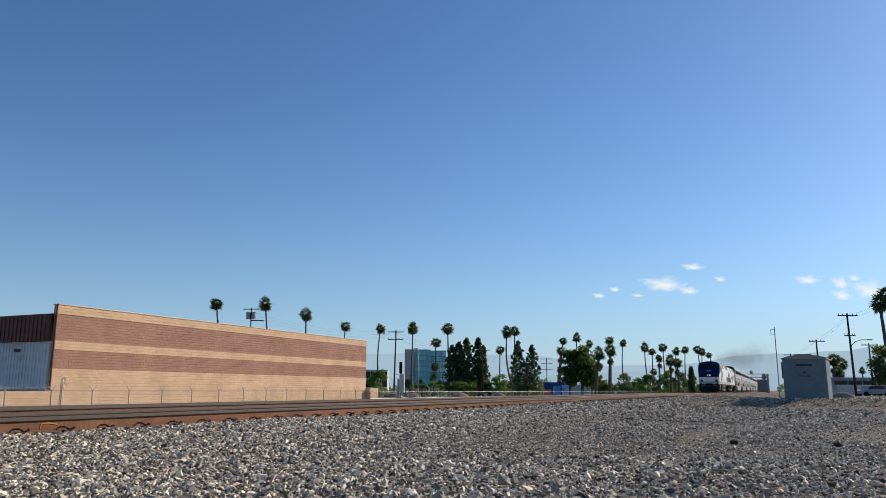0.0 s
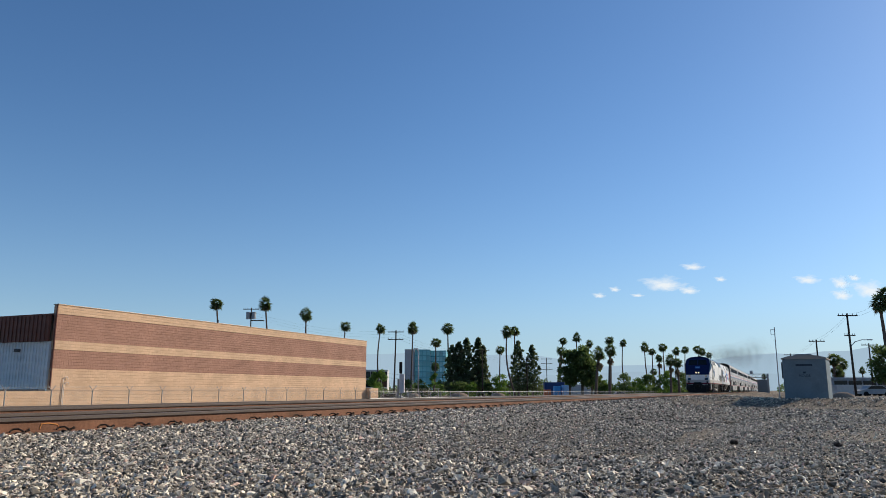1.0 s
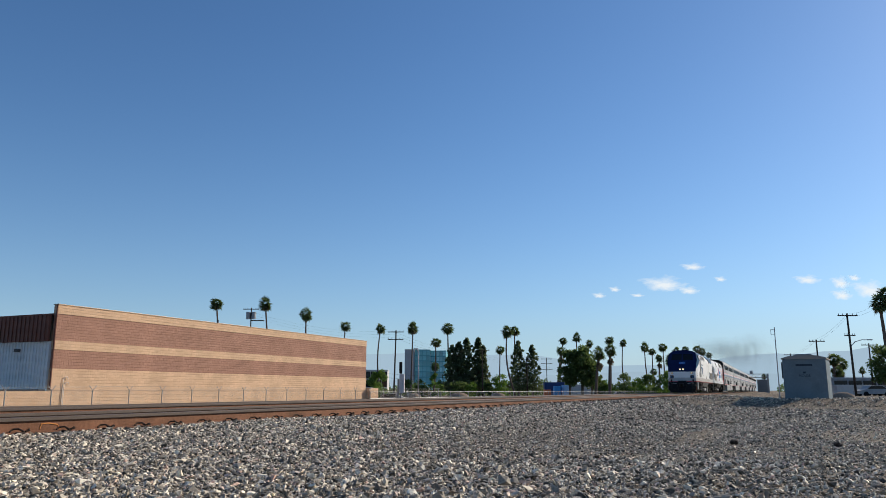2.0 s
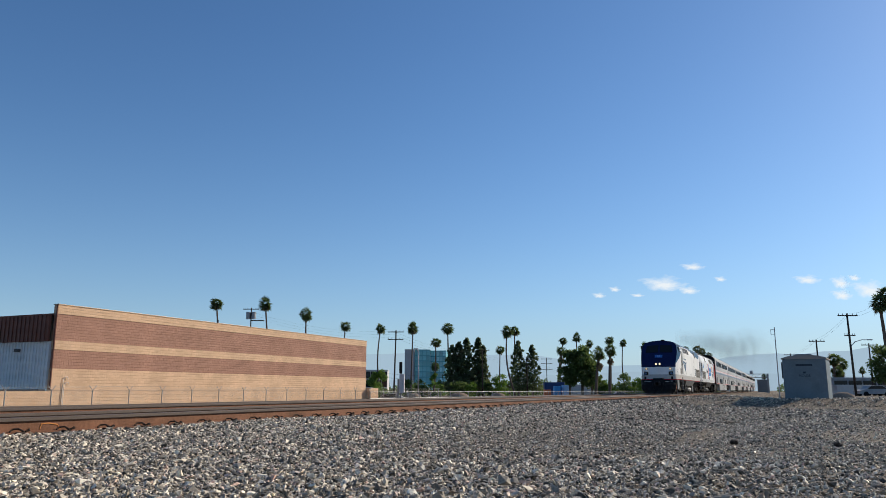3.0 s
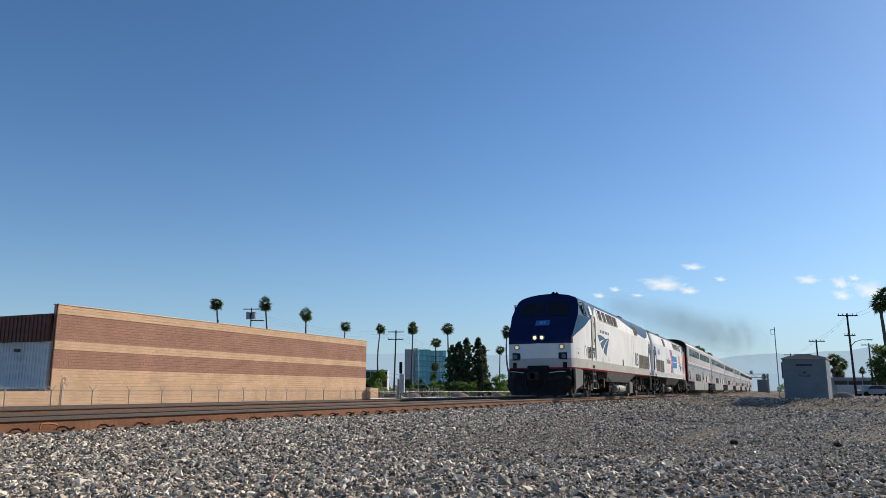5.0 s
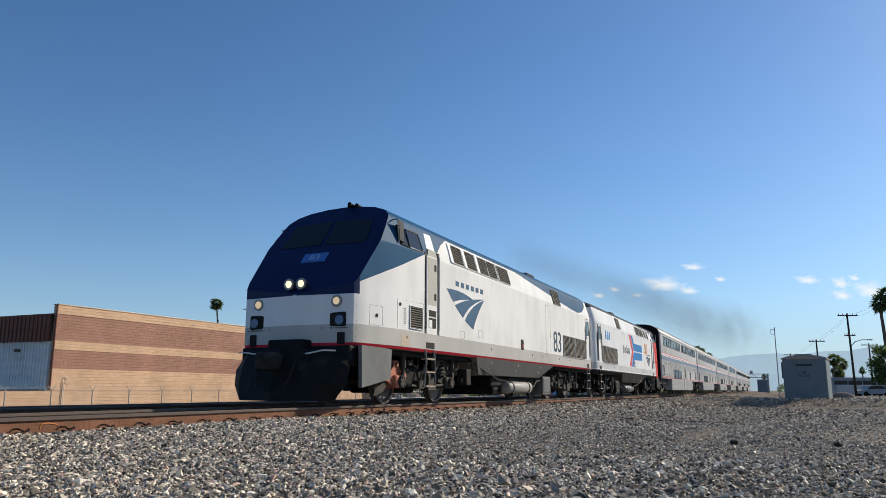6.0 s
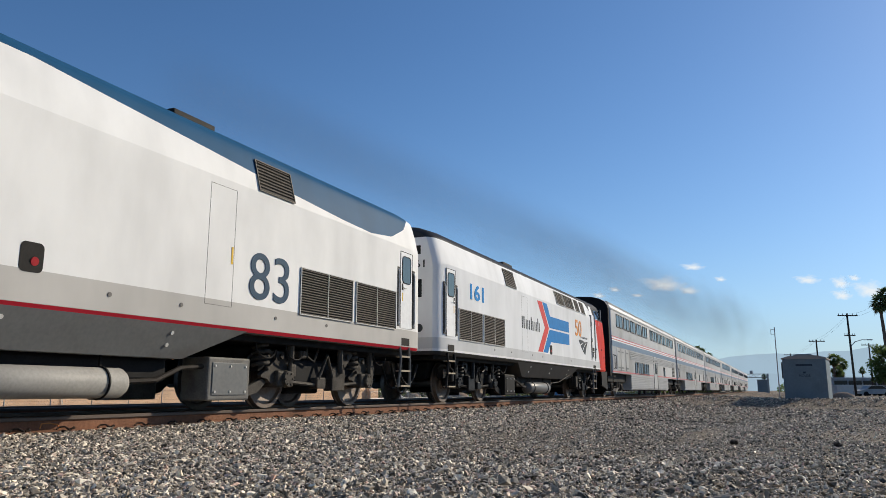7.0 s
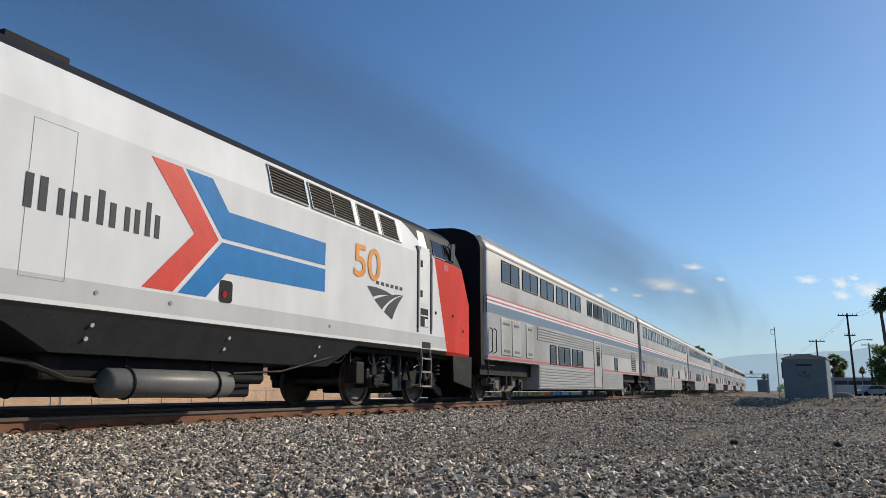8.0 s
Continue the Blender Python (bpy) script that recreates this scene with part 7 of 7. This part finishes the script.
        for a in (0.62, 0.95):
            part("grab_iron", bar(bmesh.new(), [(s * (RX + 0.01), a - CMID, 1.35), (s * (RX + 0.08), a - CMID, 1.4), (s * (RX + 0.08), a - CMID, 2.0), (s * (RX + 0.01), a - CMID, 2.05)], 0.016, 5), grime, e)
        stile = part("end_ladder", bar(bmesh.new(), [(s * (RX - 0.05), 0.6 - CMID, 0.4), (s * (RX - 0.05), 0.6 - CMID, 1.2)], 0.02, 5), grime, e)
        for z in (0.5, 0.75, 1.0):
            part("rung", bar(bmesh.new(), [(s * (RX - 0.05), 0.6 - CMID, z), (s * (RX - 0.02), 1.0 - CMID, z)], 0.02, 5), grime, stile)
    for u in (3.1, COACH - 3.1):
        c = u - CMID
        t = part("truck", box(box(bmesh.new(), -0.9, 0.9, c - 0.5, c + 0.5, 0.35, 0.85, 0.06), -0.6, 0.6, c - 1.7, c + 1.7, 0.5, 0.7, 0.04), black, e, "dark coach truck")
        for s in (-1, 1):
            bm = prism(bmesh.new(), [(c - 1.6, 0.45), (c - 0.9, 0.42), (c - 0.5, 0.28), (c + 0.5, 0.28), (c + 0.9, 0.42), (c + 1.6, 0.45), (c + 1.6, 0.66), (c + 0.7, 0.72), (c - 0.7, 0.72), (c - 1.6, 0.66)], s * 0.92, s * 1.10)
            part("side_frame", bm, material("coach_truck_grey", (0.14, 0.13, 0.12), 0.7, 0.1, 0.3, 4), t)
            for k in (-1.3, 1.3):
                part("journal_box", tube(box(bmesh.new(), s * 0.95, s * 1.2, c + k - 0.2, c + k + 0.2, 0.28, 0.66, 0.04), (s * 1.18, c + k, 0.46), (s * 1.24, c + k, 0.46), 0.14, 0.12, 14), grime, t)
            for y in (-0.25, 0.25):
                part("air_spring", tube(bmesh.new(), (s * 1.15, c + y, 0.45), (s * 1.15, c + y, 0.95), 0.12, sides=12), grime, t)
        for k in (-1.3, 1.3):
            wheelset(e, c + k, 0.457, 1, spin=kind == "baggage")
    bm = bmesh.new()
    for u0, u1 in ((0.0, 0.7), (COACH - 0.7, COACH)):
        box(bm, -0.12, 0.12, u0 - CMID, u1 - CMID, 0.72, 1.0, 0.03)
    part("coupler", bm, grime, e)
    for k, u in enumerate((6.5, 12.0, 17.5)):
        part("undertank", box(bmesh.new(), -1.2, 1.2, u - CMID, u + 3 - CMID, 0.28, 0.40, 0.03), black, e)
    return e


first_coach = coach("baggage")
MOVERS.append((first_coach, CMID))
plain_coach, lounge_car = coach("coach"), coach("lounge")
MOVERS.append((plain_coach, COACH + CMID))
MOVERS.append((lounge_car, 3 * COACH + CMID))
for i in (2, 4, 5, 6):
    MOVERS.append((copy_thing(plain_coach, Matrix.Translation((0, 0, 0))), i * COACH + CMID))


def smoke_material(strength):
    """Thin soot: mostly clear, thicker near the stack, broken up by noise, fading to the plume's edges."""
    m = bpy.data.materials.new("exhaust_smoke")
    m.use_nodes = True
    nt, n = m.node_tree, m.node_tree.nodes
    n.remove(n["Principled BSDF"])
    d, tr, mix = n.new("ShaderNodeBsdfTranslucent"), n.new("ShaderNodeBsdfTransparent"), n.new("ShaderNodeMixShader")
    d.inputs["Color"].default_value = (0.56, 0.44, 0.32, 1)
    tc, no, sep = n.new("ShaderNodeTexCoord"), n.new("ShaderNodeTexNoise"), n.new("ShaderNodeSeparateXYZ")
    no.inputs["Scale"].default_value, no.inputs["Detail"].default_value = 0.22, 5
    stretch = n.new("ShaderNodeMapping")
    stretch.inputs["Scale"].default_value = (1, 0.22, 1)
    nt.links.new(tc.outputs["Object"], stretch.inputs["Vector"])
    nt.links.new(stretch.outputs["Vector"], no.inputs["Vector"])
    nt.links.new(tc.outputs["UV"], sep.inputs[0])

    def ramp(socket, points):
        c = n.new("ShaderNodeFloatCurve")
        p = c.mapping.curves[0].points
        p[0].location, p[1].location = points[0], points[-1]
        for q in points[1:-1]:
            p.new(*q)
        c.mapping.update()
        nt.links.new(socket, c.inputs["Value"])
        return c.outputs["Value"]

    def times(a, b):
        x = n.new("ShaderNodeMath")
        x.operation = "MULTIPLY"
        nt.links.new(a, x.inputs[0])
        if isinstance(b, float):
            x.inputs[1].default_value = b
        else:
            nt.links.new(b, x.inputs[1])
        return x.outputs[0]
    along = ramp(sep.outputs["X"], [(0, 0), (0.03, 0.75), (0.12, 1), (0.35, 0.85), (0.62, 0.5), (0.85, 0.12), (1, 0)])
    across = ramp(sep.outputs["Y"], [(0, 0), (0.22, 0.45), (0.5, 1), (0.78, 0.45), (1, 0)])
    r = n.new("ShaderNodeMapRange")
    r.inputs["From Min"].default_value, r.inputs["From Max"].default_value = 0.25, 0.75
    r.inputs["To Min"].default_value = 0.25
    nt.links.new(no.outputs["Fac"], r.inputs["Value"])
    nt.links.new(times(times(times(along, across), r.outputs["Result"]), strength), mix.inputs["Fac"])
    nt.links.new(tr.outputs[0], mix.inputs[1])
    nt.links.new(d.outputs[0], mix.inputs[2])
    nt.links.new(mix.outputs[0], n["Material Output"].inputs["Surface"])
    return m


def smoke(off, length, rise, strength, seed, veils):
    """A plume of a few rolling veils that trails the stack."""
    s = thing("exhaust_smoke", "thin brown-grey diesel smoke trailing the engines", "smoke")
    mat = smoke_material(strength)
    for k in range(veils):
        bm = bmesh.new()
        uv = bm.loops.layers.uv.new("plume")
        rows = []
        nu, nv = 48, 10
        for i in range(nu + 1):
            q = (i / nu) ** 1.6
            lag = length * q
            half = 0.9 + 0.036 * lag
            mid = 5.3 + rise * lag + 0.35 * half * noise.noise((lag * 0.03, seed, k))
            row = []
            for j in range(nv + 1):
                v = 2 * j / nv - 1
                x = 0.035 * lag + (k - 0.5) * half * 0.5 + 0.12 * half * noise.noise((lag * 0.03, v * 0.8, seed + k)) + 0.15 * half * (1 - v * v)
                row.append((bm.verts.new((x, lag, mid + half * v)), (q, j / nv)))
            rows.append(row)
        for a, b in zip(rows, rows[1:]):
            for j in range(nv):
                quad = (a[j], b[j], b[j + 1], a[j + 1])
                f = bm.faces.new([p[0] for p in quad])
                for loop, p in zip(f.loops, quad):
                    loop[uv].uv = p[1]
        part("smoke_veil", bm, mat, s, "", Matrix.Translation((0, 0, 0)), smooth=True)
    MOVERS.append((s, off))


smoke(-2 * LOCO + 13.9, 200, 0.042, 0.31, 3, 2)
smoke(-LOCO + 7.5, 150, 0.028, 0.20, 8, 1)

def motions():
    times = [i * 0.25 for i in range(33)]
    for ob, off in MOVERS:
        turn = ob.matrix_basis.to_euler().z
        walk(ob, [(t, Matrix.Translation((TRACKS[0], train_y(t) + off, 0)) @ Matrix.Rotation(turn, 4, "Z")) for t in times])
    frames = [i / 30 for i in range(241)]
    for ob, r, sense in WHEELS:
        base = ob.matrix_basis.translation.copy()
        walk(ob, [(t, Matrix.Translation(base) @ Matrix.Rotation(sense * (train_y(0) - train_y(t)) / r, 4, "X")) for t in frames])


motions()
